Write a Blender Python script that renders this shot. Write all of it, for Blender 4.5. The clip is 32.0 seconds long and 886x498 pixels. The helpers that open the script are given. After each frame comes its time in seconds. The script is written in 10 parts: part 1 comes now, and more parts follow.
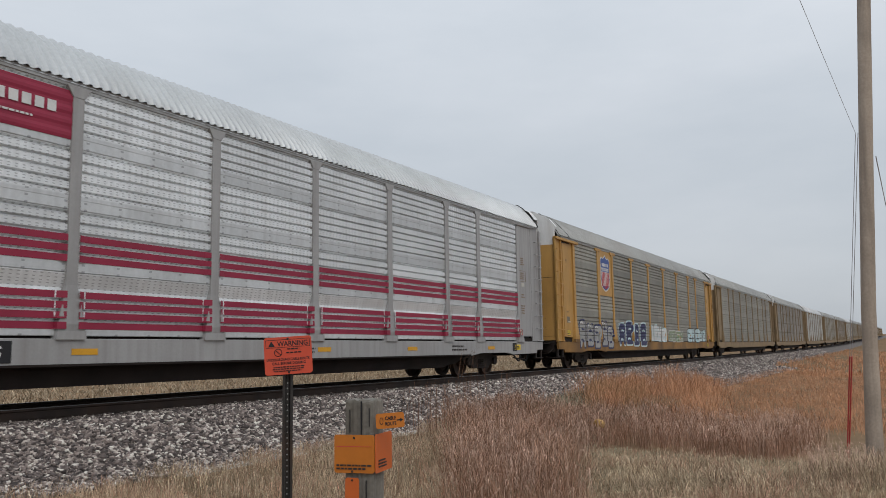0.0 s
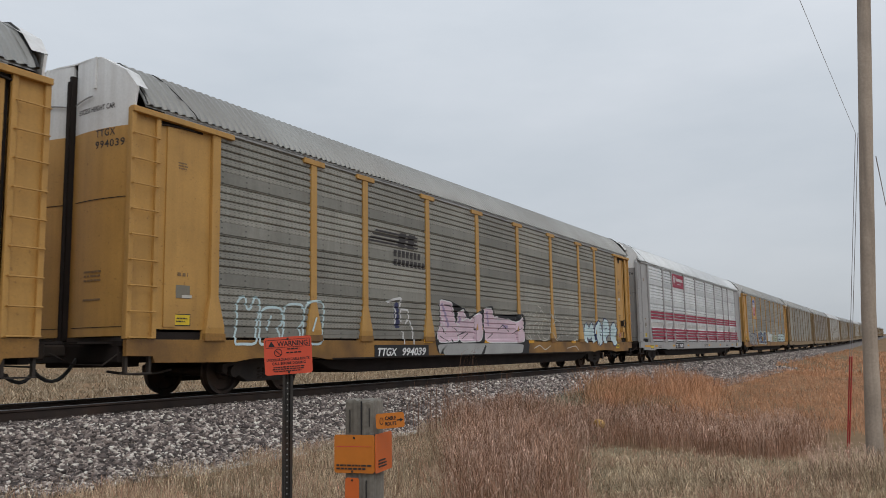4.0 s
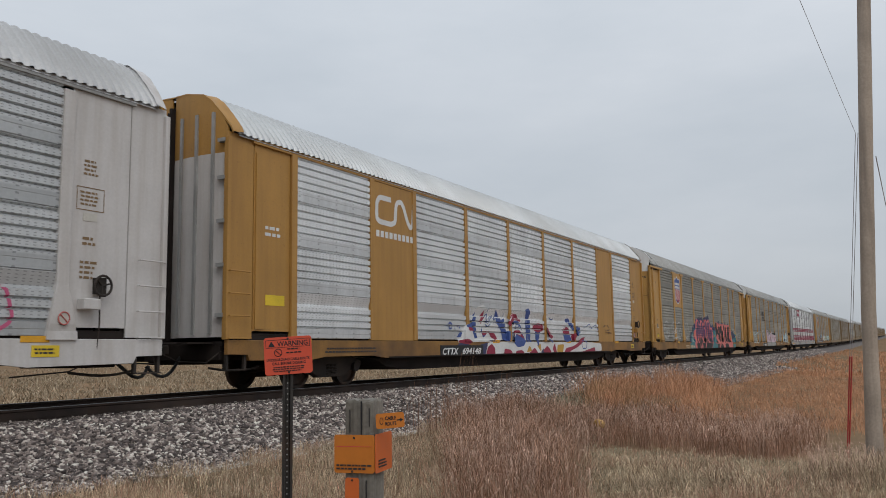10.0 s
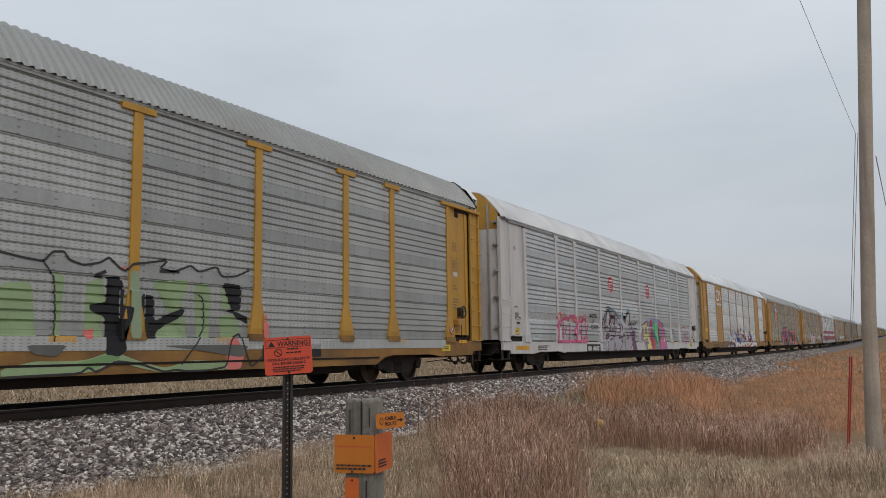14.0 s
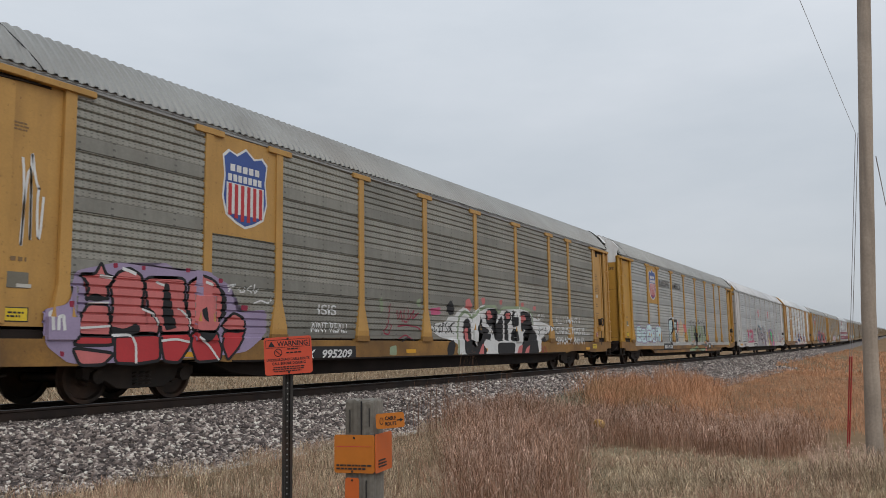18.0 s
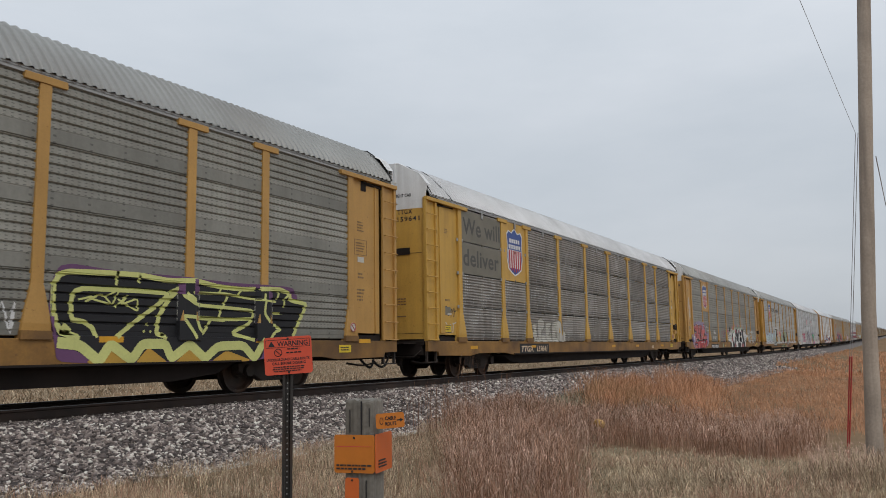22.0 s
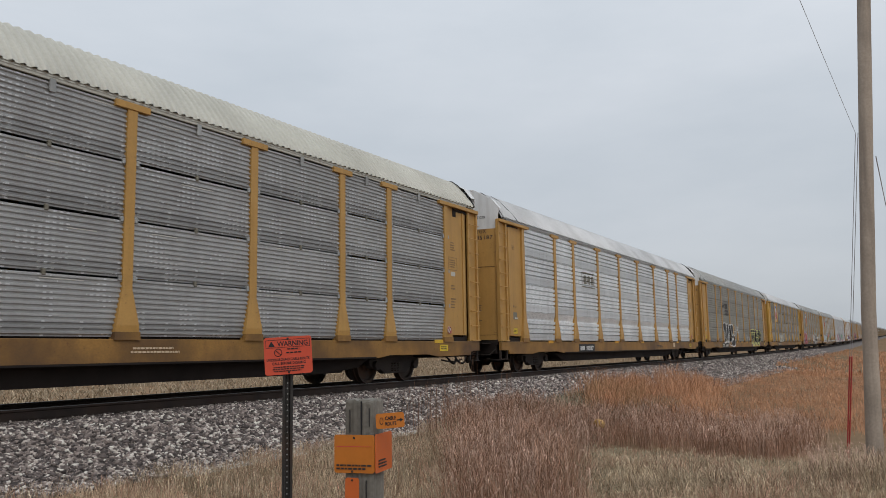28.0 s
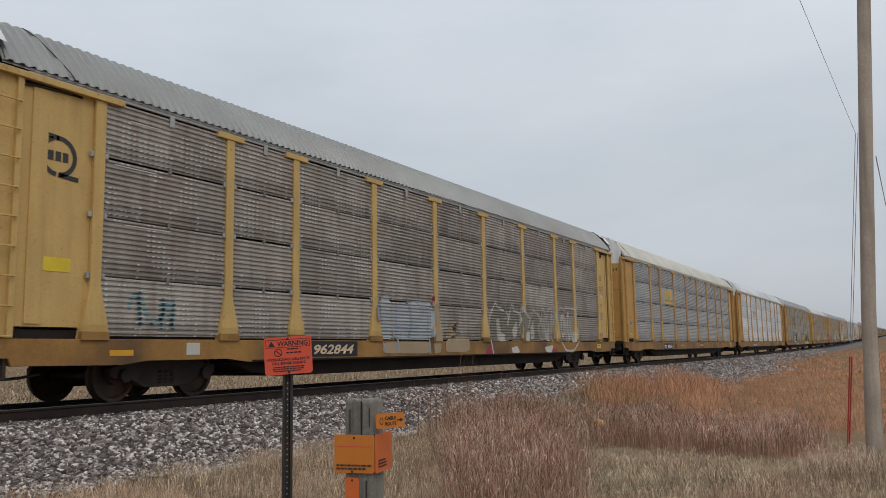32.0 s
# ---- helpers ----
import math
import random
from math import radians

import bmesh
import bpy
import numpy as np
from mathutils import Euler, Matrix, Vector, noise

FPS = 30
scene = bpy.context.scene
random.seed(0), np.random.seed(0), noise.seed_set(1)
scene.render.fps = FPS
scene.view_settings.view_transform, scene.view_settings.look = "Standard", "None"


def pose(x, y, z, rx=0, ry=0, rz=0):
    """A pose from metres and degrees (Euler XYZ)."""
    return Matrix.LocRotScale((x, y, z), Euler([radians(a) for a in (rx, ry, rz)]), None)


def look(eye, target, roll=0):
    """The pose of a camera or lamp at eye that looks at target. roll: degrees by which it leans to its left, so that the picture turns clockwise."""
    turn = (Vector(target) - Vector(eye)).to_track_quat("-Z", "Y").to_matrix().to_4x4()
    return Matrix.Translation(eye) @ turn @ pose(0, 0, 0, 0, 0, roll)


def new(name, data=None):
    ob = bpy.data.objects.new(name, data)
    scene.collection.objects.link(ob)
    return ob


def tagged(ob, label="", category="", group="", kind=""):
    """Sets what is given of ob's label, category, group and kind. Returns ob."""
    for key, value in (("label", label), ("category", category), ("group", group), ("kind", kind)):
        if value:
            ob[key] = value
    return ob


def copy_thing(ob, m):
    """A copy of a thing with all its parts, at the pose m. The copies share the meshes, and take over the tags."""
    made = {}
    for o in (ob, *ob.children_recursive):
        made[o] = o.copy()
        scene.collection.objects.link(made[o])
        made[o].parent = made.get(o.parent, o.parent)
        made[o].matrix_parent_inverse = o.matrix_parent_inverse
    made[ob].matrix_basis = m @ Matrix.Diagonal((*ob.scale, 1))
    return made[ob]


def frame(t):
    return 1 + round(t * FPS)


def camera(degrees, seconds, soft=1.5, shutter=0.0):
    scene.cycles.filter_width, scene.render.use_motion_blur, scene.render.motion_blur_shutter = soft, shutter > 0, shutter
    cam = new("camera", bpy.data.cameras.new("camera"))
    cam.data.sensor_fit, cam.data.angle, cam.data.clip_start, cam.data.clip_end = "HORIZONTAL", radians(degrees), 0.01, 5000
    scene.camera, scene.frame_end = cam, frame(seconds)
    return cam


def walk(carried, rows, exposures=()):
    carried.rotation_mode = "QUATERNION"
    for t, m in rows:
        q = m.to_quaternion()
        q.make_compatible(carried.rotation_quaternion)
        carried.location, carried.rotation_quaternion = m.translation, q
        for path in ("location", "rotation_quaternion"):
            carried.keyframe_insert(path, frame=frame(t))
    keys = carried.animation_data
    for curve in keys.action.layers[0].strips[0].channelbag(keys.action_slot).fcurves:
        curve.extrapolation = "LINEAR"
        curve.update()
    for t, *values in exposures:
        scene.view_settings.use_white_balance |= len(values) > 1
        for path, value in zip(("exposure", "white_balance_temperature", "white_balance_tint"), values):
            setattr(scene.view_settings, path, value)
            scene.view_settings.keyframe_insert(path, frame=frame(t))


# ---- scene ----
from collections import defaultdict

# The track runs along +x, away from the camera's side is +y, the rail heads are at z = 0.
EYE = (0.0, 0.0, 0.721)
AHEAD = (0.86773, 0.48110, 0.12483)
cam = camera(56.83, 32.0, soft=0.75, shutter=0.06)
STAND = look(EYE, [e + 20 * a for e, a in zip(EYE, AHEAD)], -0.92)
walk(cam, [(0, STAND), (32, STAND)], [(0, 0.0), (7, 0.0), (9, -0.05), (11, -0.07), (13, -0.08), (15, -0.03), (17, 0.0), (27, 0.0), (29, -0.03), (32, -0.03)])

RAIL_Y = 11.197      # near rail
TRACK_Y = RAIL_Y + 0.75
HALF = 1.54          # half width of the cars
PITCH = 28.55        # from coupler to coupler


def grade(x):
    """Height of the rails: level here, then climbing gently into the distance."""
    x = max(x + 0.43, 0.0)
    return 2.742e-5 * x * x if x < 230 else 2.742e-5 * 230 * (2 * x - 230)


# ---- light ----
scene.view_settings.exposure = 0.0
world = bpy.data.worlds.new("overcast_sky")
scene.world = world
world.use_nodes = True
wt = world.node_tree
wt.nodes.clear()


def wnode(kind, **values):
    n = wt.nodes.new(kind)
    for k, v in values.items():
        n.inputs[k].default_value = v
    return n


SUN_EL, SUN_AZ = radians(48), radians(215)
sky = wt.nodes.new("ShaderNodeTexSky")
sky.sky_type, sky.sun_disc, sky.sun_elevation, sky.sun_rotation = "NISHITA", False, SUN_EL, SUN_AZ
sky.air_density, sky.dust_density = 1.0, 3.0
dim = wnode("ShaderNodeMix")
dim.data_type, dim.blend_type = "RGBA", "MULTIPLY"
dim.inputs[0].default_value = 1.0
dim.inputs[7].default_value = (0.10, 0.10, 0.10, 1)
wt.links.new(sky.outputs[0], dim.inputs[6])
co = wt.nodes.new("ShaderNodeTexCoord")
sep = wt.nodes.new("ShaderNodeSeparateXYZ")
wt.links.new(co.outputs["Generated"], sep.inputs[0])
stretch = wt.nodes.new("ShaderNodeMapping")
stretch.inputs["Scale"].default_value = (1.0, 1.0, 3.2)
wt.links.new(co.outputs["Generated"], stretch.inputs[0])
cl = wnode("ShaderNodeTexNoise", Scale=2.3, Detail=5.0, Roughness=0.55)
wt.links.new(stretch.outputs[0], cl.inputs["Vector"])
cr = wt.nodes.new("ShaderNodeValToRGB")
cr.color_ramp.elements[0].position, cr.color_ramp.elements[0].color = 0.30, (0.500, 0.545, 0.595, 1)
cr.color_ramp.elements[1].position, cr.color_ramp.elements[1].color = 0.72, (0.600, 0.635, 0.680, 1)
wt.links.new(cl.outputs["Fac"], cr.inputs[0])
# the cloud deck is brighter towards the zenith, as under any overcast sky
up = wt.nodes.new("ShaderNodeMapRange")
for i, v in ((1, 0.0), (2, 0.9), (3, 0.90), (4, 1.75)):
    up.inputs[i].default_value = v
wt.links.new(sep.outputs[2], up.inputs[0])
deckc = wnode("ShaderNodeMix")
deckc.data_type, deckc.blend_type = "RGBA", "MULTIPLY"
deckc.inputs[0].default_value = 1.0
wt.links.new(cr.outputs[0], deckc.inputs[6])
wt.links.new(up.outputs[0], deckc.inputs[7])
mixw = wnode("ShaderNodeMix")
mixw.data_type = "RGBA"
mixw.inputs[0].default_value = 0.90
wt.links.new(dim.outputs[2], mixw.inputs[6])
wt.links.new(deckc.outputs[2], mixw.inputs[7])
bg = wnode("ShaderNodeBackground", Strength=1.0)
wt.links.new(mixw.outputs[2], bg.inputs[0])
wo = wt.nodes.new("ShaderNodeOutputWorld")
wt.links.new(bg.outputs[0], wo.inputs[0])

sun = new("sun", bpy.data.lights.new("sun", "SUN"))
sun.data.energy, sun.data.angle, sun.data.color = 0.8, radians(30), (1.0, 0.97, 0.93)
sun_from = Vector((math.sin(SUN_AZ) * math.cos(SUN_EL), math.cos(SUN_AZ) * math.cos(SUN_EL), math.sin(SUN_EL)))
sun.matrix_world = look(sun_from * 50, (0, 0, 0))


# ---- materials ----
def material(name, base, rough=0.6, metal=0.0, vary=0.15, scale=3.0, fine=40.0, bump=0.1, dirt=None, dirt_amount=0.0,
             streaks=False, rnd=0.0, island=0.0, spec=0.4, rust=0.0):
    """Painted or bare surface: base colour with variation at two scales, dirt patches or rain streaks, and fine relief."""
    m = bpy.data.materials.new(name)
    m.use_nodes = True
    t = m.node_tree
    b = t.nodes["Principled BSDF"]
    b.inputs["Metallic"].default_value = metal
    b.inputs["Specular IOR Level"].default_value = spec
    tc = t.nodes.new("ShaderNodeTexCoord")
    mp = t.nodes.new("ShaderNodeMapping")
    t.links.new(tc.outputs["Object"], mp.inputs[0])
    inf = t.nodes.new("ShaderNodeObjectInfo")
    off = t.nodes.new("ShaderNodeMath")
    off.operation = "MULTIPLY"
    off.inputs[1].default_value = 37.0
    t.links.new(inf.outputs["Random"], off.inputs[0])
    cb = t.nodes.new("ShaderNodeCombineXYZ")
    for i in range(3):
        t.links.new(off.outputs[0], cb.inputs[i])
    t.links.new(cb.outputs[0], mp.inputs["Location"])

    def noise_at(sc, detail=4.0, stretch=None):
        n = t.nodes.new("ShaderNodeTexNoise")
        n.inputs["Scale"].default_value, n.inputs["Detail"].default_value = sc, detail
        if stretch:
            m2 = t.nodes.new("ShaderNodeMapping")
            m2.inputs["Scale"].default_value = stretch
            t.links.new(mp.outputs[0], m2.inputs[0])
            t.links.new(m2.outputs[0], n.inputs["Vector"])
        else:
            t.links.new(mp.outputs[0], n.inputs["Vector"])
        return n

    def mult(col, fac_out, lo, hi):
        r = t.nodes.new("ShaderNodeMapRange")
        r.inputs[1].default_value, r.inputs[2].default_value = 0.25, 0.75
        r.inputs[3].default_value, r.inputs[4].default_value = lo, hi
        t.links.new(fac_out, r.inputs[0])
        x = t.nodes.new("ShaderNodeMix")
        x.data_type, x.blend_type = "RGBA", "MULTIPLY"
        x.inputs[0].default_value = 1.0
        if isinstance(col, tuple):
            x.inputs[6].default_value = (*col, 1)
        else:
            t.links.new(col, x.inputs[6])
        t.links.new(r.outputs[0], x.inputs[7])
        return x.outputs[2]

    big, small = noise_at(scale), noise_at(fine, 3.0)
    c = mult(tuple(base), big.outputs["Fac"], 1 - vary, 1 + vary)
    c = mult(c, small.outputs["Fac"], 1 - vary * 0.6, 1 + vary * 0.6)
    if rnd:
        r = t.nodes.new("ShaderNodeMapRange")
        r.inputs[3].default_value, r.inputs[4].default_value = 0.25, 0.75
        t.links.new(inf.outputs["Random"], r.inputs[0])
        c = mult(c, r.outputs[0], 1 - rnd, 1 + rnd)
    if island:
        g = t.nodes.new("ShaderNodeNewGeometry")
        r = t.nodes.new("ShaderNodeMapRange")
        r.inputs[3].default_value, r.inputs[4].default_value = 0.25, 0.75
        t.links.new(g.outputs["Random Per Island"], r.inputs[0])
        c = mult(c, r.outputs[0], 1 - island, 1 + island)
    if dirt:
        d = noise_at(1.1, 6.0, (6.0, 6.0, 0.35)) if streaks else noise_at(scale * 0.7, 8.0)
        r = t.nodes.new("ShaderNodeMapRange")
        r.inputs[1].default_value, r.inputs[2].default_value = 0.42, 0.75
        r.inputs[3].default_value, r.inputs[4].default_value = 0.0, dirt_amount
        t.links.new(d.outputs["Fac"], r.inputs[0])
        x = t.nodes.new("ShaderNodeMix")
        x.data_type = "RGBA"
        t.links.new(r.outputs[0], x.inputs[0])
        t.links.new(c, x.inputs[6])
        x.inputs[7].default_value = (*dirt, 1)
        c = x.outputs[2]
    if rust:
        # rust that breaks through in spots, and runs down from them
        for sc, detail, stretch, lo, hi, much in ((16.0, 9.0, None, 0.64, 0.72, rust * 0.7), (1.4, 6.0, (4.0, 4.0, 0.5), 0.54, 0.85, rust * 0.4)):
            d = noise_at(sc, detail, stretch)
            r = t.nodes.new("ShaderNodeMapRange")
            r.inputs[1].default_value, r.inputs[2].default_value = lo, hi
            r.inputs[3].default_value, r.inputs[4].default_value = 0.0, much
            t.links.new(d.outputs["Fac"], r.inputs[0])
            x = t.nodes.new("ShaderNodeMix")
            x.data_type = "RGBA"
            t.links.new(r.outputs[0], x.inputs[0])
            t.links.new(c, x.inputs[6])
            x.inputs[7].default_value = (0.10, 0.042, 0.02, 1)
            c = x.outputs[2]
    t.links.new(c, b.inputs["Base Color"])
    rr = t.nodes.new("ShaderNodeMapRange")
    rr.inputs[3].default_value, rr.inputs[4].default_value = max(rough - 0.12, 0.05), min(rough + 0.12, 1.0)
    t.links.new(small.outputs["Fac"], rr.inputs[0])
    t.links.new(rr.outputs[0], b.inputs["Roughness"])
    if bump:
        bp = t.nodes.new("ShaderNodeBump")
        bp.inputs["Strength"].default_value, bp.inputs["Distance"].default_value = bump, 0.01
        t.links.new(small.outputs["Fac"], bp.inputs["Height"])
        t.links.new(bp.outputs[0], b.inputs["Normal"])
    return m


def perforate(m, px=0.115, pz=0.0574, hole=0.38, dark=0.5, painted_daylight=False):
    """Rows of small punched slots over a panel, in its own colour's dark."""
    t = m.node_tree
    b = t.nodes["Principled BSDF"]
    col = b.inputs["Base Color"].links[0].from_socket
    tc = t.nodes.new("ShaderNodeTexCoord")
    sp = t.nodes.new("ShaderNodeSeparateXYZ")
    t.links.new(tc.outputs["Object"], sp.inputs[0])

    def math_node(op, a, v=0.0):
        n = t.nodes.new("ShaderNodeMath")
        n.operation = op
        t.links.new(a, n.inputs[0])
        n.inputs[1].default_value = v
        return n.outputs[0]

    fx = math_node("LESS_THAN", math_node("FRACT", math_node("DIVIDE", sp.outputs[0], px)), hole)
    # two rows of slots on each strip between the grooves
    strip = math_node("FRACT", math_node("DIVIDE", math_node("SUBTRACT", sp.outputs[2], 0.219), 0.1368))
    row = math_node("FRACT", math_node("DIVIDE", strip if not painted_daylight else math_node("DIVIDE", sp.outputs[2], pz), 0.36 if not painted_daylight else 1.0))
    fz = math_node("LESS_THAN", math_node("ABSOLUTE", math_node("SUBTRACT", row, 0.42)), 0.15)
    rx = math_node("LESS_THAN", math_node("FRACT", math_node("DIVIDE", sp.outputs[0], 0.62)), 0.085)
    rz = math_node("LESS_THAN", math_node("FRACT", math_node("DIVIDE", sp.outputs[2], 0.10)), 0.30)
    high = math_node("GREATER_THAN", sp.outputs[2], 0.225)
    if painted_daylight:
        # pale dashes painted for daylight through the slots, in patches, in the middle rows
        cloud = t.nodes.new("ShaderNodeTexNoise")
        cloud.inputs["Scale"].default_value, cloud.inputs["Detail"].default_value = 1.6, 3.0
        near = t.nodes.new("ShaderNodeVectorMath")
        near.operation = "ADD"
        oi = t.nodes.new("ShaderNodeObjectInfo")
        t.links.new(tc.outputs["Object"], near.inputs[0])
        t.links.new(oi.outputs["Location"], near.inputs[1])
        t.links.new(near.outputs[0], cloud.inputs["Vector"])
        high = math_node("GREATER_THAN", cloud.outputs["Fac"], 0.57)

    def both(a, b, op="MULTIPLY"):
        q = t.nodes.new("ShaderNodeMath")
        q.operation = op
        t.links.new(a, q.inputs[0])
        t.links.new(b, q.inputs[1])
        return q.outputs[0]

    slots = both(both(fx, fz), high)
    rivets = both(both(rx, rz), math_node("LESS_THAN", sp.outputs[2], 0.225))
    n = t.nodes.new("ShaderNodeMath")
    n.operation = "ADD"
    t.links.new(slots, n.inputs[0])
    t.links.new(rivets, n.inputs[1])
    amount = math_node("MULTIPLY", n.outputs[0], 1.0 - dark)
    tone = t.nodes.new("ShaderNodeMapRange")
    for i, v in ((1, 0.20), (2, 0.24), (3, 0.84), (4, 1.10)):
        tone.inputs[i].default_value = v
    t.links.new(sp.outputs[2], tone.inputs[0])
    plain = t.nodes.new("ShaderNodeMix")
    plain.data_type, plain.blend_type = "RGBA", "MULTIPLY"
    plain.inputs[0].default_value = 1.0
    t.links.new(col, plain.inputs[6])
    t.links.new(tone.outputs[0], plain.inputs[7])
    col = plain.outputs[2]
    x = t.nodes.new("ShaderNodeMix")
    x.data_type = "RGBA"
    t.links.new(amount, x.inputs[0])
    t.links.new(col, x.inputs[6])
    x.inputs[7].default_value = (0.72, 0.73, 0.74, 1) if painted_daylight else (0.02, 0.02, 0.02, 1)
    t.links.new(x.outputs[2], b.inputs["Base Color"])
    return m


def stone_material(name, island):
    """Crushed stone: mostly dark grey, some pinkish, a few nearly white pieces."""
    m = material(name, (1, 1, 1), 0.95, 0, 0.16, 9, 60, 0.4, spec=0.2)
    t = m.node_tree
    b = t.nodes["Principled BSDF"]
    src = t.nodes.new("ShaderNodeNewGeometry").outputs["Random Per Island"] if island else t.nodes.new("ShaderNodeObjectInfo").outputs["Random"]
    ramp = t.nodes.new("ShaderNodeValToRGB")
    e = ramp.color_ramp.elements
    e[0].position, e[0].color = 0.0, (0.062, 0.053, 0.050, 1)
    e[1].position, e[1].color = 1.0, (0.74, 0.70, 0.63, 1)
    for pos, c in ((0.30, (0.120, 0.100, 0.094)), (0.54, (0.205, 0.168, 0.152)), (0.74, (0.33, 0.272, 0.242)), (0.88, (0.52, 0.46, 0.41))):
        n = e.new(pos)
        n.color = (*c, 1)
    t.links.new(src, ramp.inputs[0])
    x = t.nodes.new("ShaderNodeMix")
    x.data_type, x.blend_type = "RGBA", "MULTIPLY"
    x.inputs[0].default_value = 1.0
    t.links.new(ramp.outputs[0], x.inputs[6])
    t.links.new(b.inputs["Base Color"].links[0].from_socket, x.inputs[7])
    t.links.new(x.outputs[2], b.inputs["Base Color"])
    return m


GRIME, RUST = (0.06, 0.05, 0.04), (0.16, 0.07, 0.03)
M = {}
M["yellow"] = material("yellow_paint", (0.450, 0.252, 0.070), 0.55, 0, 0.12, 1.3, 30, 0.05, (0.20, 0.10, 0.035), 0.18, True, rust=0.55)
M["yellow_warm"] = material("strong_yellow_paint", (0.52, 0.305, 0.060), 0.55, 0, 0.12, 1.3, 30, 0.05, (0.22, 0.12, 0.04), 0.18, True, rust=0.5)
M["yellow_pale"] = material("faded_yellow_paint", (0.51, 0.335, 0.115), 0.6, 0, 0.12, 1.3, 30, 0.05, (0.25, 0.13, 0.05), 0.2, True, rust=0.65)
M["ochre"] = material("ochre_paint", (0.385, 0.205, 0.050), 0.55, 0, 0.10, 1.0, 25, 0.04, (0.20, 0.10, 0.035), 0.28, True, rust=0.3)
M["yellow_dirty"] = material("grimy_yellow_paint", (0.24, 0.165, 0.085), 0.65, 0, 0.2, 1.3, 30, 0.05, (0.12, 0.08, 0.05), 0.5, True)
M["sill_yellow"] = material("road-grimed_yellow_paint", (0.268, 0.138, 0.034), 0.65, 0, 0.25, 1.2, 30, 0.06, (0.06, 0.034, 0.022), 0.95, rust=0.8)
M["yellow_rich"] = material("rich_yellow_paint", (0.44, 0.235, 0.035), 0.55, 0, 0.12, 1.3, 30, 0.05, (0.22, 0.11, 0.03), 0.2, True, rust=0.5)
M["sill_ochre"] = material("road-grimed_ochre_paint", (0.268, 0.135, 0.033), 0.65, 0, 0.25, 1.2, 30, 0.06, (0.065, 0.038, 0.024), 0.9, rust=0.7)
M["rack_white"] = material("white_rack_paint", (0.53, 0.51, 0.495), 0.5, 0, 0.08, 1.2, 25, 0.04, (0.30, 0.25, 0.20), 0.4, True)
M["cap_white"] = material("white_roof_end_paint", (0.66, 0.66, 0.65), 0.5, 0, 0.10, 1.5, 25, 0.04, (0.36, 0.33, 0.30), 0.35, True)
M["rack_grey"] = material("grey_rack_paint", (0.33, 0.325, 0.32), 0.5, 0, 0.08, 1.0, 25, 0.04, (0.16, 0.14, 0.13), 0.4, True)
M["door_grey"] = material("sooty_grey_door_paint", (0.235, 0.23, 0.225), 0.55, 0, 0.16, 0.8, 25, 0.04, (0.10, 0.088, 0.08), 0.5, True)
M["panel_dull"] = perforate(material("dull_galvanised_panel", (0.268, 0.260, 0.226), 0.55, 0.25, 0.16, 0.9, 18, 0.08, (0.14, 0.12, 0.10), 0.28, True, rnd=0.14))
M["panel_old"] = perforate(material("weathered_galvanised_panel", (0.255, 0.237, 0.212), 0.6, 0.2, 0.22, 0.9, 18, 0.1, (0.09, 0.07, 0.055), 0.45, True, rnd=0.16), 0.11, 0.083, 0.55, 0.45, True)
M["panel_bright"] = perforate(material("bright_galvanised_panel", (0.67, 0.685, 0.69), 0.45, 0.35, 0.12, 0.9, 18, 0.06, (0.34, 0.33, 0.32), 0.28, True, rnd=0.10), dark=0.6)
M["panel_mid"] = perforate(material("clean_galvanised_panel", (0.485, 0.50, 0.505), 0.45, 0.35, 0.12, 0.9, 18, 0.06, (0.32, 0.31, 0.30), 0.28, True, rnd=0.10), dark=0.6)
M["panel_silver"] = perforate(material("silver_galvanised_panel", (0.395, 0.40, 0.385), 0.45, 0.35, 0.14, 0.9, 18, 0.06, (0.22, 0.20, 0.19), 0.28, True, rnd=0.10), dark=0.6)
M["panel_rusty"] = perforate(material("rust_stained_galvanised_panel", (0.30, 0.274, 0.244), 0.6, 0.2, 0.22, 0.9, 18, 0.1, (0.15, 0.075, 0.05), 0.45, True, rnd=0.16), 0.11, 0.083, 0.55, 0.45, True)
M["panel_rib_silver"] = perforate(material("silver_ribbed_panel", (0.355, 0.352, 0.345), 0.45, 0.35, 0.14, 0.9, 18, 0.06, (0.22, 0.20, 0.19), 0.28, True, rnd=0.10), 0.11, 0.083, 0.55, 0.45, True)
M["chord"] = material("galvanised_rail", (0.36, 0.36, 0.35), 0.5, 0.3, 0.12, 2, 30, 0.05, GRIME, 0.4)
M["roof_dull"] = material("dull_galvanised_roof", (0.275, 0.275, 0.262), 0.5, 0.3, 0.12, 0.8, 20, 0.05, (0.20, 0.18, 0.16), 0.5)
M["roof_bright"] = material("bright_galvanised_roof", (0.50, 0.515, 0.52), 0.45, 0.3, 0.12, 0.8, 20, 0.05, (0.34, 0.33, 0.31), 0.45)
M["roof_pale"] = material("pale_galvanised_roof", (0.50, 0.50, 0.50), 0.5, 0.3, 0.14, 0.8, 20, 0.05, (0.26, 0.25, 0.24), 0.5)
M["roof_cream"] = material("cream_weathered_roof", (0.50, 0.485, 0.425), 0.55, 0.15, 0.12, 0.8, 20, 0.05, (0.36, 0.33, 0.27), 0.4)
M["underframe"] = material("dark_underframe_steel", (0.018, 0.0135, 0.012), 0.8, 0.0, 0.3, 2, 30, 0.15, (0.03, 0.022, 0.017), 0.5, spec=0.2)
M["truck"] = material("dusty_cast_steel", (0.026, 0.021, 0.018), 0.75, 0.1, 0.3, 3, 40, 0.2, (0.075, 0.052, 0.038), 0.55)
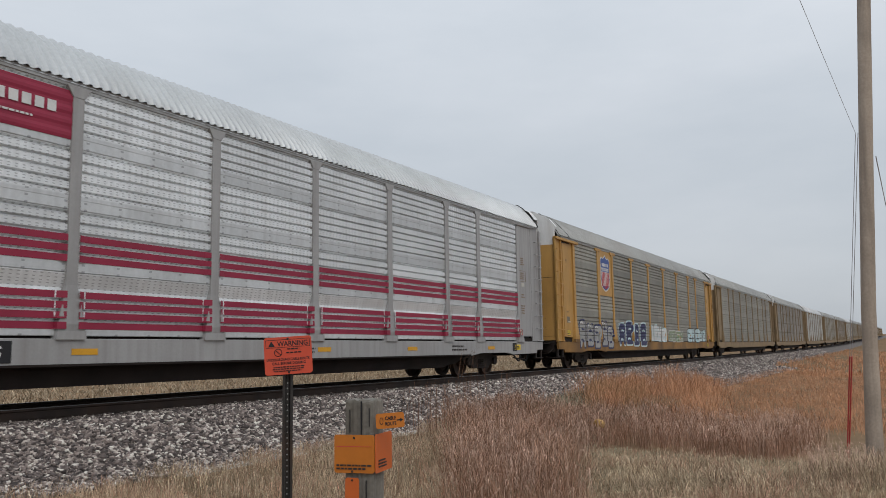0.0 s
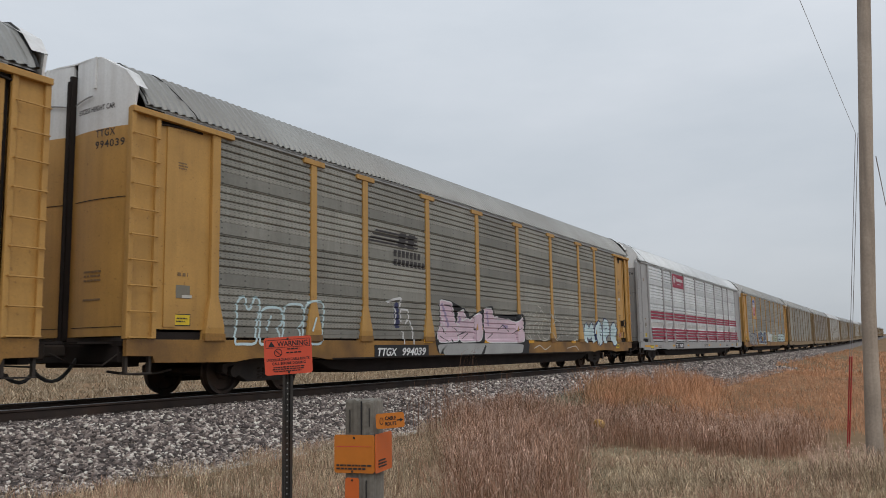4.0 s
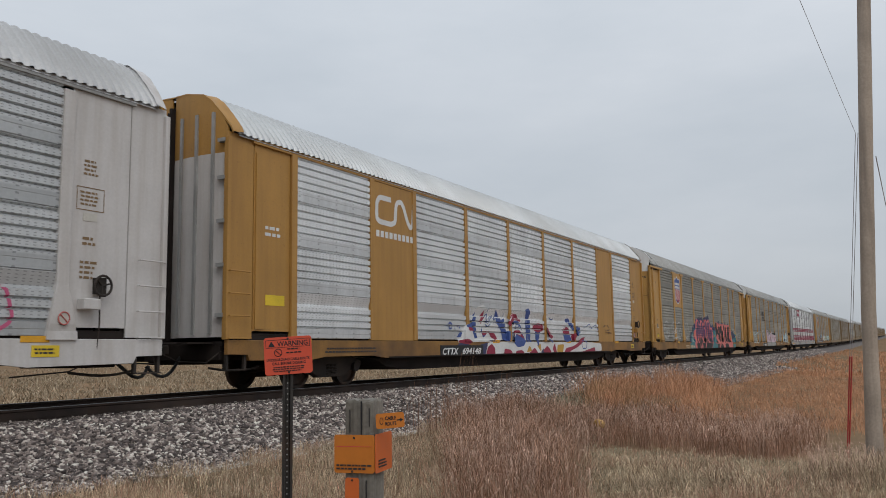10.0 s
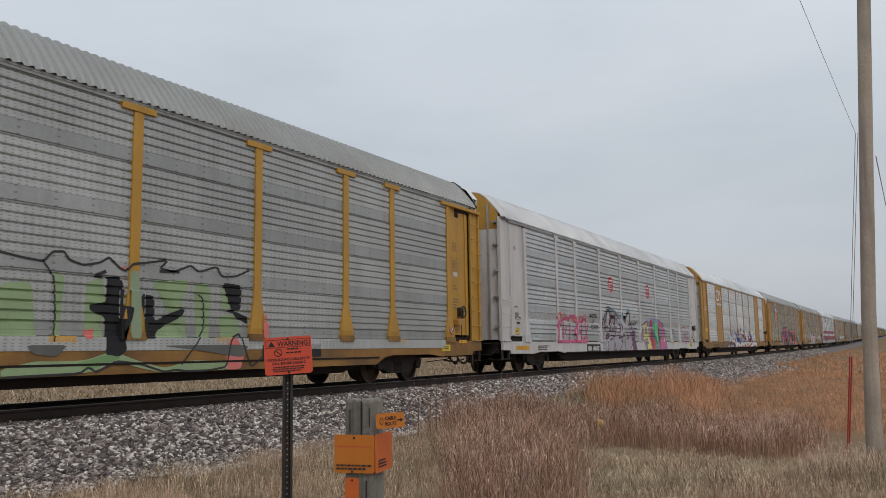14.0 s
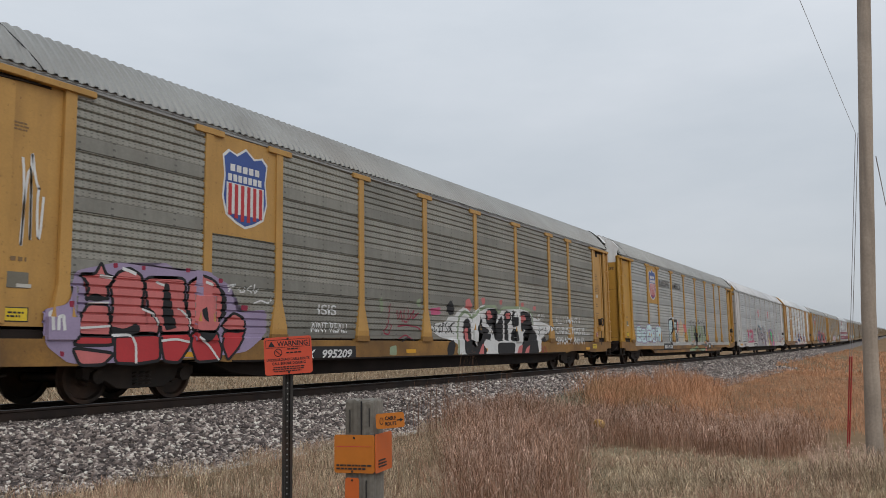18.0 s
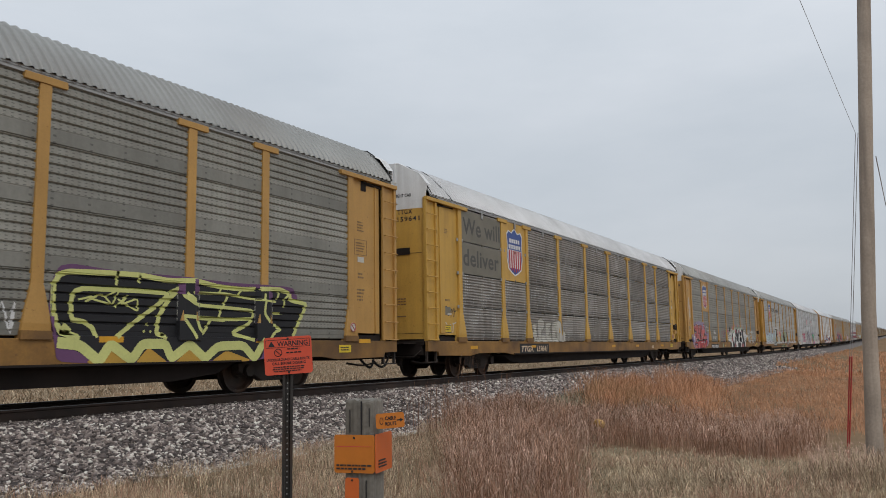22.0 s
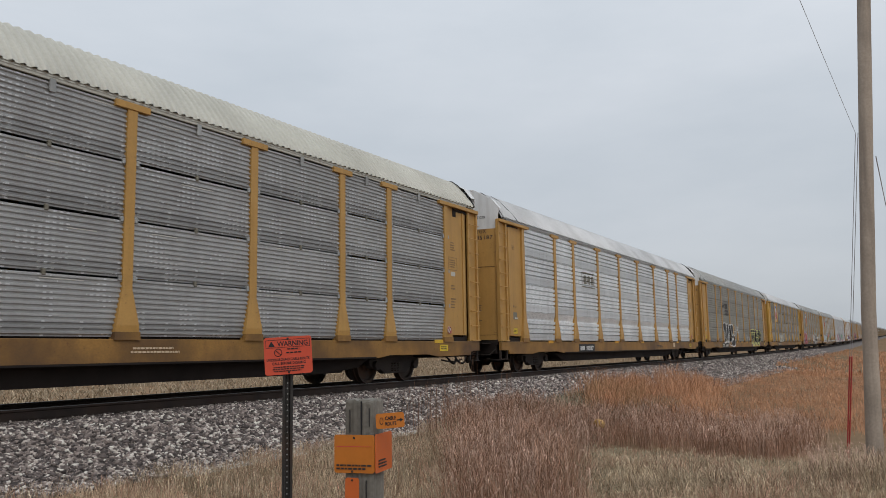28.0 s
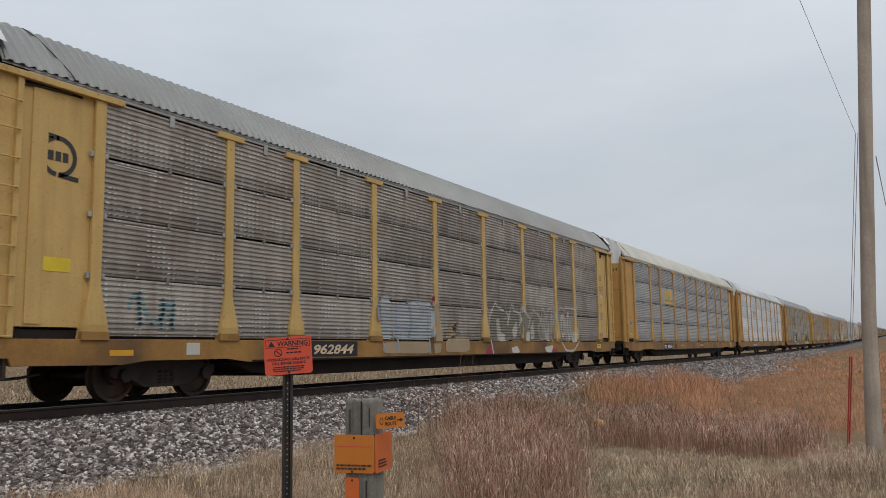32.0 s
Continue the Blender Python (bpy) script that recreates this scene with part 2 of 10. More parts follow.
M["wheel"] = material("worn_wheel_steel", (0.042, 0.033, 0.028), 0.6, 0.4, 0.3, 3, 40, 0.1, RUST, 0.5)
M["rubber"] = material("black_rubber", (0.018, 0.018, 0.018), 0.7, 0, 0.2, 4, 40, 0.05)
M["rail"] = material("rusty_rail_steel", (0.05, 0.036, 0.03), 0.7, 0.3, 0.25, 2, 40, 0.15, (0.10, 0.055, 0.035), 0.5)
M["rail_head"] = material("polished_rail_head", (0.16, 0.15, 0.145), 0.42, 0.6, 0.1, 2, 40, 0.02)
M["sleeper"] = material("weathered_sleeper_timber", (0.075, 0.06, 0.05), 0.9, 0, 0.3, 2, 30, 0.4)
for name, c in {"black": (0.012, 0.012, 0.014), "white": (0.62, 0.62, 0.61), "pink": (0.52, 0.15, 0.145), "magenta": (0.50, 0.10, 0.20),
                "purple": (0.13, 0.055, 0.13), "navy": (0.035, 0.04, 0.105), "teal": (0.05, 0.19, 0.21), "red": (0.42, 0.035, 0.04),
                "blue": (0.045, 0.085, 0.27), "lime": (0.55, 0.56, 0.20), "lilac": (0.30, 0.24, 0.36),
                "pale_pink": (0.58, 0.44, 0.50), "ice": (0.50, 0.62, 0.64), "tan": (0.55, 0.42, 0.28), "maroon": (0.27, 0.02, 0.05),
                "logo_yellow": (0.62, 0.38, 0.03), "label_yellow": (0.66, 0.47, 0.03), "reflector": (0.60, 0.30, 0.02),
                "stencil": (0.035, 0.03, 0.03), "stone_dark": (0.11, 0.11, 0.10), "worn_black": (0.075, 0.07, 0.062), "signal_red": (0.55, 0.04, 0.06),
                "logo_pale": (0.62, 0.56, 0.20), "mint": (0.12, 0.45, 0.22), "rose": (0.52, 0.13, 0.26), "stone_grey": (0.33, 0.33, 0.32),
                "grey_lilac": (0.35, 0.335, 0.36), "pale_green": (0.27, 0.355, 0.19), "sage": (0.25, 0.31, 0.20), "salmon": (0.62, 0.17, 0.15), "drab": (0.17, 0.155, 0.12), "bone": (0.48, 0.46, 0.41),
                "sky_paint": (0.34, 0.37, 0.39), "blue_pale": (0.24, 0.29, 0.35), "teal_pale": (0.16, 0.27, 0.30), "maroon_dark": (0.085, 0.02, 0.045), "faded_red": (0.42, 0.10, 0.09), "tan_faded": (0.33, 0.245, 0.15), "leaf": (0.17, 0.30, 0.12), "faint_ink": (0.20, 0.125, 0.06), "gold_paint": (0.45, 0.26, 0.04)}.items():
    M[name] = material(name + "_decal", c, 0.6, 0, 0.12, 2.0, 30, 0.02)


# ---- mesh helpers ----
def box(bm, x0, x1, y0, y1, z0, z1):
    v = [bm.verts.new((x, y, z)) for x in (x0, x1) for y in (y0, y1) for z in (z0, z1)]
    for f in ((0, 1, 3, 2), (4, 6, 7, 5), (0, 4, 5, 1), (2, 3, 7, 6), (0, 2, 6, 4), (1, 5, 7, 3)):
        bm.faces.new([v[i] for i in f])


def prism(bm, outline, a0, a1, axis="x"):
    """A flat outline of (u, w) swept from a0 to a1: axis x takes (y, z), axis y takes (x, z), axis z takes (x, y)."""
    def put(u, w, a):
        return {"x": (a, u, w), "y": (u, a, w), "z": (u, w, a)}[axis]
    lo = [bm.verts.new(put(u, w, a0)) for u, w in outline]
    hi = [bm.verts.new(put(u, w, a1)) for u, w in outline]
    n = len(outline)
    bm.faces.new(lo)
    bm.faces.new(hi[::-1])
    for i in range(n):
        bm.faces.new((lo[i], hi[i], hi[(i + 1) % n], lo[(i + 1) % n]))


def tube(bm, pts, r, n=8):
    """A round bar along a line of points."""
    rings = []
    pts = [Vector(p) for p in pts]
    for i, p in enumerate(pts):
        d = (pts[min(i + 1, len(pts) - 1)] - pts[max(i - 1, 0)]).normalized()
        a = d.orthogonal().normalized() if i == 0 else (rings[-1][1] - d * rings[-1][1].dot(d)).normalized()
        b = d.cross(a)
        rings.append(([bm.verts.new(p + r * (a * math.cos(k * 2 * math.pi / n) + b * math.sin(k * 2 * math.pi / n))) for k in range(n)], a))
    for (u, _), (w, _) in zip(rings, rings[1:]):
        for k in range(n):
            bm.faces.new((u[k], u[(k + 1) % n], w[(k + 1) % n], w[k]))
    bm.faces.new(rings[0][0][::-1])
    bm.faces.new(rings[-1][0])


def lathe(bm, prof, n=24, centre=(0, 0, 0)):
    """Turns (radius, y) about the y axis."""
    rings = [[bm.verts.new((centre[0] + r * math.cos(k * 2 * math.pi / n), centre[1] + y, centre[2] + r * math.sin(k * 2 * math.pi / n))) for k in range(n)] for r, y in prof]
    for u, w in zip(rings, rings[1:]):
        for k in range(n):
            bm.faces.new((u[k], w[k], w[(k + 1) % n], u[(k + 1) % n]))
    bm.faces.new(rings[0])
    bm.faces.new(rings[-1][::-1])


def as_mesh(name, bm, bevel=0.0, smooth=False):
    if bevel:
        bmesh.ops.bevel(bm, geom=bm.edges[:], offset=bevel, segments=1, affect="EDGES")
    bmesh.ops.recalc_face_normals(bm, faces=bm.faces[:])
    me = bpy.data.meshes.new(name)
    bm.to_mesh(me)
    bm.free()
    if smooth:
        me.shade_smooth()
        me.set_sharp_from_angle(angle=radians(35))
    return me


def put(name, me, mat, parent=None, at=None, label=""):
    """Links a mesh, which others may share, as one object in its own material."""
    ob = new(name, me)
    if not me.materials:
        me.materials.append(mat)
    if me.materials[0] is not mat:
        ob.material_slots[0].link = "OBJECT"
        ob.material_slots[0].material = mat
    ob.parent = parent
    if at is not None:
        ob.matrix_basis = at
    return tagged(ob, label)


def part(name, bm, mat, parent=None, label="", bevel=0.0, smooth=False):
    return put(name, as_mesh(name, bm, bevel, smooth), mat, parent, None, label)


def thing(name, label, category, group="", at=None):
    ob = new(name)
    ob.empty_display_size = 0.2
    if at is not None:
        ob.matrix_basis = at
    return tagged(ob, label, category, group)


KEPT = {}


def kept(key, make):
    """One mesh for all the pieces that are alike."""
    if key not in KEPT:
        KEPT[key] = make()
    return KEPT[key]


def tri_mesh(name, verts, tris):
    """A mesh from arrays of corners and triangles worked out in code."""
    me = bpy.data.meshes.new(name)
    v, f = np.asarray(verts, np.float32), np.asarray(tris, np.int32)
    me.vertices.add(len(v))
    me.vertices.foreach_set("co", v.ravel())
    me.loops.add(f.size)
    me.loops.foreach_set("vertex_index", f.ravel())
    me.polygons.add(len(f))
    me.polygons.foreach_set("loop_start", np.arange(0, f.size, 3, dtype=np.int32))
    me.update(calc_edges=True)
    return me


# ---- autorack cars: x along the car, y across, z up from the rail head ----
POSTS = (-11.7, -8.92, -7.05, -4.25, -1.42, 1.42, 4.25, 7.05, 8.92, 11.7)
BAYS = list(zip(POSTS, POSTS[1:]))
SILL_TOP, EAVE = 1.0, 4.74
END = 13.6
FACE = HALF - 0.045   # the plane that the panels hang in
ROOF = ((1.555, 4.79), (1.50, 4.90), (1.30, 5.16), (1.06, 5.435), (0.86, 5.58), (0.40, 5.67), (0.0, 5.69))


END_TOP = ((1.48, 4.83), (1.53, 5.05), (1.30, 5.34), (0.73, 5.655), (0.36, 5.68), (0.0, 5.69))


def bow(y):
    """How far an end door's leaf swells out at a distance from the car's middle."""
    return 0.085 * max(0.0, 1 - ((abs(y) - 0.77) / 0.72) ** 2)


def panel_profile(style, height, low=False):
    """(how far out, how high) along a panel from its lower to its upper edge. low: the lowest panel of a bay, ribbed all over."""
    if style == "ribbed":            # fine ribs all the way up
        n = max(3, round(height / 0.083))
        step = height / n
        p = []
        for i in range(n):
            z = i * step
            p += [(-0.012, z), (-0.012, z + 0.3 * step), (0.014, z + 0.5 * step), (0.014, z + 0.8 * step)]
        return p + [(-0.012, height)]
    # a plain band below, then flat strips with a sharp groove over each
    deep = 0.052 if style == "louvred" else 0.019
    step, flat, strips = 0.1368, 0.219 - (0.1368 if low else 0.0), 6 if low else 5
    if style == "louvred":
        step, flat, strips = 0.148, 0.095 if low else 0.15, 4 if low else 5
    p = [(0.000, 0.0), (0.010, 0.010), (0.010, flat)]
    for i in range(strips):
        z = flat + i * step
        p += [(0.014, z + 0.04 * step), (0.016, z + 0.70 * step), (-deep, z + 0.76 * step), (-deep, z + 0.88 * step)]
    return p + [(0.010, height - 0.008), (0.0, height)]


def stack(style):
    """(lower edge, height, whether it is the lowest) of each panel in a bay."""
    z0, z1 = SILL_TOP + 0.03, EAVE - 0.035
    gap = 0.032 if style == "ribbed" else 0.006
    h = (z1 - z0) / 4
    return [(z0 + i * h, h - gap, i == 0) for i in range(4)]


def panel_mesh(style, width, height, low):
    def make():
        bm = bmesh.new()
        prof = panel_profile(style, height, low)
        front = [(-d, z) for d, z in prof]
        outline = front + [(0.045, height), (0.045, 0.0)]
        prism(bm, outline, -width / 2, width / 2, "x")
        return as_mesh("panel", bm)
    return kept(("panel", style, round(width, 3), low), make)


def bay_mesh(style, width):
    """All panels of one bay in one sheet, for the side that is turned away and for far cars."""
    def make():
        bm = bmesh.new()
        for z, h, low in stack(style):
            prof = panel_profile(style, h, low)
            prism(bm, [(-d, z + w) for d, w in prof] + [(0.045, z + h), (0.045, z)], -width / 2, width / 2, "x")
        return as_mesh("bay_panelling", bm)
    return kept(("bay", style, round(width, 3)), make)


def post_mesh(kind):
    def make():
        bm = bmesh.new()
        if kind == "flat":      # plain flush post
            box(bm, -0.085, 0.085, -0.035, 0.06, SILL_TOP, EAVE - 0.02)
        else:
            # shaft
            box(bm, -0.095, 0.095, -0.045, 0.06, 1.74, EAVE - 0.10)
            # flared foot
            rings = []
            for z, w, d in ((SILL_TOP - 0.02, 0.24, 0.055), (1.20, 0.215, 0.080), (1.76, 0.095, 0.046)):
                rings.append([bm.verts.new(c) for c in ((-w, 0.06, z), (w, 0.06, z), (w, -d, z), (-w, -d, z))])
            for u, w in zip(rings, rings[1:]):
                for k in range(4):
                    bm.faces.new((u[k], u[(k + 1) % 4], w[(k + 1) % 4], w[k]))
            bm.faces.new(rings[0][::-1])
            bm.faces.new(rings[-1])
            if kind == "capped":
                box(bm, -0.34, 0.34, -0.062, 0.03, EAVE - 0.13, EAVE - 0.02)
            elif kind == "gusset":
                prism(bm, ((-0.21, EAVE - 0.03), (0.21, EAVE - 0.03), (0.095, EAVE - 0.2), (-0.095, EAVE - 0.2)), -0.05, 0.03, "y")
        return as_mesh("post", bm, 0.006)
    return kept(("post", kind), make)


def roof_mesh(length, ribs=True):
    def make():
        half = [(y, z) for y, z in ROOF]
        prof = [(-y, z) for y, z in half] + [(y, z) for y, z in half[-2::-1]]
        n = int(length / 0.0215) if ribs else 2
        xs = np.linspace(-length / 2, length / 2, n)
        wave = 0.023 * np.clip(1.7 * np.sin(xs / 0.172 * 2 * np.pi) - 0.3, -1, 1) if ribs else 0 * xs
        verts, tris = [], []
        k = len(prof)
        for x, w in zip(xs, wave):
            for i, (y, z) in enumerate(prof):
                out = Vector((y, z - 4.3)).normalized() * w
                verts.append((x, y + out[0], z + out[1]))
        for a in range(n - 1):
            for i in range(k - 1):
                q = a * k + i
                tris += [(q, q + k, q + 1), (q + 1, q + k, q + k + 1)]
        # the under side, so that the sheet has thickness
        base = len(verts)
        for x in (xs[0], xs[-1]):
            for y, z in prof:
                verts.append((x, y * 0.985, z - 0.045))
        for i in range(k - 1):
            q = base + i
            tris += [(q, q + 1, q + k), (q + 1, q + k + 1, q + k)]
        for i in range(k - 1):
            a, b = i, base + i
            tris += [(a, a + 1, b), (a + 1, b + 1, b)]
            a, b = (n - 1) * k + i, base + k + i
            tris += [(a, b, a + 1), (a + 1, b, b + 1)]
        me = tri_mesh("roof", verts, tris)
        me.shade_smooth()
        me.set_sharp_from_angle(angle=radians(24))
        return me
    return kept(("roof", round(length, 2), ribs), make)


def roof_end_mesh(folded):
    """The smooth hood between the ribbed roof and the end doors: folded, and short of the eave, or round."""
    def make():
        bm = bmesh.new()
        half = END_TOP[1:] if folded else ROOF
        prof = [(-y, z) for y, z in half] + [(y, z) for y, z in half[-2::-1]]
        rows = [[bm.verts.new((x if x < 0.2 else x + bow(y), y * k, z + lift)) for y, z in prof] for x, k, lift in ((-0.03, 0.985 if folded else 1.02, 0.0 if folded else 0.03), (0.19, 1.0, 0.004), (0.21, 1.0, 0.004))]
        for u, w in zip(rows, rows[1:]):
            for i in range(len(u) - 1):
                bm.faces.new((u[i], w[i], w[i + 1], u[i + 1]))
        inner = [bm.verts.new((v.co.x, v.co.y * 0.985, v.co.z - 0.025)) for v in rows[-1]]
        for i in range(len(inner) - 1):
            bm.faces.new((rows[-1][i], inner[i], inner[i + 1], rows[-1][i + 1]))
        return as_mesh("roof_hood", bm, 0, not folded)
    return kept(("hood", folded), make)


def door_leaf(h, z0, z1, e, top):
    """One bowed leaf of the end doors between two heights; h and e give its side and its end."""
    if z1 <= 4.7:
        out = [(0.05, z0), (1.47, z0), (1.47, z1), (0.05, z1)]
    else:
        out = [(0.05, z0), (1.47 if top is END_TOP else 1.42, z0)] + [(min(y, 1.525 if top is END_TOP else 1.42), z - 0.012) for y, z in top[:-1]] + [(0.05, top[-1][1] - 0.012)]
    bm = bmesh.new()
    prism(bm, [(h * y, z) for y, z in out], e * 13.43, e * 13.475, "x")
    for y in np.linspace(0.2, 1.35, 9):
        bmesh.ops.bisect_plane(bm, geom=bm.verts[:] + bm.edges[:] + bm.faces[:], dist=1e-5, plane_co=(0, h * y, 0), plane_no=(0, 1, 0))
    for v in bm.verts:
        v.co.x += e * bow(v.co.y)
    return bm


def wheelset_mesh():
    def make():
        bm = bmesh.new()
        for s in (-1, 1):
            prof = [(0.09, 0.86), (0.10, 0.70), (0.14, 0.69), (0.33, 0.735), (0.35, 0.685), (0.447, 0.69), (0.445, 0.715), (0.424, 0.735), (0.415, 0.82), (0.36, 0.82), (0.33, 0.765), (0.15, 0.78), (0.13, 0.85), (0.09, 0.86)]
            lathe(bm, [(r, y * s) for r, y in prof[::s]], 28)
            lathe(bm, [(0.085, s * 0.86), (0.085, s * 1.02), (0.05, s * 1.03)][::s], 12)
            for k in range(3):
                a = k * 2 * math.pi / 3
                box(bm, 0.045 * math.cos(a) - 0.012, 0.045 * math.cos(a) + 0.012, min(s * 1.02, s * 1.045), max(s * 1.02, s * 1.045), 0.045 * math.sin(a) - 0.012, 0.045 * math.sin(a) + 0.012)
        lathe(bm, [(0.085, -0.7), (0.075, 0.0), (0.085, 0.7)], 12)
        return as_mesh("wheelset", bm, 0, True)
    return kept("wheelset", make)


def side_frame_mesh():
    def make():
        bm = bmesh.new()
        # the cast frame: low in the middle, with pockets over the axle boxes
        outline = [(-1.12, 0.42), (-1.12, 0.56), (-0.72, 0.64), (-0.42, 0.73), (0.42, 0.73), (0.72, 0.64), (1.12, 0.56), (1.12, 0.42), (1.0, 0.36), (0.98, 0.52), (0.76, 0.52), (0.72, 0.36), (0.46, 0.22), (-0.46, 0.22), (-0.72, 0.36), (-0.76, 0.52), (-0.98, 0.52), (-1.0, 0.36)]
        prism(bm, outline, -0.08, 0.08, "y")
        return as_mesh("side_frame", bm, 0.012)
    return kept("side_frame", make)


def spring_mesh():
    def make():
        bm = bmesh.new()
        turns, n = 4, 40
        tube(bm, [(0.055 * math.cos(k * turns * 2 * math.pi / n), 0.055 * math.sin(k * turns * 2 * math.pi / n), 0.235 * k / n) for k in range(n + 1)], 0.016, 5)
        return as_mesh("spring", bm, 0, True)
    return kept("spring", make)


def truck(parent, x, spec, fine):
    bm = bmesh.new()
    box(bm, -0.18, 0.18, -0.95, 0.95, 0.47, 0.66)
    box(bm, -0.26, 0.26, -0.35, 0.35, 0.60, 0.76)
    t = part("truck", bm, M["truck"], parent, "dusty dark cast steel truck with two wheelsets", 0.02)
    t.location = (x, 0, 0)
    sets = []
    for dx in (-0.865, 0.865):
        w = put("wheelset", wheelset_mesh(), M["wheel"], t, Matrix.Translation((dx, 0, 0.424)))
        sets.append(w)
    for s in (-1, 1):
        put("side_frame", side_frame_mesh(), M["truck"], t, Matrix.Translation((0, s * 0.98, 0)))
        if fine:
            for dx in (-0.13, 0.0, 0.13):
                put("spring", spring_mesh(), M["truck"], t, Matrix.Translation((dx, s * 1.03, 0.25)))
            for dx in (-0.865, 0.865):
                put("bearing_cap", kept("cap", lambda: cap_mesh()), M["truck"], t, Matrix.Translation((dx, s * 1.075, 0.424)))
    return sets


def cap_mesh():
    bm = bmesh.new()
    lathe(bm, [(0.11, -0.05), (0.11, 0.03), (0.07, 0.045)], 14)
    return as_mesh("bearing_cap", bm, 0, True)


def rect(parent, name, mat, x0, x1, z0, z1, y=None, label="", thick=0.004):
    """A thin painted or stuck-on plate on the near side."""
    y = HALF + 0.004 if y is None else y
    bm = bmesh.new()
    box(bm, x0, x1, -y - thick, -y, z0, z1)
    return part(name, bm, mat, parent, label)


def bars(parent, name, mat, x0, x1, z0, z1, rows, y, seed=1, label=""):
    """Small lettering that cannot be read: short bars in rows."""
    rnd = random.Random(seed)
    bm = bmesh.new()
    h = (z1 - z0) / rows
    for r in range(rows):
        x = x0 + rnd.uniform(0, 0.06) * (x1 - x0)
        end = x1 - rnd.uniform(0, 0.25) * (x1 - x0)
        while x < end:
            w = rnd.uniform(0.5, 1.6) * h
            box(bm, x, min(x + w, end), -y - 0.003, -y, z0 + r * h + 0.25 * h, z0 + r * h + 0.75 * h)
            x += w + 0.3 * h
    return tagged(part(name, bm, mat, parent, label), kind="stuff")


def letters(body, size, bold=0.0, shear=0.0, spacing=1.0, width=None):
    """Flat lettering in x and z as a bmesh, its lower left corner at the origin."""
    cu = bpy.data.curves.new("lettering", "FONT")
    cu.body, cu.size, cu.offset, cu.shear, cu.space_character, cu.resolution_u = body, size, bold, shear, spacing, 3
    ob = bpy.data.objects.new("lettering", cu)
    scene.collection.objects.link(ob)
    bpy.context.view_layer.update()
    me = bpy.data.meshes.new_from_object(ob.evaluated_get(bpy.context.evaluated_depsgraph_get()))
    bpy.data.objects.remove(ob)
    bm = bmesh.new()
    bm.from_mesh(me)
    bpy.data.meshes.remove(me)
    xs = [v.co.x for v in bm.verts] or [0]
    k = width / (max(xs) - min(xs)) if width else 1.0
    for v in bm.verts:
        v.co = ((v.co.x - min(xs)) * k, 0, v.co.y)
    return bm


def skin_depth(style, x, z):
    """How far the near side stands out from the panels' plane at a place on the car."""
    for p in POSTS:
        if abs(x - p) < 0.1015:
            return 0.049 if z > 1.739 else (0.087 if z > SILL_TOP - 0.021 else HALF - FACE + 0.004)
        if abs(x - p) < 0.2505 and SILL_TOP - 0.021 < z < 1.3001:
            return 0.087
        if abs(x - p) < 0.2505 and 1.3 < z < 1.739:
            return 0.087 * (0.2505 - abs(x - p)) / 0.15
    if z < SILL_TOP + 0.03:
        return HALF - FACE + 0.004
    for z0, h, low in stack(style):
        if z0 <= z <= z0 + h:
            prof = panel_profile(style, h, low)
            for (d0, a), (d1, b) in zip(prof, prof[1:]):
                if a <= z - z0 <= b:
                    return d0 + (d1 - d0) * ((z - z0 - a) / max(b - a, 1e-6))
    return 0.0


def paint_on(parent, style, bm, mat, x, z, lift, name="graffiti", label=""):
    """Lays a flat shape on the car's side so that it follows ribs and posts."""
    for v in bm.verts:
        v.co.x += x
        v.co.z += z
    zs = [v.co.z for v in bm.verts]
    xs = [v.co.x for v in bm.verts]
    cuts = [(Vector((0, 0, z_)), Vector((0, 0, 1))) for z_ in (SILL_TOP - 0.025, SILL_TOP - 0.02, SILL_TOP + 0.029, 1.3, 1.306, 1.739)]
    for z0, h, low in stack(style):
        for d, w in panel_profile(style, h, low):
            cuts.append((Vector((0, 0, z0 + w)), Vector((0, 0, 1))))
    for p in POSTS:
        for e in (-0.256, -0.25, -0.101, 0.101, 0.25, 0.256):
            cuts.append((Vector((p + e, 0, 0)), Vector((1, 0, 0))))
    for co_, no in cuts:
        if (no.z and min(zs) < co_.z < max(zs)) or (no.x and min(xs) < co_.x < max(xs)):
            bmesh.ops.bisect_plane(bm, geom=bm.verts[:] + bm.edges[:] + bm.faces[:], dist=1e-5, plane_co=co_, plane_no=no)
    for v in bm.verts:
        v.co.y = -FACE - skin_depth(style, v.co.x, v.co.z) - lift
    for f in bm.faces:
        f.normal_update()
        if f.normal.y > 0:
            f.normal_flip()
    me = bpy.data.meshes.new(name)
    bm.to_mesh(me)
    bm.free()
    return put(name, me, mat, parent, None, label)


def shape(points):
    """A flat patch in x and z."""
    bm = bmesh.new()
    bm.faces.new([bm.verts.new((x, 0, z)) for x, z in points])
    return bm


def blob(w, h, seed, lobes=9, rough=0.18):
    rnd = random.Random(seed)
    ph = [rnd.uniform(0, 6.28) for _ in range(3)]
    pts = []
    for k in range(40):
        a = k * 2 * math.pi / 40
        r = 1 + rough * (math.sin(3 * a + ph[0]) * 0.5 + math.sin(lobes * a + ph[1]) * 0.5 + 0.4 * math.sin(5 * a + ph[2]))
        ca, sa = math.cos(a), math.sin(a)
        pts.append((w / 2 + w / 2 * r * math.copysign(abs(ca) ** 0.6, ca), h / 2 + h / 2 * r * math.copysign(abs(sa) ** 0.6, sa)))
    return shape(pts)


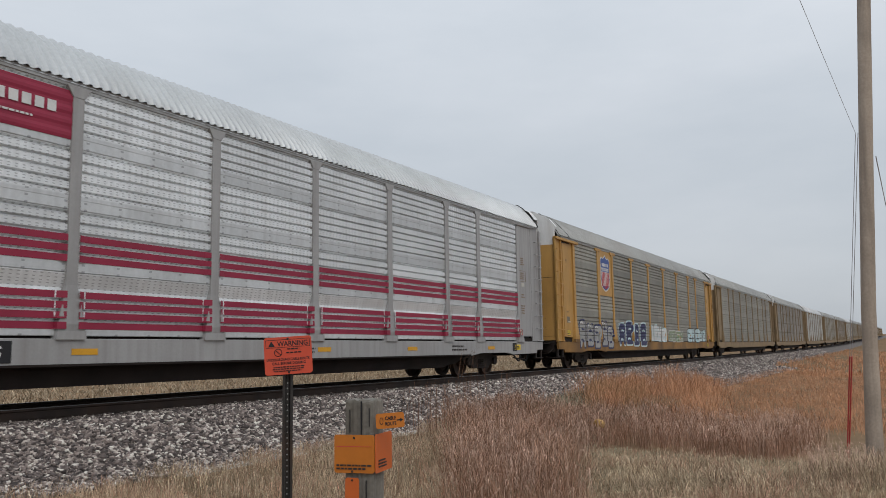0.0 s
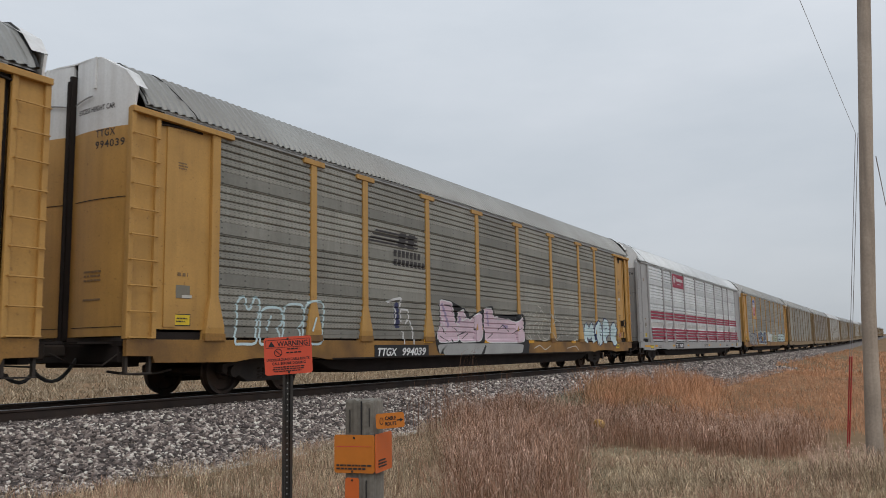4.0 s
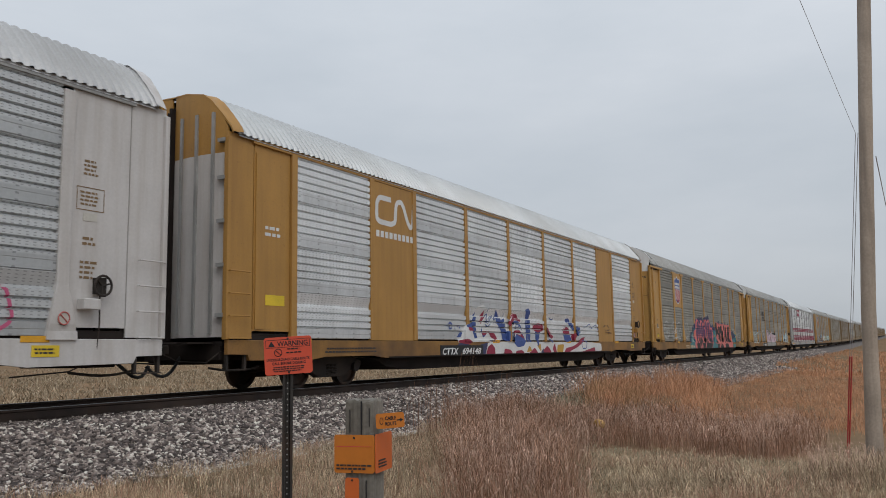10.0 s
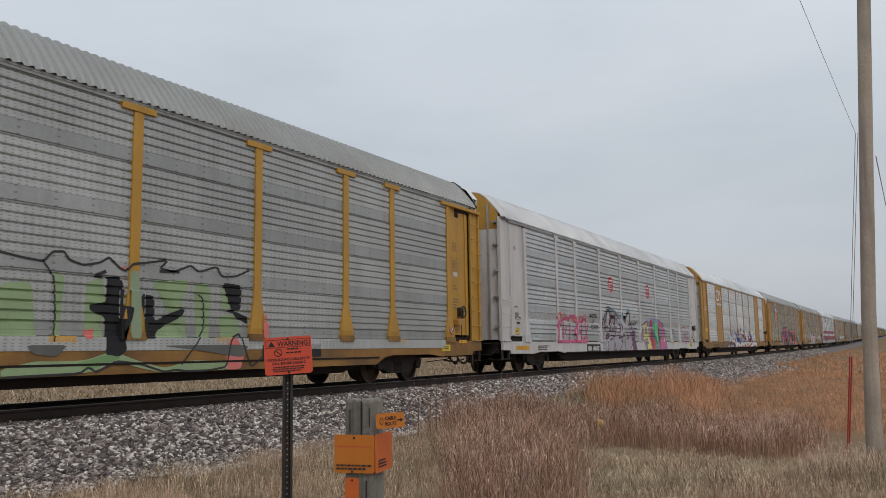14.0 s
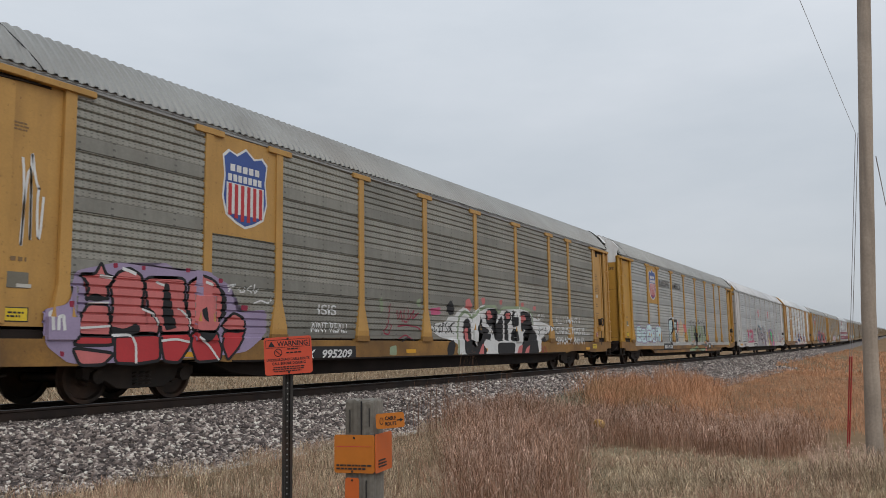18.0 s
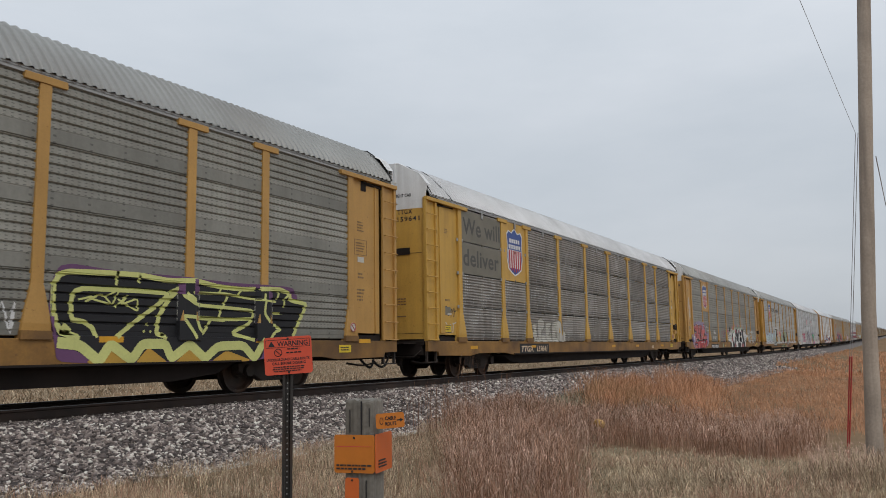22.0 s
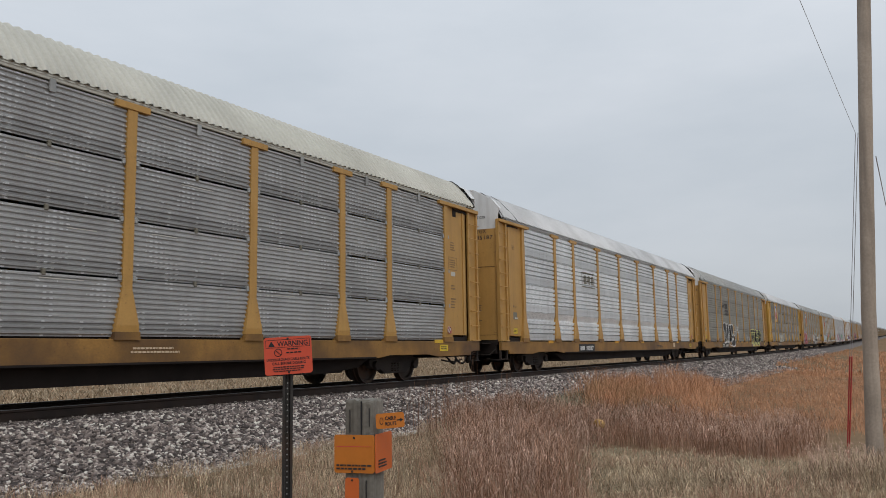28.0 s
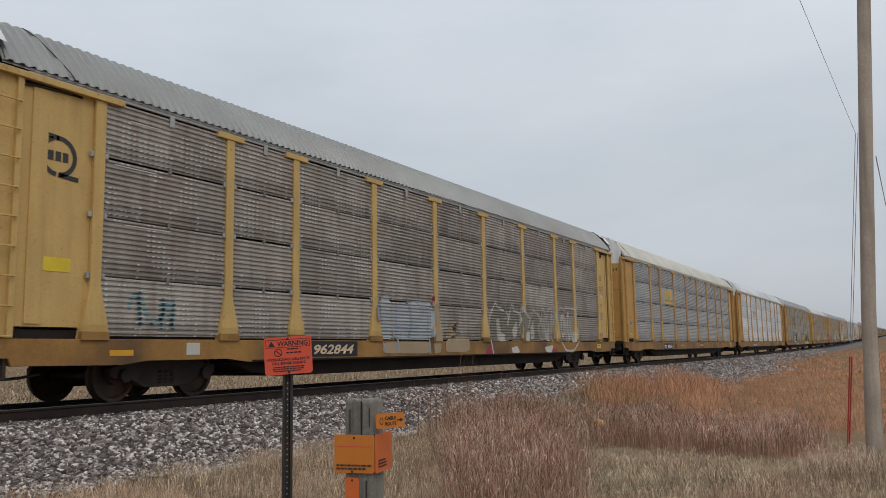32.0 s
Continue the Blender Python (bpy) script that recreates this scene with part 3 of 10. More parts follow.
def scribble(w, h, seed, thick=0.03, loops=5):
    """A line of spray paint that winds along."""
    rnd = random.Random(seed)
    pts = []
    n = loops * 14
    ph = rnd.uniform(0, 6)
    for k in range(n + 1):
        u = k / n
        a = u * loops * 2 * math.pi + ph
        pts.append((w * u + 0.32 * w / loops * math.sin(a), h * (0.5 + 0.38 * math.cos(a * (1 + 0.15 * math.sin(seed + u * 9))) + 0.1 * math.sin(7 * u + seed))))
    return ribbon(pts, thick)


def ribbon(pts, thick):
    bm = bmesh.new()
    prev = None
    for i, (x, z) in enumerate(pts):
        a, b = pts[max(i - 1, 0)], pts[min(i + 1, len(pts) - 1)]
        d = Vector((b[0] - a[0], b[1] - a[1]))
        d = d.normalized() if d.length else Vector((1, 0))
        l, r = bm.verts.new((x - d.y * thick / 2, 0, z + d.x * thick / 2)), bm.verts.new((x + d.y * thick / 2, 0, z - d.x * thick / 2))
        if prev:
            bm.faces.new((prev[0], prev[1], r, l))
        prev = (l, r)
    return bm


def bubble(parent, style, x, z, w, h, n, fill, edge, back=None, shine=None, seed=1, lean=0.1, accent=None):
    """A row of fat painted letter shapes: cloud behind, edge, fill and a few inner strokes."""
    rnd = random.Random(seed)
    if back:
        paint_on(parent, style, blob(w * 1.06, h * 1.05, seed, 17, 0.16), M[back], x - 0.03 * w, z - 0.03 * h, 0.003, label="")
    step = w / n
    for i in range(n):
        lw, lh = step * rnd.uniform(0.92, 1.12), h * rnd.uniform(0.80, 1.0)
        x0, z0 = x + i * step + rnd.uniform(-0.05, 0.05) * step, z + rnd.uniform(0.0, 0.10) * h
        s = seed * 31 + i
        for kind, mat, grow, lift in (("edge", edge, 0.0, 0.005), ("fill", fill, 0.055, 0.008)):
            bm = glyph(lw - 2 * grow * h, lh - 2 * grow * h, s, lean)
            paint_on(parent, style, bm, M[mat], x0 + grow * h, z0 + grow * h, lift)
        for k in range(2):
            zz = z0 + lh * (0.28 + 0.36 * k)
            xa = x0 + lw * rnd.uniform(0.25, 0.45)
            paint_on(parent, style, ribbon([(xa, zz), (xa + lw * 0.18, zz + 0.03 * h), (xa + lw * 0.34, zz - 0.01)], 0.07 * h), M[edge], 0, 0, 0.010)
        if accent:
            bm = glyph((lw - 0.2 * h) * 0.8, (lh - 0.15 * h) * 0.45, s + 5, lean)
            paint_on(parent, style, bm, M[accent], x0 + 0.12 * h, z0 + 0.09 * h, 0.0095)
        if shine and rnd.random() < 0.8:
            paint_on(parent, style, ribbon([(x0 + lw * 0.2, z0 + lh * 0.86), (x0 + lw * 0.42, z0 + lh * 0.9), (x0 + lw * 0.6, z0 + lh * 0.85)], 0.05 * h), M[shine], 0, 0, 0.012)


def flat_paint(parent, bm, mat, x, z, y=None, name="graffiti"):
    """A painted shape on a plain plate."""
    y = FACE - 0.016 if y is None else y
    for v in bm.verts:
        v.co = (v.co.x + x, -y, v.co.z + z)
    return part(name, bm, M[mat], parent)


def glyph(w, h, seed, lean=0.1):
    """One fat, uneven letter-like block."""
    rnd = random.Random(seed)
    a = rnd.uniform(0.0, 0.14)
    pts = []
    notch = rnd.choice(("top", "foot", "none", "side"))
    core = [(0.02, 0.0), (0.34, 0.03)]
    if notch == "foot":
        core += [(0.40, 0.24), (0.58, 0.24), (0.64, 0.02)]
    core += [(0.97, 0.0), (1.0 - a, 0.3)]
    if notch == "side":
        core += [(0.72, 0.42), (0.98, 0.55)]
    core += [(1.0, 0.78), (0.86, 0.97), (0.66, 1.0)]
    if notch == "top":
        core += [(0.58, 0.72), (0.42, 0.72), (0.38, 0.98)]
    core += [(0.16, 0.98), (0.0, 0.82), (a, 0.45)]
    for i, (u, v) in enumerate(core):
        u1, v1 = core[(i + 1) % len(core)]
        for k in range(3):
            f = k / 3
            pts.append((w * (u + (u1 - u) * f) + lean * h * (v - 0.5), h * (v + (v1 - v) * f)))
    # soften the corners
    for _ in range(2):
        pts = [tuple(0.25 * pts[i - 1][j] + 0.5 * pts[i][j] + 0.25 * pts[(i + 1) % len(pts)][j] for j in (0, 1)) for i in range(len(pts))]
    return shape(pts)


def number(parent, mark, digits, x, z, size=0.24, plate="black", ink="white", at=None, end=None):
    """Road number on the sill: the reporting mark in letters or as bars, then the digits from at to end."""
    n = mark if isinstance(mark, int) else len(mark)
    w = size * 0.62 * len(digits)
    at = x + size * 0.66 * n + 0.08 if at is None else at
    end = at + w if end is None else end
    if plate:
        rect(parent, "number_plate", M[plate], x - 0.12, end + 0.14, max(z - 0.06, 0.605), z + size * 0.75 + 0.06, HALF + 0.006)
    y = HALF + 0.0115
    step = (at - 0.18 - x) / max(n, 1) if digits else size * 0.66
    if isinstance(mark, int):
        for i in range(n):
            rect(parent, "mark_bar", M[ink], x + i * step, x + (i + 0.74) * step, z, z + size * 0.70, y)
    rows = [(digits, at, end - at)] + ([(mark, x, at - 0.22 - x)] if not isinstance(mark, int) else [])
    for body, x0, wide in rows:
        if body:
            bm = letters(body, size, 0.007, 0.25, 1.0, wide)
            for v in bm.verts:
                v.co = (v.co.x + x0, -y - 0.001, v.co.z + z)
            part("number" if body == digits else "reporting_mark", bm, M[ink], parent)


def shield(parent, xc, zc, w, h, y):
    """Railway shield: blue head, striped body, white rim, its name as pale bars."""
    def outline(s):
        pts = [(-0.5, 0.36), (-0.38, 0.44), (-0.20, 0.40), (0, 0.5), (0.20, 0.40), (0.38, 0.44), (0.5, 0.36), (0.46, 0.12), (0.5, -0.15), (0.42, -0.36), (0.2, -0.45), (0, -0.5), (-0.2, -0.45), (-0.42, -0.36), (-0.5, -0.15), (-0.46, 0.12)]
        return [(xc + w * s * a, zc + h * s * b) for a, b in pts]
    for s, mat, yy, nm in ((1.07, "white", 0.0, "shield_rim"), (1.0, "blue", 0.003, "shield_head")):
        bm = bmesh.new()
        prism(bm, outline(s), -y - yy - 0.003, -y - yy, "y")
        part(nm, bm, M[mat], parent)
    bm = bmesh.new()
    box(bm, xc - 0.44 * w, xc + 0.44 * w, -y - 0.0085, -y - 0.005, zc - 0.36 * h, zc + 0.04 * h)
    part("shield_body", bm, M["white"], parent)
    for k in range(6):
        u = (-0.40 + k * 0.145) * w
        low = 0.36 + 0.10 * (1 - abs(u + 0.04 * w) / (0.45 * w))
        rect(parent, "shield_stripe", M["red"], xc + u, xc + u + 0.075 * w, zc - low * h, zc + 0.03 * h, y + 0.009)
    for k, ww in ((0, 0.72), (1, 0.82)):
        z = zc + (0.24 - 0.13 * k) * h
        n = 5 + 2 * k
        for i in range(n):
            rect(parent, "shield_bar", M["white"], xc - ww / 2 * w + i * ww * w / n, xc - ww / 2 * w + (i + 0.72) * ww * w / n, z - 0.045 * h, z + 0.045 * h, y + 0.007)


def autorack(label, frame_mat="yellow", panel="panel_dull", style="slotted", roof="roof_dull", cap="cap_white", door=None,
             door_top="cap_white", post="capped", sill=None, solid=(), hood=0.55, bright_door=None, fine=True, lower=None, ladder=True):
    """One covered railcar for automobiles with its trucks. Returns the car and its wheelsets."""
    car = thing("autorack_car", label, "railcar", "cars of the freight train")
    F = M[frame_mat]
    S = M[sill or {"yellow": "sill_yellow", "yellow_warm": "sill_yellow", "yellow_rich": "sill_ochre", "yellow_pale": "sill_yellow", "ochre": "sill_ochre"}.get(frame_mat, frame_mat)]
    D = M[door or frame_mat]
    # flatcar
    bm = bmesh.new()
    box(bm, -END + 0.05, END - 0.05, -HALF + 0.12, HALF - 0.12, 0.90, 0.97)
    part("deck", bm, M["underframe"], car)
    for s in (-1, 1):
        bm = bmesh.new()
        y0, y1 = sorted((s * (HALF - 0.09), s * HALF))
        prism(bm, [(-END + 0.06, 0.735), (-13.02, 0.735), (-12.98, 0.62), (-11.2, 0.60), (-10.7, 0.66), (-8.9, 0.66), (-8.4, 0.60), (8.4, 0.60), (8.9, 0.66), (10.7, 0.66), (11.2, 0.60), (12.98, 0.62), (13.02, 0.735), (END - 0.06, 0.735), (END - 0.06, SILL_TOP - 0.008), (-END + 0.06, SILL_TOP - 0.008)], y0, y1, "y")
        part("side_sill", bm, S, car, "", 0.008)
    bm = bmesh.new()
    prism(bm, [(-8.5, 0.60), (-8.0, 0.40), (-7.0, 0.30), (7.0, 0.30), (8.0, 0.40), (8.5, 0.60)], -1.25, 1.25, "y")
    box(bm, -13.2, 13.2, -0.33, 0.33, 0.62, 0.9)
    for k in range(-5, 6):
        box(bm, k * 1.4 - 0.05, k * 1.4 + 0.05, -1.4, 1.4, 0.64, 0.9)
    part("center_sill", bm, M["underframe"], car, "", 0.01)
    for s in (-1, 1):
        # added strip behind the panel feet, blocks sky seen through the gap
        bm = bmesh.new()
        y0, y1 = sorted((s * (FACE - 0.16), s * (FACE - 0.06)))
        box(bm, -13.4, 13.4, y0, y1, 0.96, 1.12)
        part("deck_curb", bm, M["underframe"], car)
        bm = bmesh.new()
        y0, y1 = sorted((s * (HALF - 0.05), s * (HALF + 0.014)))
        box(bm, -8.3, 8.3, y0, y1, 0.598, 0.632)
        part("sill_lip", bm, M["underframe"] if fine else S, car)
    sets = []
    for x in (-9.87, 9.87):
        sets += truck(car, x, None, fine)
    for s in (-1, 1):
        bm = bmesh.new()
        box(bm, min(s * 13.2, s * 14.1), max(s * 13.2, s * 14.1), -0.09, 0.09, 0.74, 0.93)
        box(bm, min(s * 13.95, s * 14.32), max(s * 13.95, s * 14.32), -0.17, 0.15, 0.69, 0.98)
        part("coupler", bm, M["truck"], car, "", 0.025)
        bm = bmesh.new()
        box(bm, min(s * 13.36, s * 13.54), max(s * 13.36, s * 13.54), -1.35, 1.35, 0.64, 0.97)
        part("end_sill", bm, M["underframe"], car, "", 0.01)
        if fine:
            bm = bmesh.new()
            tube(bm, [(s * (13.5 + 0.8 * u), -0.35 - 0.1 * math.sin(u * 3), 0.72 - 0.42 * math.sin(u * math.pi / 1.15) * (0.6 + 0.4 * u)) for u in np.linspace(0, 1, 9)], 0.03, 6)
            part("air_hose", bm, M["rubber"], car)
            bm = bmesh.new()
            box(bm, min(s * 12.6, s * 13.3), max(s * 12.6, s * 13.3), -0.75, 0.75, 0.56, 0.90)
            part("draft_gear", bm, M["underframe"], car, "", 0.02)
            bm = bmesh.new()
            tube(bm, [(s * (12.2 + 1.25 * u), -1.05 - 0.05 * math.sin(u * 5), 0.50 - 0.06 * math.sin(u * math.pi)) for u in np.linspace(0, 1, 8)], 0.022, 6)
            part("brake_pipe", bm, M["truck"], car)
            bm = bmesh.new()
            box(bm, min(s * 13.0, s * 14.15), max(s * 13.0, s * 14.15), -1.2, -0.55, 0.93, 0.96)
            part("end_platform", bm, M["underframe"], car)
            bm = bmesh.new()
            tube(bm, [(s * 13.5, -1.35, 0.80), (s * 13.7, -1.2, 0.60), (s * 13.7, -0.5, 0.62), (s * 13.9, -0.2, 0.80)], 0.014, 5)
            part("uncoupling_lever", bm, M["truck"], car)
            bm = bmesh.new()
            for xa in (13.02, 13.48):
                box(bm, min(s * xa, s * (xa + 0.05)), max(s * xa, s * (xa + 0.05)), -1.50, -1.44, 0.47, 0.75)
            box(bm, min(s * 13.02, s * 13.53), max(s * 13.02, s * 13.53), -1.53, -1.36, 0.455, 0.475)
            part("sill_step", bm, M["truck"], car)
    # rack sides
    names = stack(style)
    for s in (-1, 1):
        side = Matrix.Translation((0, -FACE, 0)) if s < 0 else pose(0, FACE, 0, 0, 0, 180)
        near = s < 0 and fine
        for i, p in enumerate(POSTS):
            kind = post if 0 < i < len(POSTS) - 1 else ("shaft" if post != "flat" else "flat")
            put("post", post_mesh(kind), F, car, side @ Matrix.Translation((p, 0, 0)))
            if near and kind != "flat":
                bm = bmesh.new()
                prism(bm, ((p - 0.245, SILL_TOP - 0.022), (p + 0.245, SILL_TOP - 0.022), (p + 0.232, SILL_TOP + 0.10), (p - 0.232, SILL_TOP + 0.10)), -FACE - 0.083, -FACE, "y")
                part("foot_plate", bm, M["sill_yellow"] if frame_mat not in ("rack_grey", "rack_white") else F, car)
        for i, (a, b) in enumerate(BAYS):
            w, c = b - a - 0.17, (a + b) / 2
            if near and (i in solid):
                top = solid[i]
                bm = bmesh.new()
                box(bm, c - w / 2, c + w / 2, -FACE - 0.012, -FACE + 0.04, top, EAVE - 0.05)
                part("solid_panel", bm, F, car)
                for z, h, lw in names:
                    if z + h <= top + 0.05:
                        put("panel", panel_mesh(style, w, h, lw), M[panel], car, side @ Matrix.Translation((c, 0, z)))
            elif near:
                for z, h, lw in names:
                    jog = 0.0 if style != "ribbed" else 0.009 * math.sin(c * 7.1 + z * 5.3)
                    put("panel", panel_mesh(style, w, h, lw), M[panel], car, side @ pose(c, 0, z + jog, 0, jog * 12, 0))
            else:
                put("bay_panelling", bay_mesh(style, w), M[panel], car, side @ Matrix.Translation((c, 0, 0)))
        y0, y1 = sorted((s * (FACE - 0.03), s * (FACE + 0.028)))
        bm = bmesh.new()
        box(bm, -12.9, 12.9, y0, y1, EAVE - 0.045, 4.80)
        part("top_chord", bm, F if frame_mat == "ochre" and post == "flat" else M["roof_cream" if roof == "roof_cream" else "chord"], car, "", 0.006)
        if near and style == "ribbed":
            for p in POSTS:
                for z, h, lw in names[:-1]:
                    for e in (-0.135, 0.135):
                        put("clip", kept("clip", clip_mesh), M["chord"], car, Matrix.Translation((p + e, -FACE - 0.02, z + h + 0.011)))
            chance = random.Random(len(label) + len(roof))
            for a, q in BAYS:
                mid = (a + q) / 2
                bm = bmesh.new()
                box(bm, mid - 0.05, mid + 0.05, -FACE - 0.05, -FACE - 0.02, EAVE - 0.22, EAVE - 0.02)
                part("hanger", bm, M["chord"], car, "", 0.006)
                for z, h, lw in names[:-1]:
                    put("seam_bracket", kept("clip", clip_mesh), M["drab"], car, Matrix.Translation((mid, -FACE - 0.014, z + h + 0.011)))
                # pale strips painted for daylight through slits where the sheets gape
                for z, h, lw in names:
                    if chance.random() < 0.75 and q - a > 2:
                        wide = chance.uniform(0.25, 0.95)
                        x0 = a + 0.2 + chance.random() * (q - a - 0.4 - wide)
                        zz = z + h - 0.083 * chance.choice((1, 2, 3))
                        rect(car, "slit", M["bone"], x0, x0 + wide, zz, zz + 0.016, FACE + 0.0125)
        # end bays: a recessed plate, the ladder's corner panel, a dark gap between
        for e in (-1, 1):
            def span(a, b):
                return (min(e * a, e * b), max(e * a, e * b))
            capped = post == "capped"
            x0, x1 = span(11.80, 12.895 if e > 0 and capped else 12.84 if not capped else 12.965)
            y0, y1 = sorted((s * (FACE - 0.05), s * (FACE - 0.02)))
            bm = bmesh.new()
            box(bm, x0, x1, y0, y1, SILL_TOP + 0.16, EAVE - 0.10 if capped else 4.80)
            endp = part("end_panel", bm, F, car)
            for xr, wide in ((12.70, 0.05),) if capped and e > 0 else (((12.55, 0.25),) if e < 0 else ()):
                a0, a1 = span(xr, xr + wide)
                r0, r1 = sorted((s * (FACE - 0.03), s * (FACE + 0.005)))
                bm = bmesh.new()
                box(bm, a0, a1, r0, r1, SILL_TOP + 0.2, EAVE - 0.2)
                part("rib", bm, F, endp)
            if capped:
                # the dark notch, and painted shade along the roller track under the door rail
                r0, r1 = sorted((s * (FACE - 0.02), s * (FACE - 0.012)))
                for xa, xb, drop in ((12.16, 12.36, 0.36), (12.36, 12.94, 0.21)) if e > 0 else ((12.0, 12.94, 0.17),):
                    bm = bmesh.new()
                    a0, a1 = span(xa, xb)
                    box(bm, a0, a1, r0, r1, EAVE - drop, EAVE - 0.12)
                    part("slot", bm, M["underframe"], endp)
                bm = bmesh.new()
                tube(bm, [(e * (12.20 + 0.78 * u), s * (FACE + 0.004), EAVE - 0.155 - 0.05 * u * u) for u in (0, 0.35, 0.7, 1)], 0.018, 6)
                part("roller_bar", bm, M["truck"], endp)
            x0, x1 = span(12.97 if capped else 12.86, 13.56)
            y0, y1 = sorted((s * (FACE - 0.05), s * (FACE - (0.01 if capped else 0.022))))
            bm = bmesh.new()
            box(bm, x0, x1, y0, y1, SILL_TOP + 0.02, EAVE - 0.06 if capped else 4.80)
            lad = part("ladder_panel", bm, F, car)
            for xr in (12.97, 13.47) if capped else (13.50,):
                a0, a1 = span(xr, xr + 0.09)
                r0, r1 = sorted((s * (FACE - 0.06), s * (FACE + 0.045)))
                bm = bmesh.new()
                box(bm, a0, a1, r0, r1, SILL_TOP, EAVE - 0.05)
                part("stile", bm, F, lad, "", 0.006)
            if s < 0 and fine and ladder:
                for k in range(9 if ladder is True else ladder):
                    zr = SILL_TOP + 0.02 + k * 0.405
                    bm = bmesh.new()
                    tube(bm, [(e * 13.02, -FACE - 0.03, zr), (e * 13.02, -FACE - 0.085, zr), (e * 13.54, -FACE - 0.085, zr), (e * 13.54, -FACE - 0.03, zr)], 0.013, 6)
                    part("rung", bm, F, lad)
            if post == "capped":
                x0, x1 = span(11.30, 13.56)
                y0, y1 = sorted((s * (FACE - 0.02), s * (FACE + 0.085)))
                bm = bmesh.new()
                box(bm, x0, x1, y0, y1, EAVE - 0.13, EAVE - 0.035)
                part("door_rail", bm, F, car, "", 0.006)
            bm = bmesh.new()
            x0, x1 = span(12.80, 12.99)
            y0, y1 = sorted((s * (FACE - 0.12), s * (FACE - 0.08)))
            box(bm, x0, x1, y0, y1, SILL_TOP, EAVE - 0.05)
            part("door_gap", bm, M["underframe"], car)
    # roof
    folded = cap == "cap_white"
    put("roof", roof_mesh(26.62, True), M[roof], car, None)
    for e in (-1, 1):
        put("roof_hood", roof_end_mesh(folded), M[cap], car, Matrix.Translation((13.27, 0, 0)) if e > 0 else pose(-13.27, 0, 0, 0, 0, 180))
        for xg, rg, slant in () if not folded else ((13.30, 0.032, 0.0),) if e > 0 else ((12.20, 0.009, 0.45), (13.30, 0.010, 0.0)):
            bm = bmesh.new()
            line = [(-y, z) for y, z in ROOF] + [(y, z) for y, z in ROOF[-2::-1]]
            tube(bm, [(e * (xg + slant * (z - 4.79) / 0.9), y * 1.012, 4.78 + (z - 4.78) * 1.018) for y, z in line], rg, 6)
            part("roof_gasket", bm, M["rubber"], car)
        # end doors: two bowed leaves, painted in two colours
        split = 4.42
        for h in (-1, 1):
            for z0, z1, mat, nm in ((SILL_TOP + 0.05, split, D, "end_door"), (split, 5.7, M[door_top], "door_top")):
                leaf = part(nm, door_leaf(h, z0, z1, e, END_TOP if folded else ROOF), mat, car)
                leaf.data.shade_smooth()
                leaf.data.set_sharp_from_angle(angle=radians(25))
            if fine:
                for yr in (0.3, 0.72, 1.12) if bright_door else ():
                    bm = bmesh.new()
                    xd = 13.475 + bow(yr)
                    box(bm, min(e * (xd - 0.02), e * (xd + 0.04)), max(e * (xd - 0.02), e * (xd + 0.04)), h * yr - 0.03, h * yr + 0.03, SILL_TOP + 0.1, 5.2)
                    part("door_rib", bm, M[bright_door], car)
                if bright_door:
                    for zr in (1.4, 2.3, 3.1, 3.9, 4.6):
                        bm = bmesh.new()
                        box(bm, min(e * 13.45, e * 13.61), max(e * 13.45, e * 13.61), min(h * 1.28, h * 1.46), max(h * 1.28, h * 1.46), zr, zr + 0.07)
                        part("hinge", bm, M["chord"], car)
                else:
                    for z0, z1, ya, yb in ((3.25, 3.262, 0.16, 1.36), (1.19, 1.2, 0.16, 1.36)):
                        bm = bmesh.new()
                        tube(bm, [(e * (13.476 + bow(y)), h * y, (z0 + z1) / 2) for y in np.linspace(ya, yb, 9)], (z1 - z0) * 0.7, 4)
                        part("door_seam", bm, M["truck"], car)
                    bm = bmesh.new()
                    box(bm, min(e * 13.54, e * 13.585), max(e * 13.54, e * 13.585), min(h * 0.60, h * 0.65), max(h * 0.60, h * 0.65), 5.13, 5.67)
                    part("hood_rib", bm, M[door_top], car, "", 0.006)
                    bm = bmesh.new()
                    tube(bm, [(e * (13.51 + bow(y)), h * y, 4.93 + 0.07 * math.sin((y - 0.1) * 3)) for y in np.linspace(0.1, 0.6, 7)], 0.014, 6)
                    part("grab_bar", bm, M["chord"], car)
                    bm = bmesh.new()
                    box(bm, min(e * 13.44, e * 13.50), max(e * 13.44, e * 13.50), min(h * 0.05, h * 1.44), max(h * 0.05, h * 1.44), 0.96, 1.045)
                    part("door_threshold", bm, M["truck"], car, "", 0.008)
        if fine:
            bm = bmesh.new()
            box(bm, min(e * 13.44, e * 13.56), max(e * 13.44, e * 13.56), -0.035, 0.035, SILL_TOP, 5.45)
            tube(bm, [(e * 13.57, 0.03, SILL_TOP), (e * 13.57, 0.03, 5.35)], 0.03, 6)
            part("lock_rod", bm, M["underframe"], car)
    return car, sets


def clip_mesh():
    bm = bmesh.new()
    box(bm, -0.03, 0.03, -0.02, 0.02, -0.045, 0.045)
    return as_mesh("clip", bm, 0.008)


def reflectors(car, xs, mat="reflector", z=0.94):
    for x in xs:
        rect(car, "reflector", M[mat], x - 0.22, x + 0.22, z, z + 0.09)


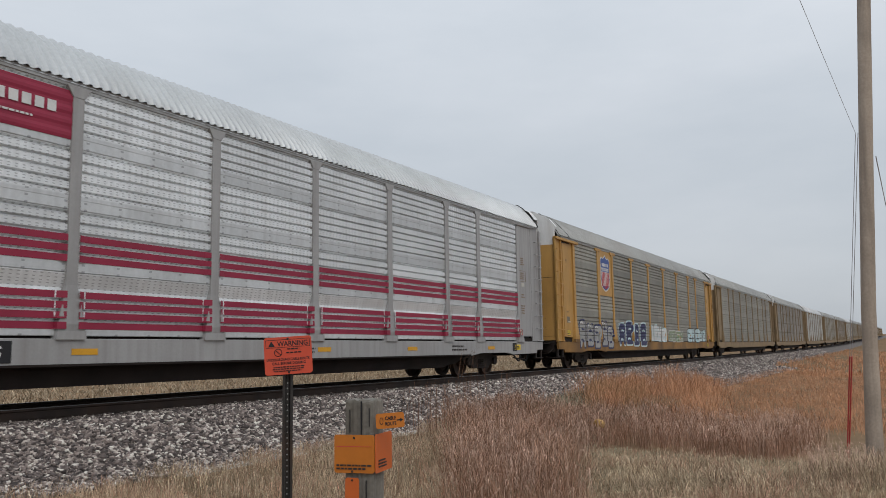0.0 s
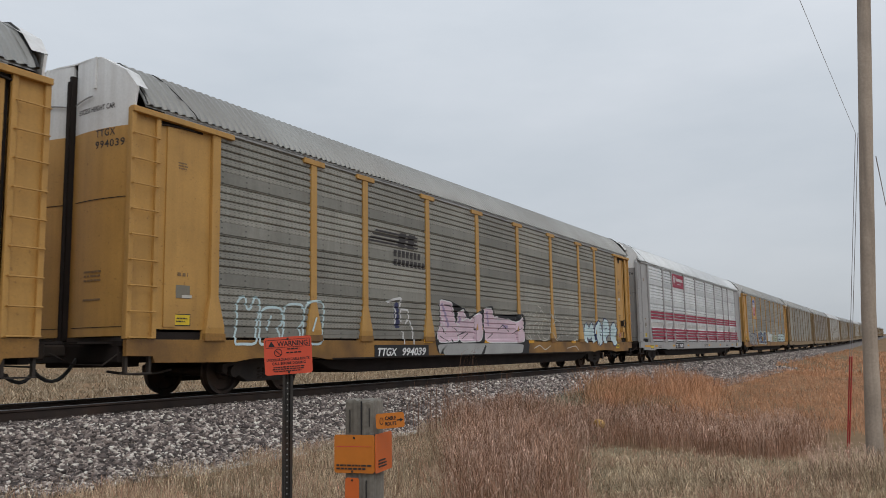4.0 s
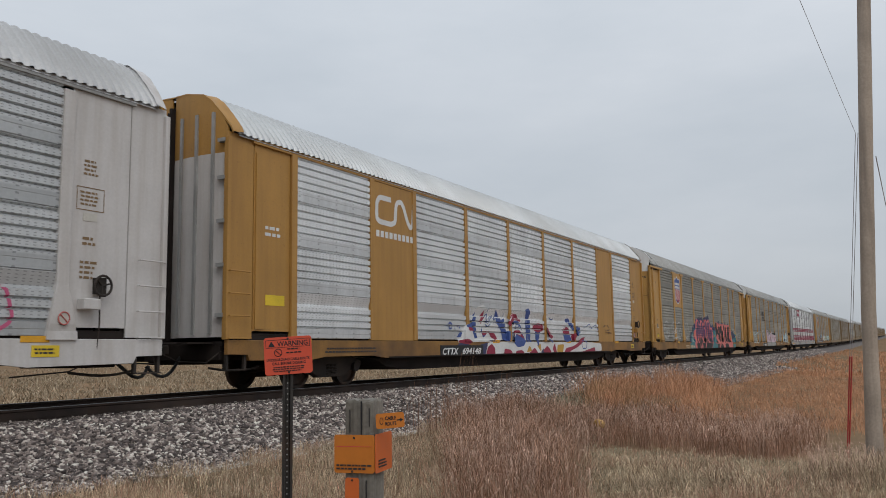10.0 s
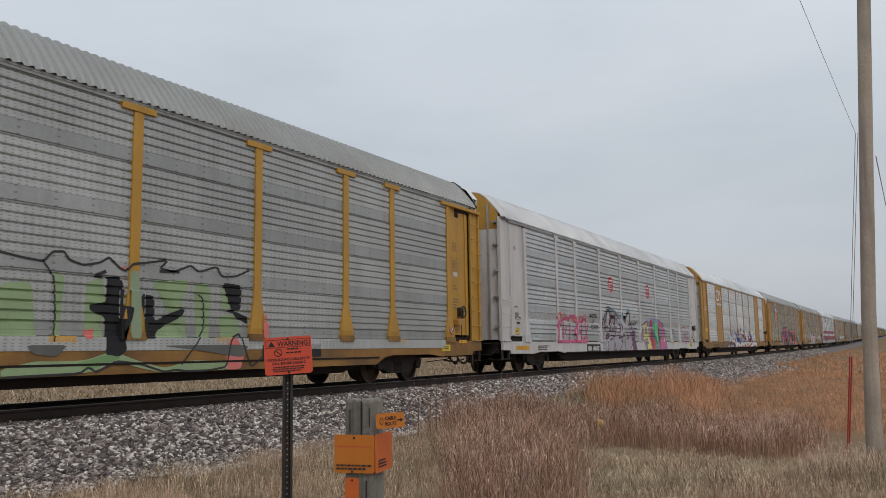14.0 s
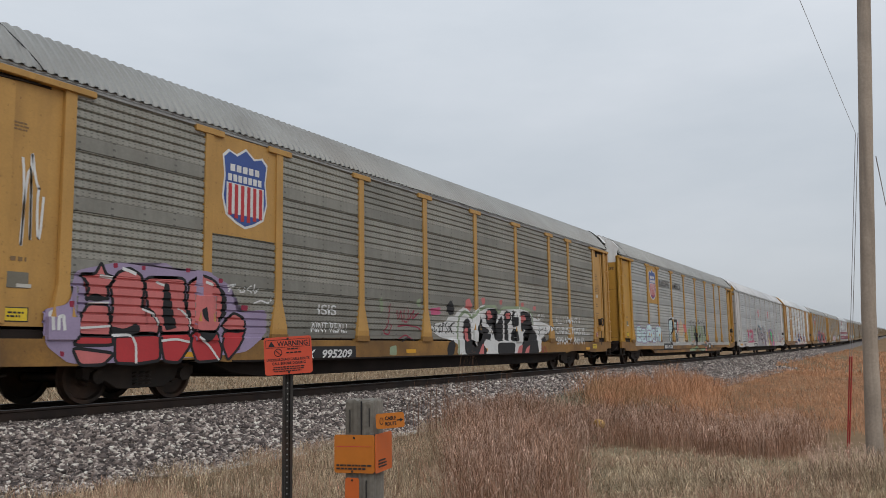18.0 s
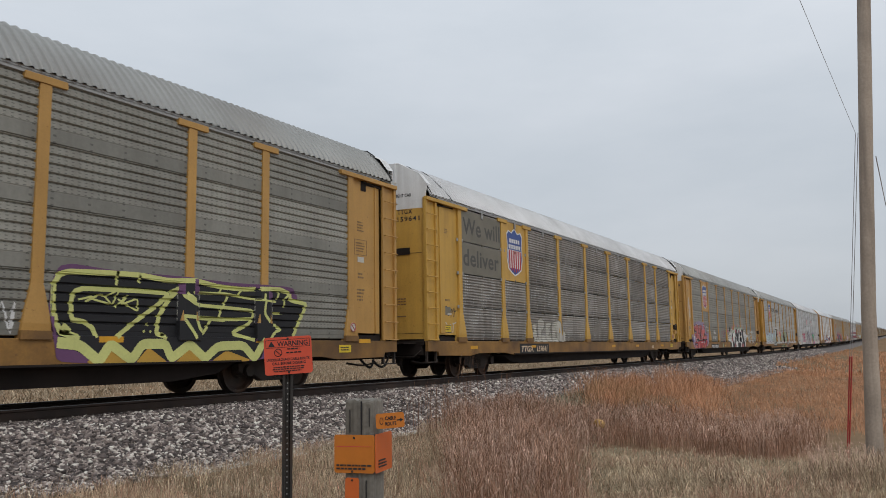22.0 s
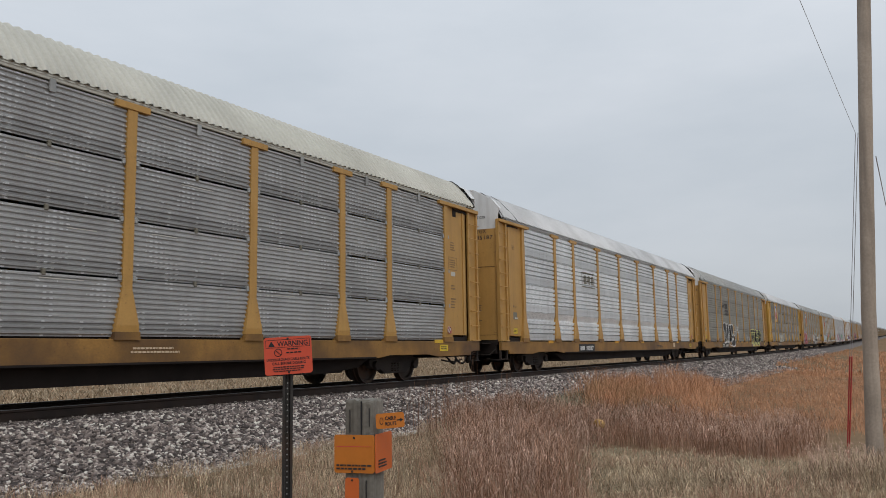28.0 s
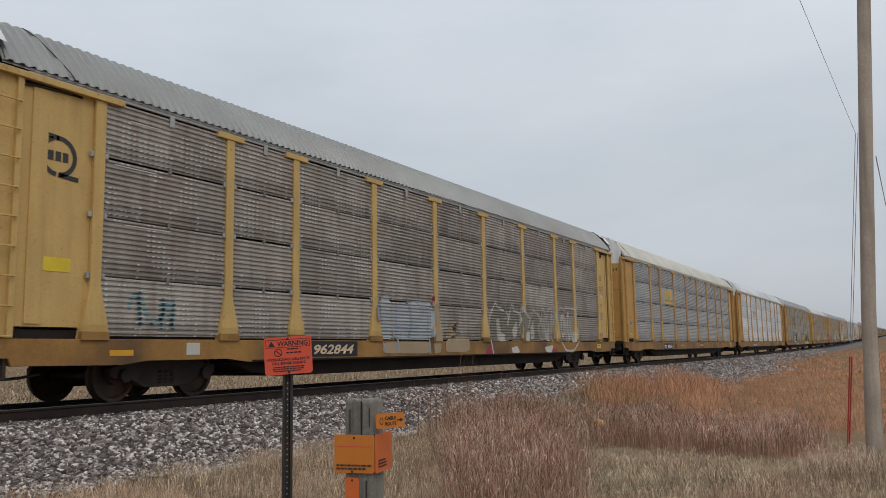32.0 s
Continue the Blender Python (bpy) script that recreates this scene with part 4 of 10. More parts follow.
def end_notes(car, sides=(-1, 1), ink="faint_ink"):
    """Stencilled notes on the end panels, a boxed notice, a sticker, a yellow safety label, a round warning mark."""
    y = FACE - 0.018
    for e in sides:
        xc = e * 12.15
        if e < 0:
            xc = -12.42
            bars(car, "stencilled_note", M[ink], xc - 0.18, xc + 0.12, 3.86, 4.0, 3, y, 3)
            bars(car, "stencilled_note", M["faint_ink"], xc - 0.28, xc + 0.24, 2.02, 2.14, 1, y, 12)
            rect(car, "sticker", M["drab"], xc - 0.16, xc + 0.20, 1.68, 1.90, y)
            rect(car, "sticker", M["bone"], xc + 0.02, xc + 0.24, 1.69, 1.74, y + 0.005)
            rect(car, "safety_label", M["stencil"], xc - 0.16, xc + 0.22, 1.22, 1.42, y)
            rect(car, "safety_label", M["label_yellow"], xc - 0.14, xc + 0.20, 1.235, 1.405, y + 0.005)
            bars(car, "label_text", M["stencil"], xc - 0.10, xc + 0.16, 1.27, 1.37, 2, y + 0.010, 9 + e)
            continue
        bars(car, "stencilled_note", M[ink], xc - 0.14, xc + 0.12, 3.42, 3.68, 4, y, 3 + e)
        bars(car, "stencilled_note", M[ink], xc - 0.19, xc + 0.19, 2.96, 3.20, 4, y, 5 + e)
        bm = bmesh.new()
        for x0, x1, z0, z1 in ((-0.24, 0.24, 2.90, 2.912), (-0.24, 0.24, 3.24, 3.252), (-0.24, -0.23, 2.90, 3.25), (0.23, 0.24, 2.90, 3.25)):
            box(bm, xc + x0, xc + x1, -y - 0.003, -y, z0, z1)
        part("notice_border", bm, M[ink], car)
        bars(car, "stencilled_note", M[ink], xc - 0.12, xc + 0.12, 2.36, 2.52, 2, y, 4)
        bars(car, "stencilled_note", M[ink], xc - 0.15, xc + 0.15, 1.86, 2.16, 4, y, 7 + e)
        rect(car, "sticker", M["bone"], xc - 0.12, xc + 0.12, 2.74, 2.86, y)
        rect(car, "safety_label", M["label_yellow"], 11.25, 11.68, 0.74, 0.90)
        bars(car, "label_text", M["stencil"], 11.29, 11.64, 0.77, 0.87, 2, HALF + 0.009, 9 + e)
        xd, yd, zd = 11.70, FACE + 0.090, 1.28
        bm = bmesh.new()
        lathe(bm, [(0.10, -0.003), (0.10, 0.003)], 20, (xd, -yd, zd))
        part("warning_disc", bm, M["bone"], car)
        bm = bmesh.new()
        tube(bm, [(xd + 0.09 * math.cos(a), -yd - 0.006, zd + 0.09 * math.sin(a)) for a in np.linspace(0, 2 * math.pi, 18)], 0.010, 5)
        tube(bm, [(xd - 0.065, -yd - 0.006, zd + 0.065), (xd + 0.065, -yd - 0.006, zd - 0.065)], 0.010, 5)
        part("warning_ring", bm, M["faded_red"], car)


def door_marks(car, digits, mark="TTGX", ink="stencil"):
    """Lettering on the near leaf of the rear end doors."""
    def place(bm, y, z):
        for v in bm.verts:
            w = y - v.co.x
            v.co = (-13.479 - bow(w), w, z + v.co.z)
        return bm
    part("door_lettering", place(letters("EXCESS HEIGHT CAR", 0.12, 0.002, 0, 1.0, 0.92), -0.18, 4.74), M[ink], car)
    part("door_mark", place(letters(mark, 0.17, 0.003, 0, 1.15, 0.44), -0.68, 4.29), M[ink], car)
    part("door_number", place(letters(digits, 0.17, 0.003, 0, 1.15, 0.64), -0.68, 4.10), M[ink], car)
    for z, n, sd in ((1.93, 3, 3), (1.62, 1, 5)):
        bm = bmesh.new()
        rnd = random.Random(sd)
        for r in range(n):
            for k in range(5):
                y = -0.50 - k * 0.085
                x = 13.48 + bow(y - 0.03)
                box(bm, -x - 0.002, -x + 0.006, y - rnd.uniform(0.055, 0.078), y, z + r * 0.07, z + r * 0.07 + 0.032)
        tagged(part("door_note", bm, M["faint_ink"], car), kind="stuff")


def brake_gear(car, e, mat):
    """Hand-brake wheel, box and chain on the end panel."""
    bm = bmesh.new()
    box(bm, e * 12.2 - 0.22, e * 12.2 + 0.06, -FACE - 0.16, -FACE + 0.02, 1.42, 1.58)
    part("brake_step", bm, mat, car, "", 0.01)
    bm = bmesh.new()
    tube(bm, [(e * 12.32 + 0.15 * math.cos(a), -FACE - 0.12, 1.78 + 0.15 * math.sin(a)) for a in np.linspace(0, 2 * math.pi, 16)], 0.02, 6)
    for a in (0.3, 2.4, 4.5):
        tube(bm, [(e * 12.32, -FACE - 0.10, 1.78), (e * 12.32 + 0.15 * math.cos(a), -FACE - 0.12, 1.78 + 0.15 * math.sin(a))], 0.014, 5)
    box(bm, e * 12.32 - 0.08, e * 12.32 + 0.08, -FACE - 0.09, -FACE + 0.02, 1.66, 1.90)
    part("hand_brake", bm, M["truck"], car)
    bm = bmesh.new()
    tube(bm, [(e * 12.32, -FACE - 0.05, 1.66), (e * 12.32, -FACE - 0.06, 1.2), (e * 12.3, -HALF + 0.02, 0.7), (e * 12.1, -1.2, 0.52), (e * 11.3, -1.0, 0.46)], 0.012, 5)
    part("brake_chain", bm, M["truck"], car)


# ---- ground, ballast and track ----
TOE = 8.85


def smooth(a, b, x):
    u = min(max((x - a) / (b - a), 0.0), 1.0)
    return u * u * (3 - 2 * u)


def ground_z(x, y):
    z = -1.32 + 0.50 * smooth(3.5, TOE + 0.3, y)
    if y > TRACK_Y:
        z = -0.82 - 0.25 * smooth(TRACK_Y + 3.5, TRACK_Y + 14, y)
    z += 0.05 * noise.noise((x * 0.16, y * 0.16, 0.3)) * smooth(2, 12, abs(x) + abs(y)) if abs(x) + abs(y) < 400 else 0
    return z + grade(x)


M["soil"] = material("dry_grass_thatch", (0.225, 0.150, 0.094), 0.95, 0, 0.35, 0.5, 14, 0.8, (0.14, 0.11, 0.07), 0.7, spec=0.0)
M["gravel"] = material("ballast_bed", (0.14, 0.122, 0.112), 0.95, 0, 0.5, 6, 22, 1.0, (0.09, 0.07, 0.06), 0.5)
M["stone"] = stone_material("ballast_stone", False)
M["pale_stones"] = material("pale_gravel", (0.50, 0.47, 0.42), 0.95, 0, 0.2, 6, 40, 0.3, island=0.35, spec=0.2)
M["stones"] = stone_material("ballast_stones", True)

xs = [-900, -500, -300, -150, -80, -40] + [x for x in np.arange(-20, 80, 2.0)] + [90, 105, 120, 145, 175, 210, 260, 330, 420, 550, 750, 1000, 1400, 2000, 3000]
ys = [-2500, -1200, -600, -300, -150, -80, -40] + [y for y in np.arange(-20, 34, 1.0)] + [40, 55, 80, 120, 200, 400, 800, 1600, 2500]
gv = [(x, y, ground_z(x, y) - (0.5 if abs(y - TRACK_Y) < 2.2 else 0)) for x in xs for y in ys]
n = len(ys)
gt = []
for i in range(len(xs) - 1):
    for j in range(n - 1):
        a = i * n + j
        gt += [(a, a + n, a + 1), (a + 1, a + n, a + n + 1)]
ground = tagged(put("ground", tri_mesh("ground", gv, gt), M["soil"]), "dry tan prairie ground under grass", "ground", kind="structure")
ground.data.shade_smooth()

bed = [(TOE - 0.1, -0.95), (TOE + 0.35, -0.72), (10.15, -0.26), (10.45, -0.20), (TRACK_Y + 1.5, -0.20), (TRACK_Y + 1.9, -0.28), (TRACK_Y + 3.2, -0.85), (TRACK_Y + 3.4, -1.1)]
bx = [-400, -200, -100, -50] + list(np.arange(-20, 80, 4.0)) + [80, 90, 105, 120, 145, 175, 210, 260, 330, 420, 550, 750, 1000, 1400]
bv = [(x, y, z + grade(x)) for x in bx for y, z in bed]
n = len(bed)
bt = []
for i in range(len(bx) - 1):
    for j in range(n - 1):
        a = i * n + j
        bt += [(a, a + n, a + 1), (a + 1, a + n, a + n + 1)]
tagged(put("ballast_bed", tri_mesh("ballast_bed", bv, bt), M["gravel"]), "grey crushed stone bank under the track", "ballast", kind="structure")


def sweep(name, outline, y, mat, xs_, label, parent=None):
    bm = bmesh.new()
    rings = [[bm.verts.new((x, y + u, grade(x) + w)) for u, w in outline] for x in xs_]
    k = len(outline)
    for a, b in zip(rings, rings[1:]):
        for i in range(k):
            bm.faces.new((a[i], b[i], b[(i + 1) % k], a[(i + 1) % k]))
    return part(name, bm, mat, parent, label)


RAIL_XS = [-400, -150, -50] + list(np.arange(-20, 240, 10.0)) + [300, 500, 800, 1100]
WEB = ((-0.075, -0.186), (0.075, -0.186), (0.07, -0.168), (0.012, -0.15), (0.012, -0.05), (0.036, -0.035), (0.036, -0.008), (-0.036, -0.008), (-0.036, -0.035), (-0.012, -0.05), (-0.012, -0.15), (-0.07, -0.168))
track = thing("railway_track", "rusty steel rails with polished heads on buried sleepers", "railway track")
for y in (RAIL_Y, RAIL_Y + 1.5):
    sweep("rail", WEB, y, M["rail"], RAIL_XS, "", track)
    sweep("rail_head", ((-0.03, -0.008), (0.03, -0.008), (0.028, 0.0), (-0.028, 0.0)), y, M["rail_head"], RAIL_XS, "polished running surface", track)


def sleeper_mesh():
    bm = bmesh.new()
    box(bm, -0.11, 0.11, -1.3, 1.3, -0.36, -0.186)
    return as_mesh("sleeper", bm, 0.01)


for k in range(150):
    x = -10 + k * 0.55
    put("sleeper", kept("sleeper", sleeper_mesh), M["sleeper"], track, Matrix.Translation((x, TRACK_Y, grade(x))))


def bank_z(y):
    for (y0, z0), (y1, z1) in zip(bed, bed[1:]):
        if y0 <= y <= y1:
            return z0 + (z1 - z0) * (y - y0) / (y1 - y0)
    return -1.0


def stone_mesh(seed):
    rnd = random.Random(seed)
    bm = bmesh.new()
    bmesh.ops.create_cube(bm, size=1.6)
    for v in bm.verts:
        v.co = [q * rnd.uniform(0.40, 1.20) for q in v.co]
    bmesh.ops.triangulate(bm, faces=bm.faces[:])
    bm.transform(Matrix.Diagonal((1.35, rnd.uniform(0.65, 0.95), rnd.uniform(0.38, 0.62), 1)))
    return as_mesh("stone", bm)


STONES = [stone_mesh(s) for s in range(8)]
rnd = random.Random(5)
for k in range(300):
    x, y = rnd.uniform(5.5, 13), rnd.uniform(9.0, 10.6)
    s = rnd.uniform(0.025, 0.048)
    m = Matrix.Translation((x, y, max(bank_z(y), ground_z(x, y)) + s * 0.35)) @ Euler([rnd.uniform(0, 6.3) for _ in range(3)]).to_matrix().to_4x4() @ Matrix.Scale(s, 4)
    o = put("stone", STONES[k % 8], M["stone"], None, m)
    o.parent = bpy.data.objects["ballast_bed"]


def scatter_stones(name, count, x0, x1, y0, y1, size, seed, mat="stones"):
    r = np.random.RandomState(seed)
    base = []
    for me in STONES:
        v = np.array([q.co for q in me.vertices])
        f = np.array([p.vertices[:] for p in me.polygons])
        base.append((v, f))
    V, F, off = [], [], 0
    u = r.rand(count) ** 1.6
    px = x0 + (x1 - x0) * u
    py = y0 + (y1 - y0) * r.rand(count)
    ps = size * (0.5 + r.rand(count)) * (1 + 0.8 * u)
    ang = (r.rand(count, 3) - 0.5) * (1.3, 1.3, 6.283)
    for i in range(count):
        v, f = base[i % 8]
        R = np.array(Euler(ang[i]).to_matrix())
        V.append(v @ R.T * ps[i] + (px[i], py[i], max(bank_z(py[i]) + grade(px[i]), ground_z(px[i], py[i])) + ps[i] * 0.2))
        F.append(f + off)
        off += len(v)
    return tagged(put(name, tri_mesh(name, np.concatenate(V), np.concatenate(F)), M[mat]), "grey and pinkish crushed ballast stones", "ballast", kind="stuff")


scatter_stones("ballast_stones", 64000, 4.5, 40, TOE - 0.30, 11.05, 0.033, 3)
scatter_stones("pale_gravel", 9000, 8.0, 21, TOE - 0.55, TOE + 0.18, 0.019, 7, "pale_stones")
scatter_stones("ballast_stones", 22000, 38, 130, TOE - 0.1, 11.0, 0.042, 4)
scatter_stones("pale_gravel", 7000, 37, 66, 6.8, TOE, 0.035, 9)
scatter_stones("ballast_stones", 2500, 4.5, 40, 11.3, 14.5, 0.045, 6)


# ---- grasses ----
def grass(name, label, mat, places, height, spread, width, seed, lean=0.35, curl=0.25, growth=None):
    """Blades of four joints, each bending its own way, with a tip that curls over. places: arrays of x and y."""
    r = np.random.RandomState(seed)
    px, py = places
    k = len(px)
    memo = {}
    pz = np.empty(k)
    for i, key in enumerate(zip(np.round(px * 2) / 2, np.round(py * 2) / 2)):
        if key not in memo:
            memo[key] = ground_z(*key)
        pz[i] = memo[key]
    swell = np.array([noise.noise((u * 0.9, v * 0.9, seed % 5)) for u, v in zip(px, py)])
    h = height * (1 + spread * (r.rand(k) * 2 - 1)) * (1 + 0.45 * swell) * (growth(px, py) if growth else 1.0)
    a = r.rand(k) * 6.283
    ln = lean * h * (0.2 + r.rand(k))
    dx, dy = np.cos(a) * ln, np.sin(a) * ln
    side = r.rand(k) * 6.283
    sx, sy = np.cos(side) * width / 2, np.sin(side) * width / 2
    b = a + r.randn(k) * 0.6
    cu = curl * h * r.rand(k)
    cx, cy = np.cos(b) * cu, np.sin(b) * cu
    V = np.empty((k, 7, 3))
    for j, (u, w) in enumerate(((0, 1.0), (0, 1.0), (0.5, 0.8), (0.5, 0.8), (0.84, 0.75), (0.84, 0.75), (1.0, 0.0))):
        sg = 1 if j % 2 == 0 else -1
        tip = 1.0 if u == 1.0 else 0.0
        V[:, j, 0] = px + dx * u ** 1.6 + sg * sx * w + cx * tip
        V[:, j, 1] = py + dy * u ** 1.6 + sg * sy * w + cy * tip
        V[:, j, 2] = pz - 0.03 + h * u - cu * 0.45 * tip
    base = (np.arange(k) * 7)[:, None]
    F = np.concatenate([base + np.array(t) for t in ((0, 1, 2), (1, 3, 2), (2, 3, 4), (3, 5, 4), (4, 5, 6))])
    return tagged(put(name, tri_mesh(name, V.reshape(-1, 3), F), mat), label, "grass", kind="stuff")


def spots(count, x0, x1, y0, y1, seed, power=1.0, clump=0.0, keep=None):
    """Random places, denser near x0 with power over 1, gathered in tufts by clump."""
    r = np.random.RandomState(seed)
    if clump:
        m = max(count // 14, 1)
        cx, cy = x0 + (x1 - x0) * r.rand(m) ** power, y0 + (y1 - y0) * r.rand(m)
        i = r.randint(0, m, count)
        x, y = cx[i] + r.randn(count) * clump, cy[i] + r.randn(count) * clump
    else:
        x, y = x0 + (x1 - x0) * r.rand(count) ** power, y0 + (y1 - y0) * r.rand(count)
    if keep is not None:
        ok = keep(x, y)
        x, y = x[ok], y[ok]
    return x, y


def grass_mat(name, c, island=0.40):
    return material(name, c, 0.85, 0, 0.42, 1.3, 9, 0.0, island=island, spec=0.1)


M["grass_tan"] = grass_mat("tan_dry_grass", (0.47, 0.355, 0.245))
M["grass_red"] = grass_mat("russet_dry_grass", (0.27, 0.15, 0.096))
M["grass_rose"] = grass_mat("rose_dry_grass", (0.435, 0.27, 0.19))
M["grass_orange"] = grass_mat("orange_dry_grass", (0.525, 0.28, 0.160), 0.12)
M["grass_ochre"] = grass_mat("ochre_dry_grass", (0.385, 0.235, 0.125), 0.3)
M["grass_dim"] = grass_mat("dull_far_straw", (0.315, 0.25, 0.172), 0.3)
M["grass_straw"] = grass_mat("bleached_straw", (0.53, 0.425, 0.29), 0.3)
M["grass_olive"] = grass_mat("olive_grass", (0.25, 0.205, 0.138))
M["grass_green"] = grass_mat("grey_green_grass", (0.265, 0.275, 0.19))
M["grass_curl"] = grass_mat("pale_rose_seed_heads", (0.56, 0.39, 0.30), 0.3)
M["grass_pale"] = grass_mat("pale_straw", (0.60, 0.49, 0.36), 0.35)
M["grass_far"] = grass_mat("pale_far_grass", (0.32, 0.25, 0.17))


def ragged(x, y):
    """A number from 0 to 1 for each place, to fray the edges of a stand of grass."""
    return np.abs(np.modf(x * 977.13 + y * 613.7)[0])


def near_side(x, y):
    return (y < TOE - 0.15 + 0.25 * np.sin(x * 1.7)) & (np.hypot(x, y) > 4.9)


def tufts(x, y, gap):
    """Leaves open, darker lanes between tufts about half a metre wide."""
    w = np.sin(x * 5.1 + 2.0 * np.sin(y * 3.3)) * np.sin(y * 6.3 + 1.7 * np.sin(x * 2.9))
    return w > gap - 0.5 * ragged(x, y)


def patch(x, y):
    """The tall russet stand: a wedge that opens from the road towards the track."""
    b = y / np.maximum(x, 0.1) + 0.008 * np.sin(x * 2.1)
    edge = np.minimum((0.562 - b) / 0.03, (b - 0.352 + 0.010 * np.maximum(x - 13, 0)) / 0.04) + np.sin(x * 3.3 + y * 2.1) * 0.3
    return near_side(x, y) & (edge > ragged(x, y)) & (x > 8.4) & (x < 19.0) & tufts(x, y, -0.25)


def band(x, y):
    """The rose-brown stand beyond the mown strip, with a clear front edge."""
    b = y / np.maximum(x, 0.1)
    front = 15.7 + 0.5 * np.sin(y * 1.9) + np.maximum(0.17 - b, 0) * 14
    return near_side(x, y) & (b < 0.34) & (b > 0.075 + 0.03 * ragged(y, x)) & (x > front + 0.5 * ragged(x, y)) & (x < 20.5 + 2.5 * ragged(y, x)) & tufts(x, y, -0.3)


def meadow(x, y):
    return near_side(x, y) & (x > 20.5 + 2.0 * ragged(x, y) + 0.55 * np.maximum(y - 6.4, 0)) & (y < 8.6 + 0.004 * x) & ~((x > 40) & (x < 64) & (y > 6.6 + 1.0 * ragged(x, y)))


def clump(x, y):
    """A tall ochre tuft at the near corner of the orange meadow."""
    return (np.hypot((x - 21.4) / 1.7, (y - 6.75) / 0.75) < 0.7 + 0.3 * ragged(x, y)) | (np.hypot((x - 23.8) / 2.0, (y - 7.3) / 0.8) < 0.7 + 0.3 * ragged(x, y))


def verge(x, y):
    return near_side(x, y) & (y < 0.36 * x) & (x < 15.9 + np.maximum(1.5 - y, 0) * 2.0) & (x > 8)


def strip(x, y):
    """The short strip in front of the rose-brown stand."""
    return verge(x, y) & (x > 13.7 + 0.5 * np.sin(y * 2.3) + 0.6 * ragged(x, y)) | (near_side(x, y) & (y / np.maximum(x, 0.1) > 0.30) & (y < 0.37 * x) & (x > 11.5) & (x < 16))


def front(x, y):
    """Taller curled grass nearest the road."""
    return verge(x, y) & (x < 14.2 + 0.5 * np.sin(y * 2.3) + 0.6 * ragged(x, y))


def gap_strip(x, y):
    return near_side(x, y) & (x > 18) & (x < 25) & (y > 5.8)


def bank(x, y):
    return near_side(x, y) & (y > 0.53 * x) & (y < 8.35 + 0.25 * np.sin(x * 2.7) + 0.03 * x - 0.22 * np.clip(x - 11, 0, 2))


def tall(x, y):
    """The orange grass is tallest on the low swell beside the ballast and short over the open meadow."""
    b = y / np.maximum(x, 0.1)
    swell = np.clip((b - 0.165) / 0.05, 0, 1) * np.clip((x - 20) / 4, 0, 1) * np.clip((40 - x) / 5, 0, 1)
    return 0.50 + 1.15 * swell * np.clip((y - 3.5) / 4.0, 0, 1)


def plumes(name, label, mat, places, height, head, width, seed, growth=None):
    """Stems whose seed heads arch over and hang: two joints of stem, then four of head that turn down."""
    r = np.random.RandomState(seed)
    px, py = places
    k = len(px)
    pz = np.array([ground_z(round(u * 2) / 2, round(v * 2) / 2) for u, v in zip(px, py)])
    h = height * (0.65 + 0.6 * r.rand(k)) * (growth(px, py) if growth else 1.0)
    a = r.rand(k) * 6.283
    hd = head * (0.5 + r.rand(k))
    ln = 0.22 * h * r.rand(k)
    line = [(np.zeros(k), np.zeros(k)), (ln * 0.4, 0.55 * h), (ln, h)]
    bend = 1.0 + 0.9 * r.rand(k)
    u, w = ln.copy(), h.copy()
    for j in range(4):
        ang = 1.25 - bend * 0.72 * (j + 0.5)
        u, w = u + np.cos(ang) * hd / 4, w + np.sin(ang) * hd / 4
        line.append((u, w))
    side = r.rand(k) * 6.283
    V = np.empty((k, 14, 3))
    for j, (u, w) in enumerate(line):
        half = width / 2 * (0.6, 0.6, 0.8, 1.3, 1.4, 1.0, 0.25)[j]
        for g in (0, 1):
            V[:, 2 * j + g, 0] = px + np.cos(a) * u + (1 - 2 * g) * np.cos(side) * half
            V[:, 2 * j + g, 1] = py + np.sin(a) * u + (1 - 2 * g) * np.sin(side) * half
            V[:, 2 * j + g, 2] = pz - 0.02 + w
    base = (np.arange(k) * 14)[:, None]
    F = np.concatenate([base + np.array(t) for j in range(6) for t in ((2 * j, 2 * j + 1, 2 * j + 2), (2 * j + 1, 2 * j + 3, 2 * j + 2))])
    return tagged(put(name, tri_mesh(name, V.reshape(-1, 3), F), mat), label, "grass", kind="stuff")


T1, T2, T3 = "tan dry grass along the ballast", "russet tall prairie grass in seed", "orange-brown prairie grass"
grass("tan_grass", T1, M["grass_tan"], spots(34000, 4.0, 16, 3.0, TOE + 0.2, 11, 1.0, 0.10, bank), 0.17, 0.6, 0.005, 1, 0.5, 0.4)
grass("rose_grass", "pinkish blades along the ballast", M["grass_rose"], spots(16000, 4.0, 16, 3.0, TOE + 0.2, 71, 1.0, 0.12, bank), 0.18, 0.6, 0.005, 71, 0.5, 0.4)
grass("pale_grass", "pale straw blades along the ballast", M["grass_pale"], spots(6000, 4.0, 16, 3.0, TOE + 0.2, 21, 1.0, 0.12, bank), 0.20, 0.5, 0.005, 21, 0.5, 0.5)
grass("olive_grass", "olive blades along the ballast", M["grass_olive"], spots(14000, 4.0, 16, 3.0, TOE, 22, 1.0, 0.15, bank), 0.16, 0.5, 0.006, 22, 0.5)
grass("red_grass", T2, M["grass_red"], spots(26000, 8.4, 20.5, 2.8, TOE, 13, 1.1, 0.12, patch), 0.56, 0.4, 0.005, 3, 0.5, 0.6)
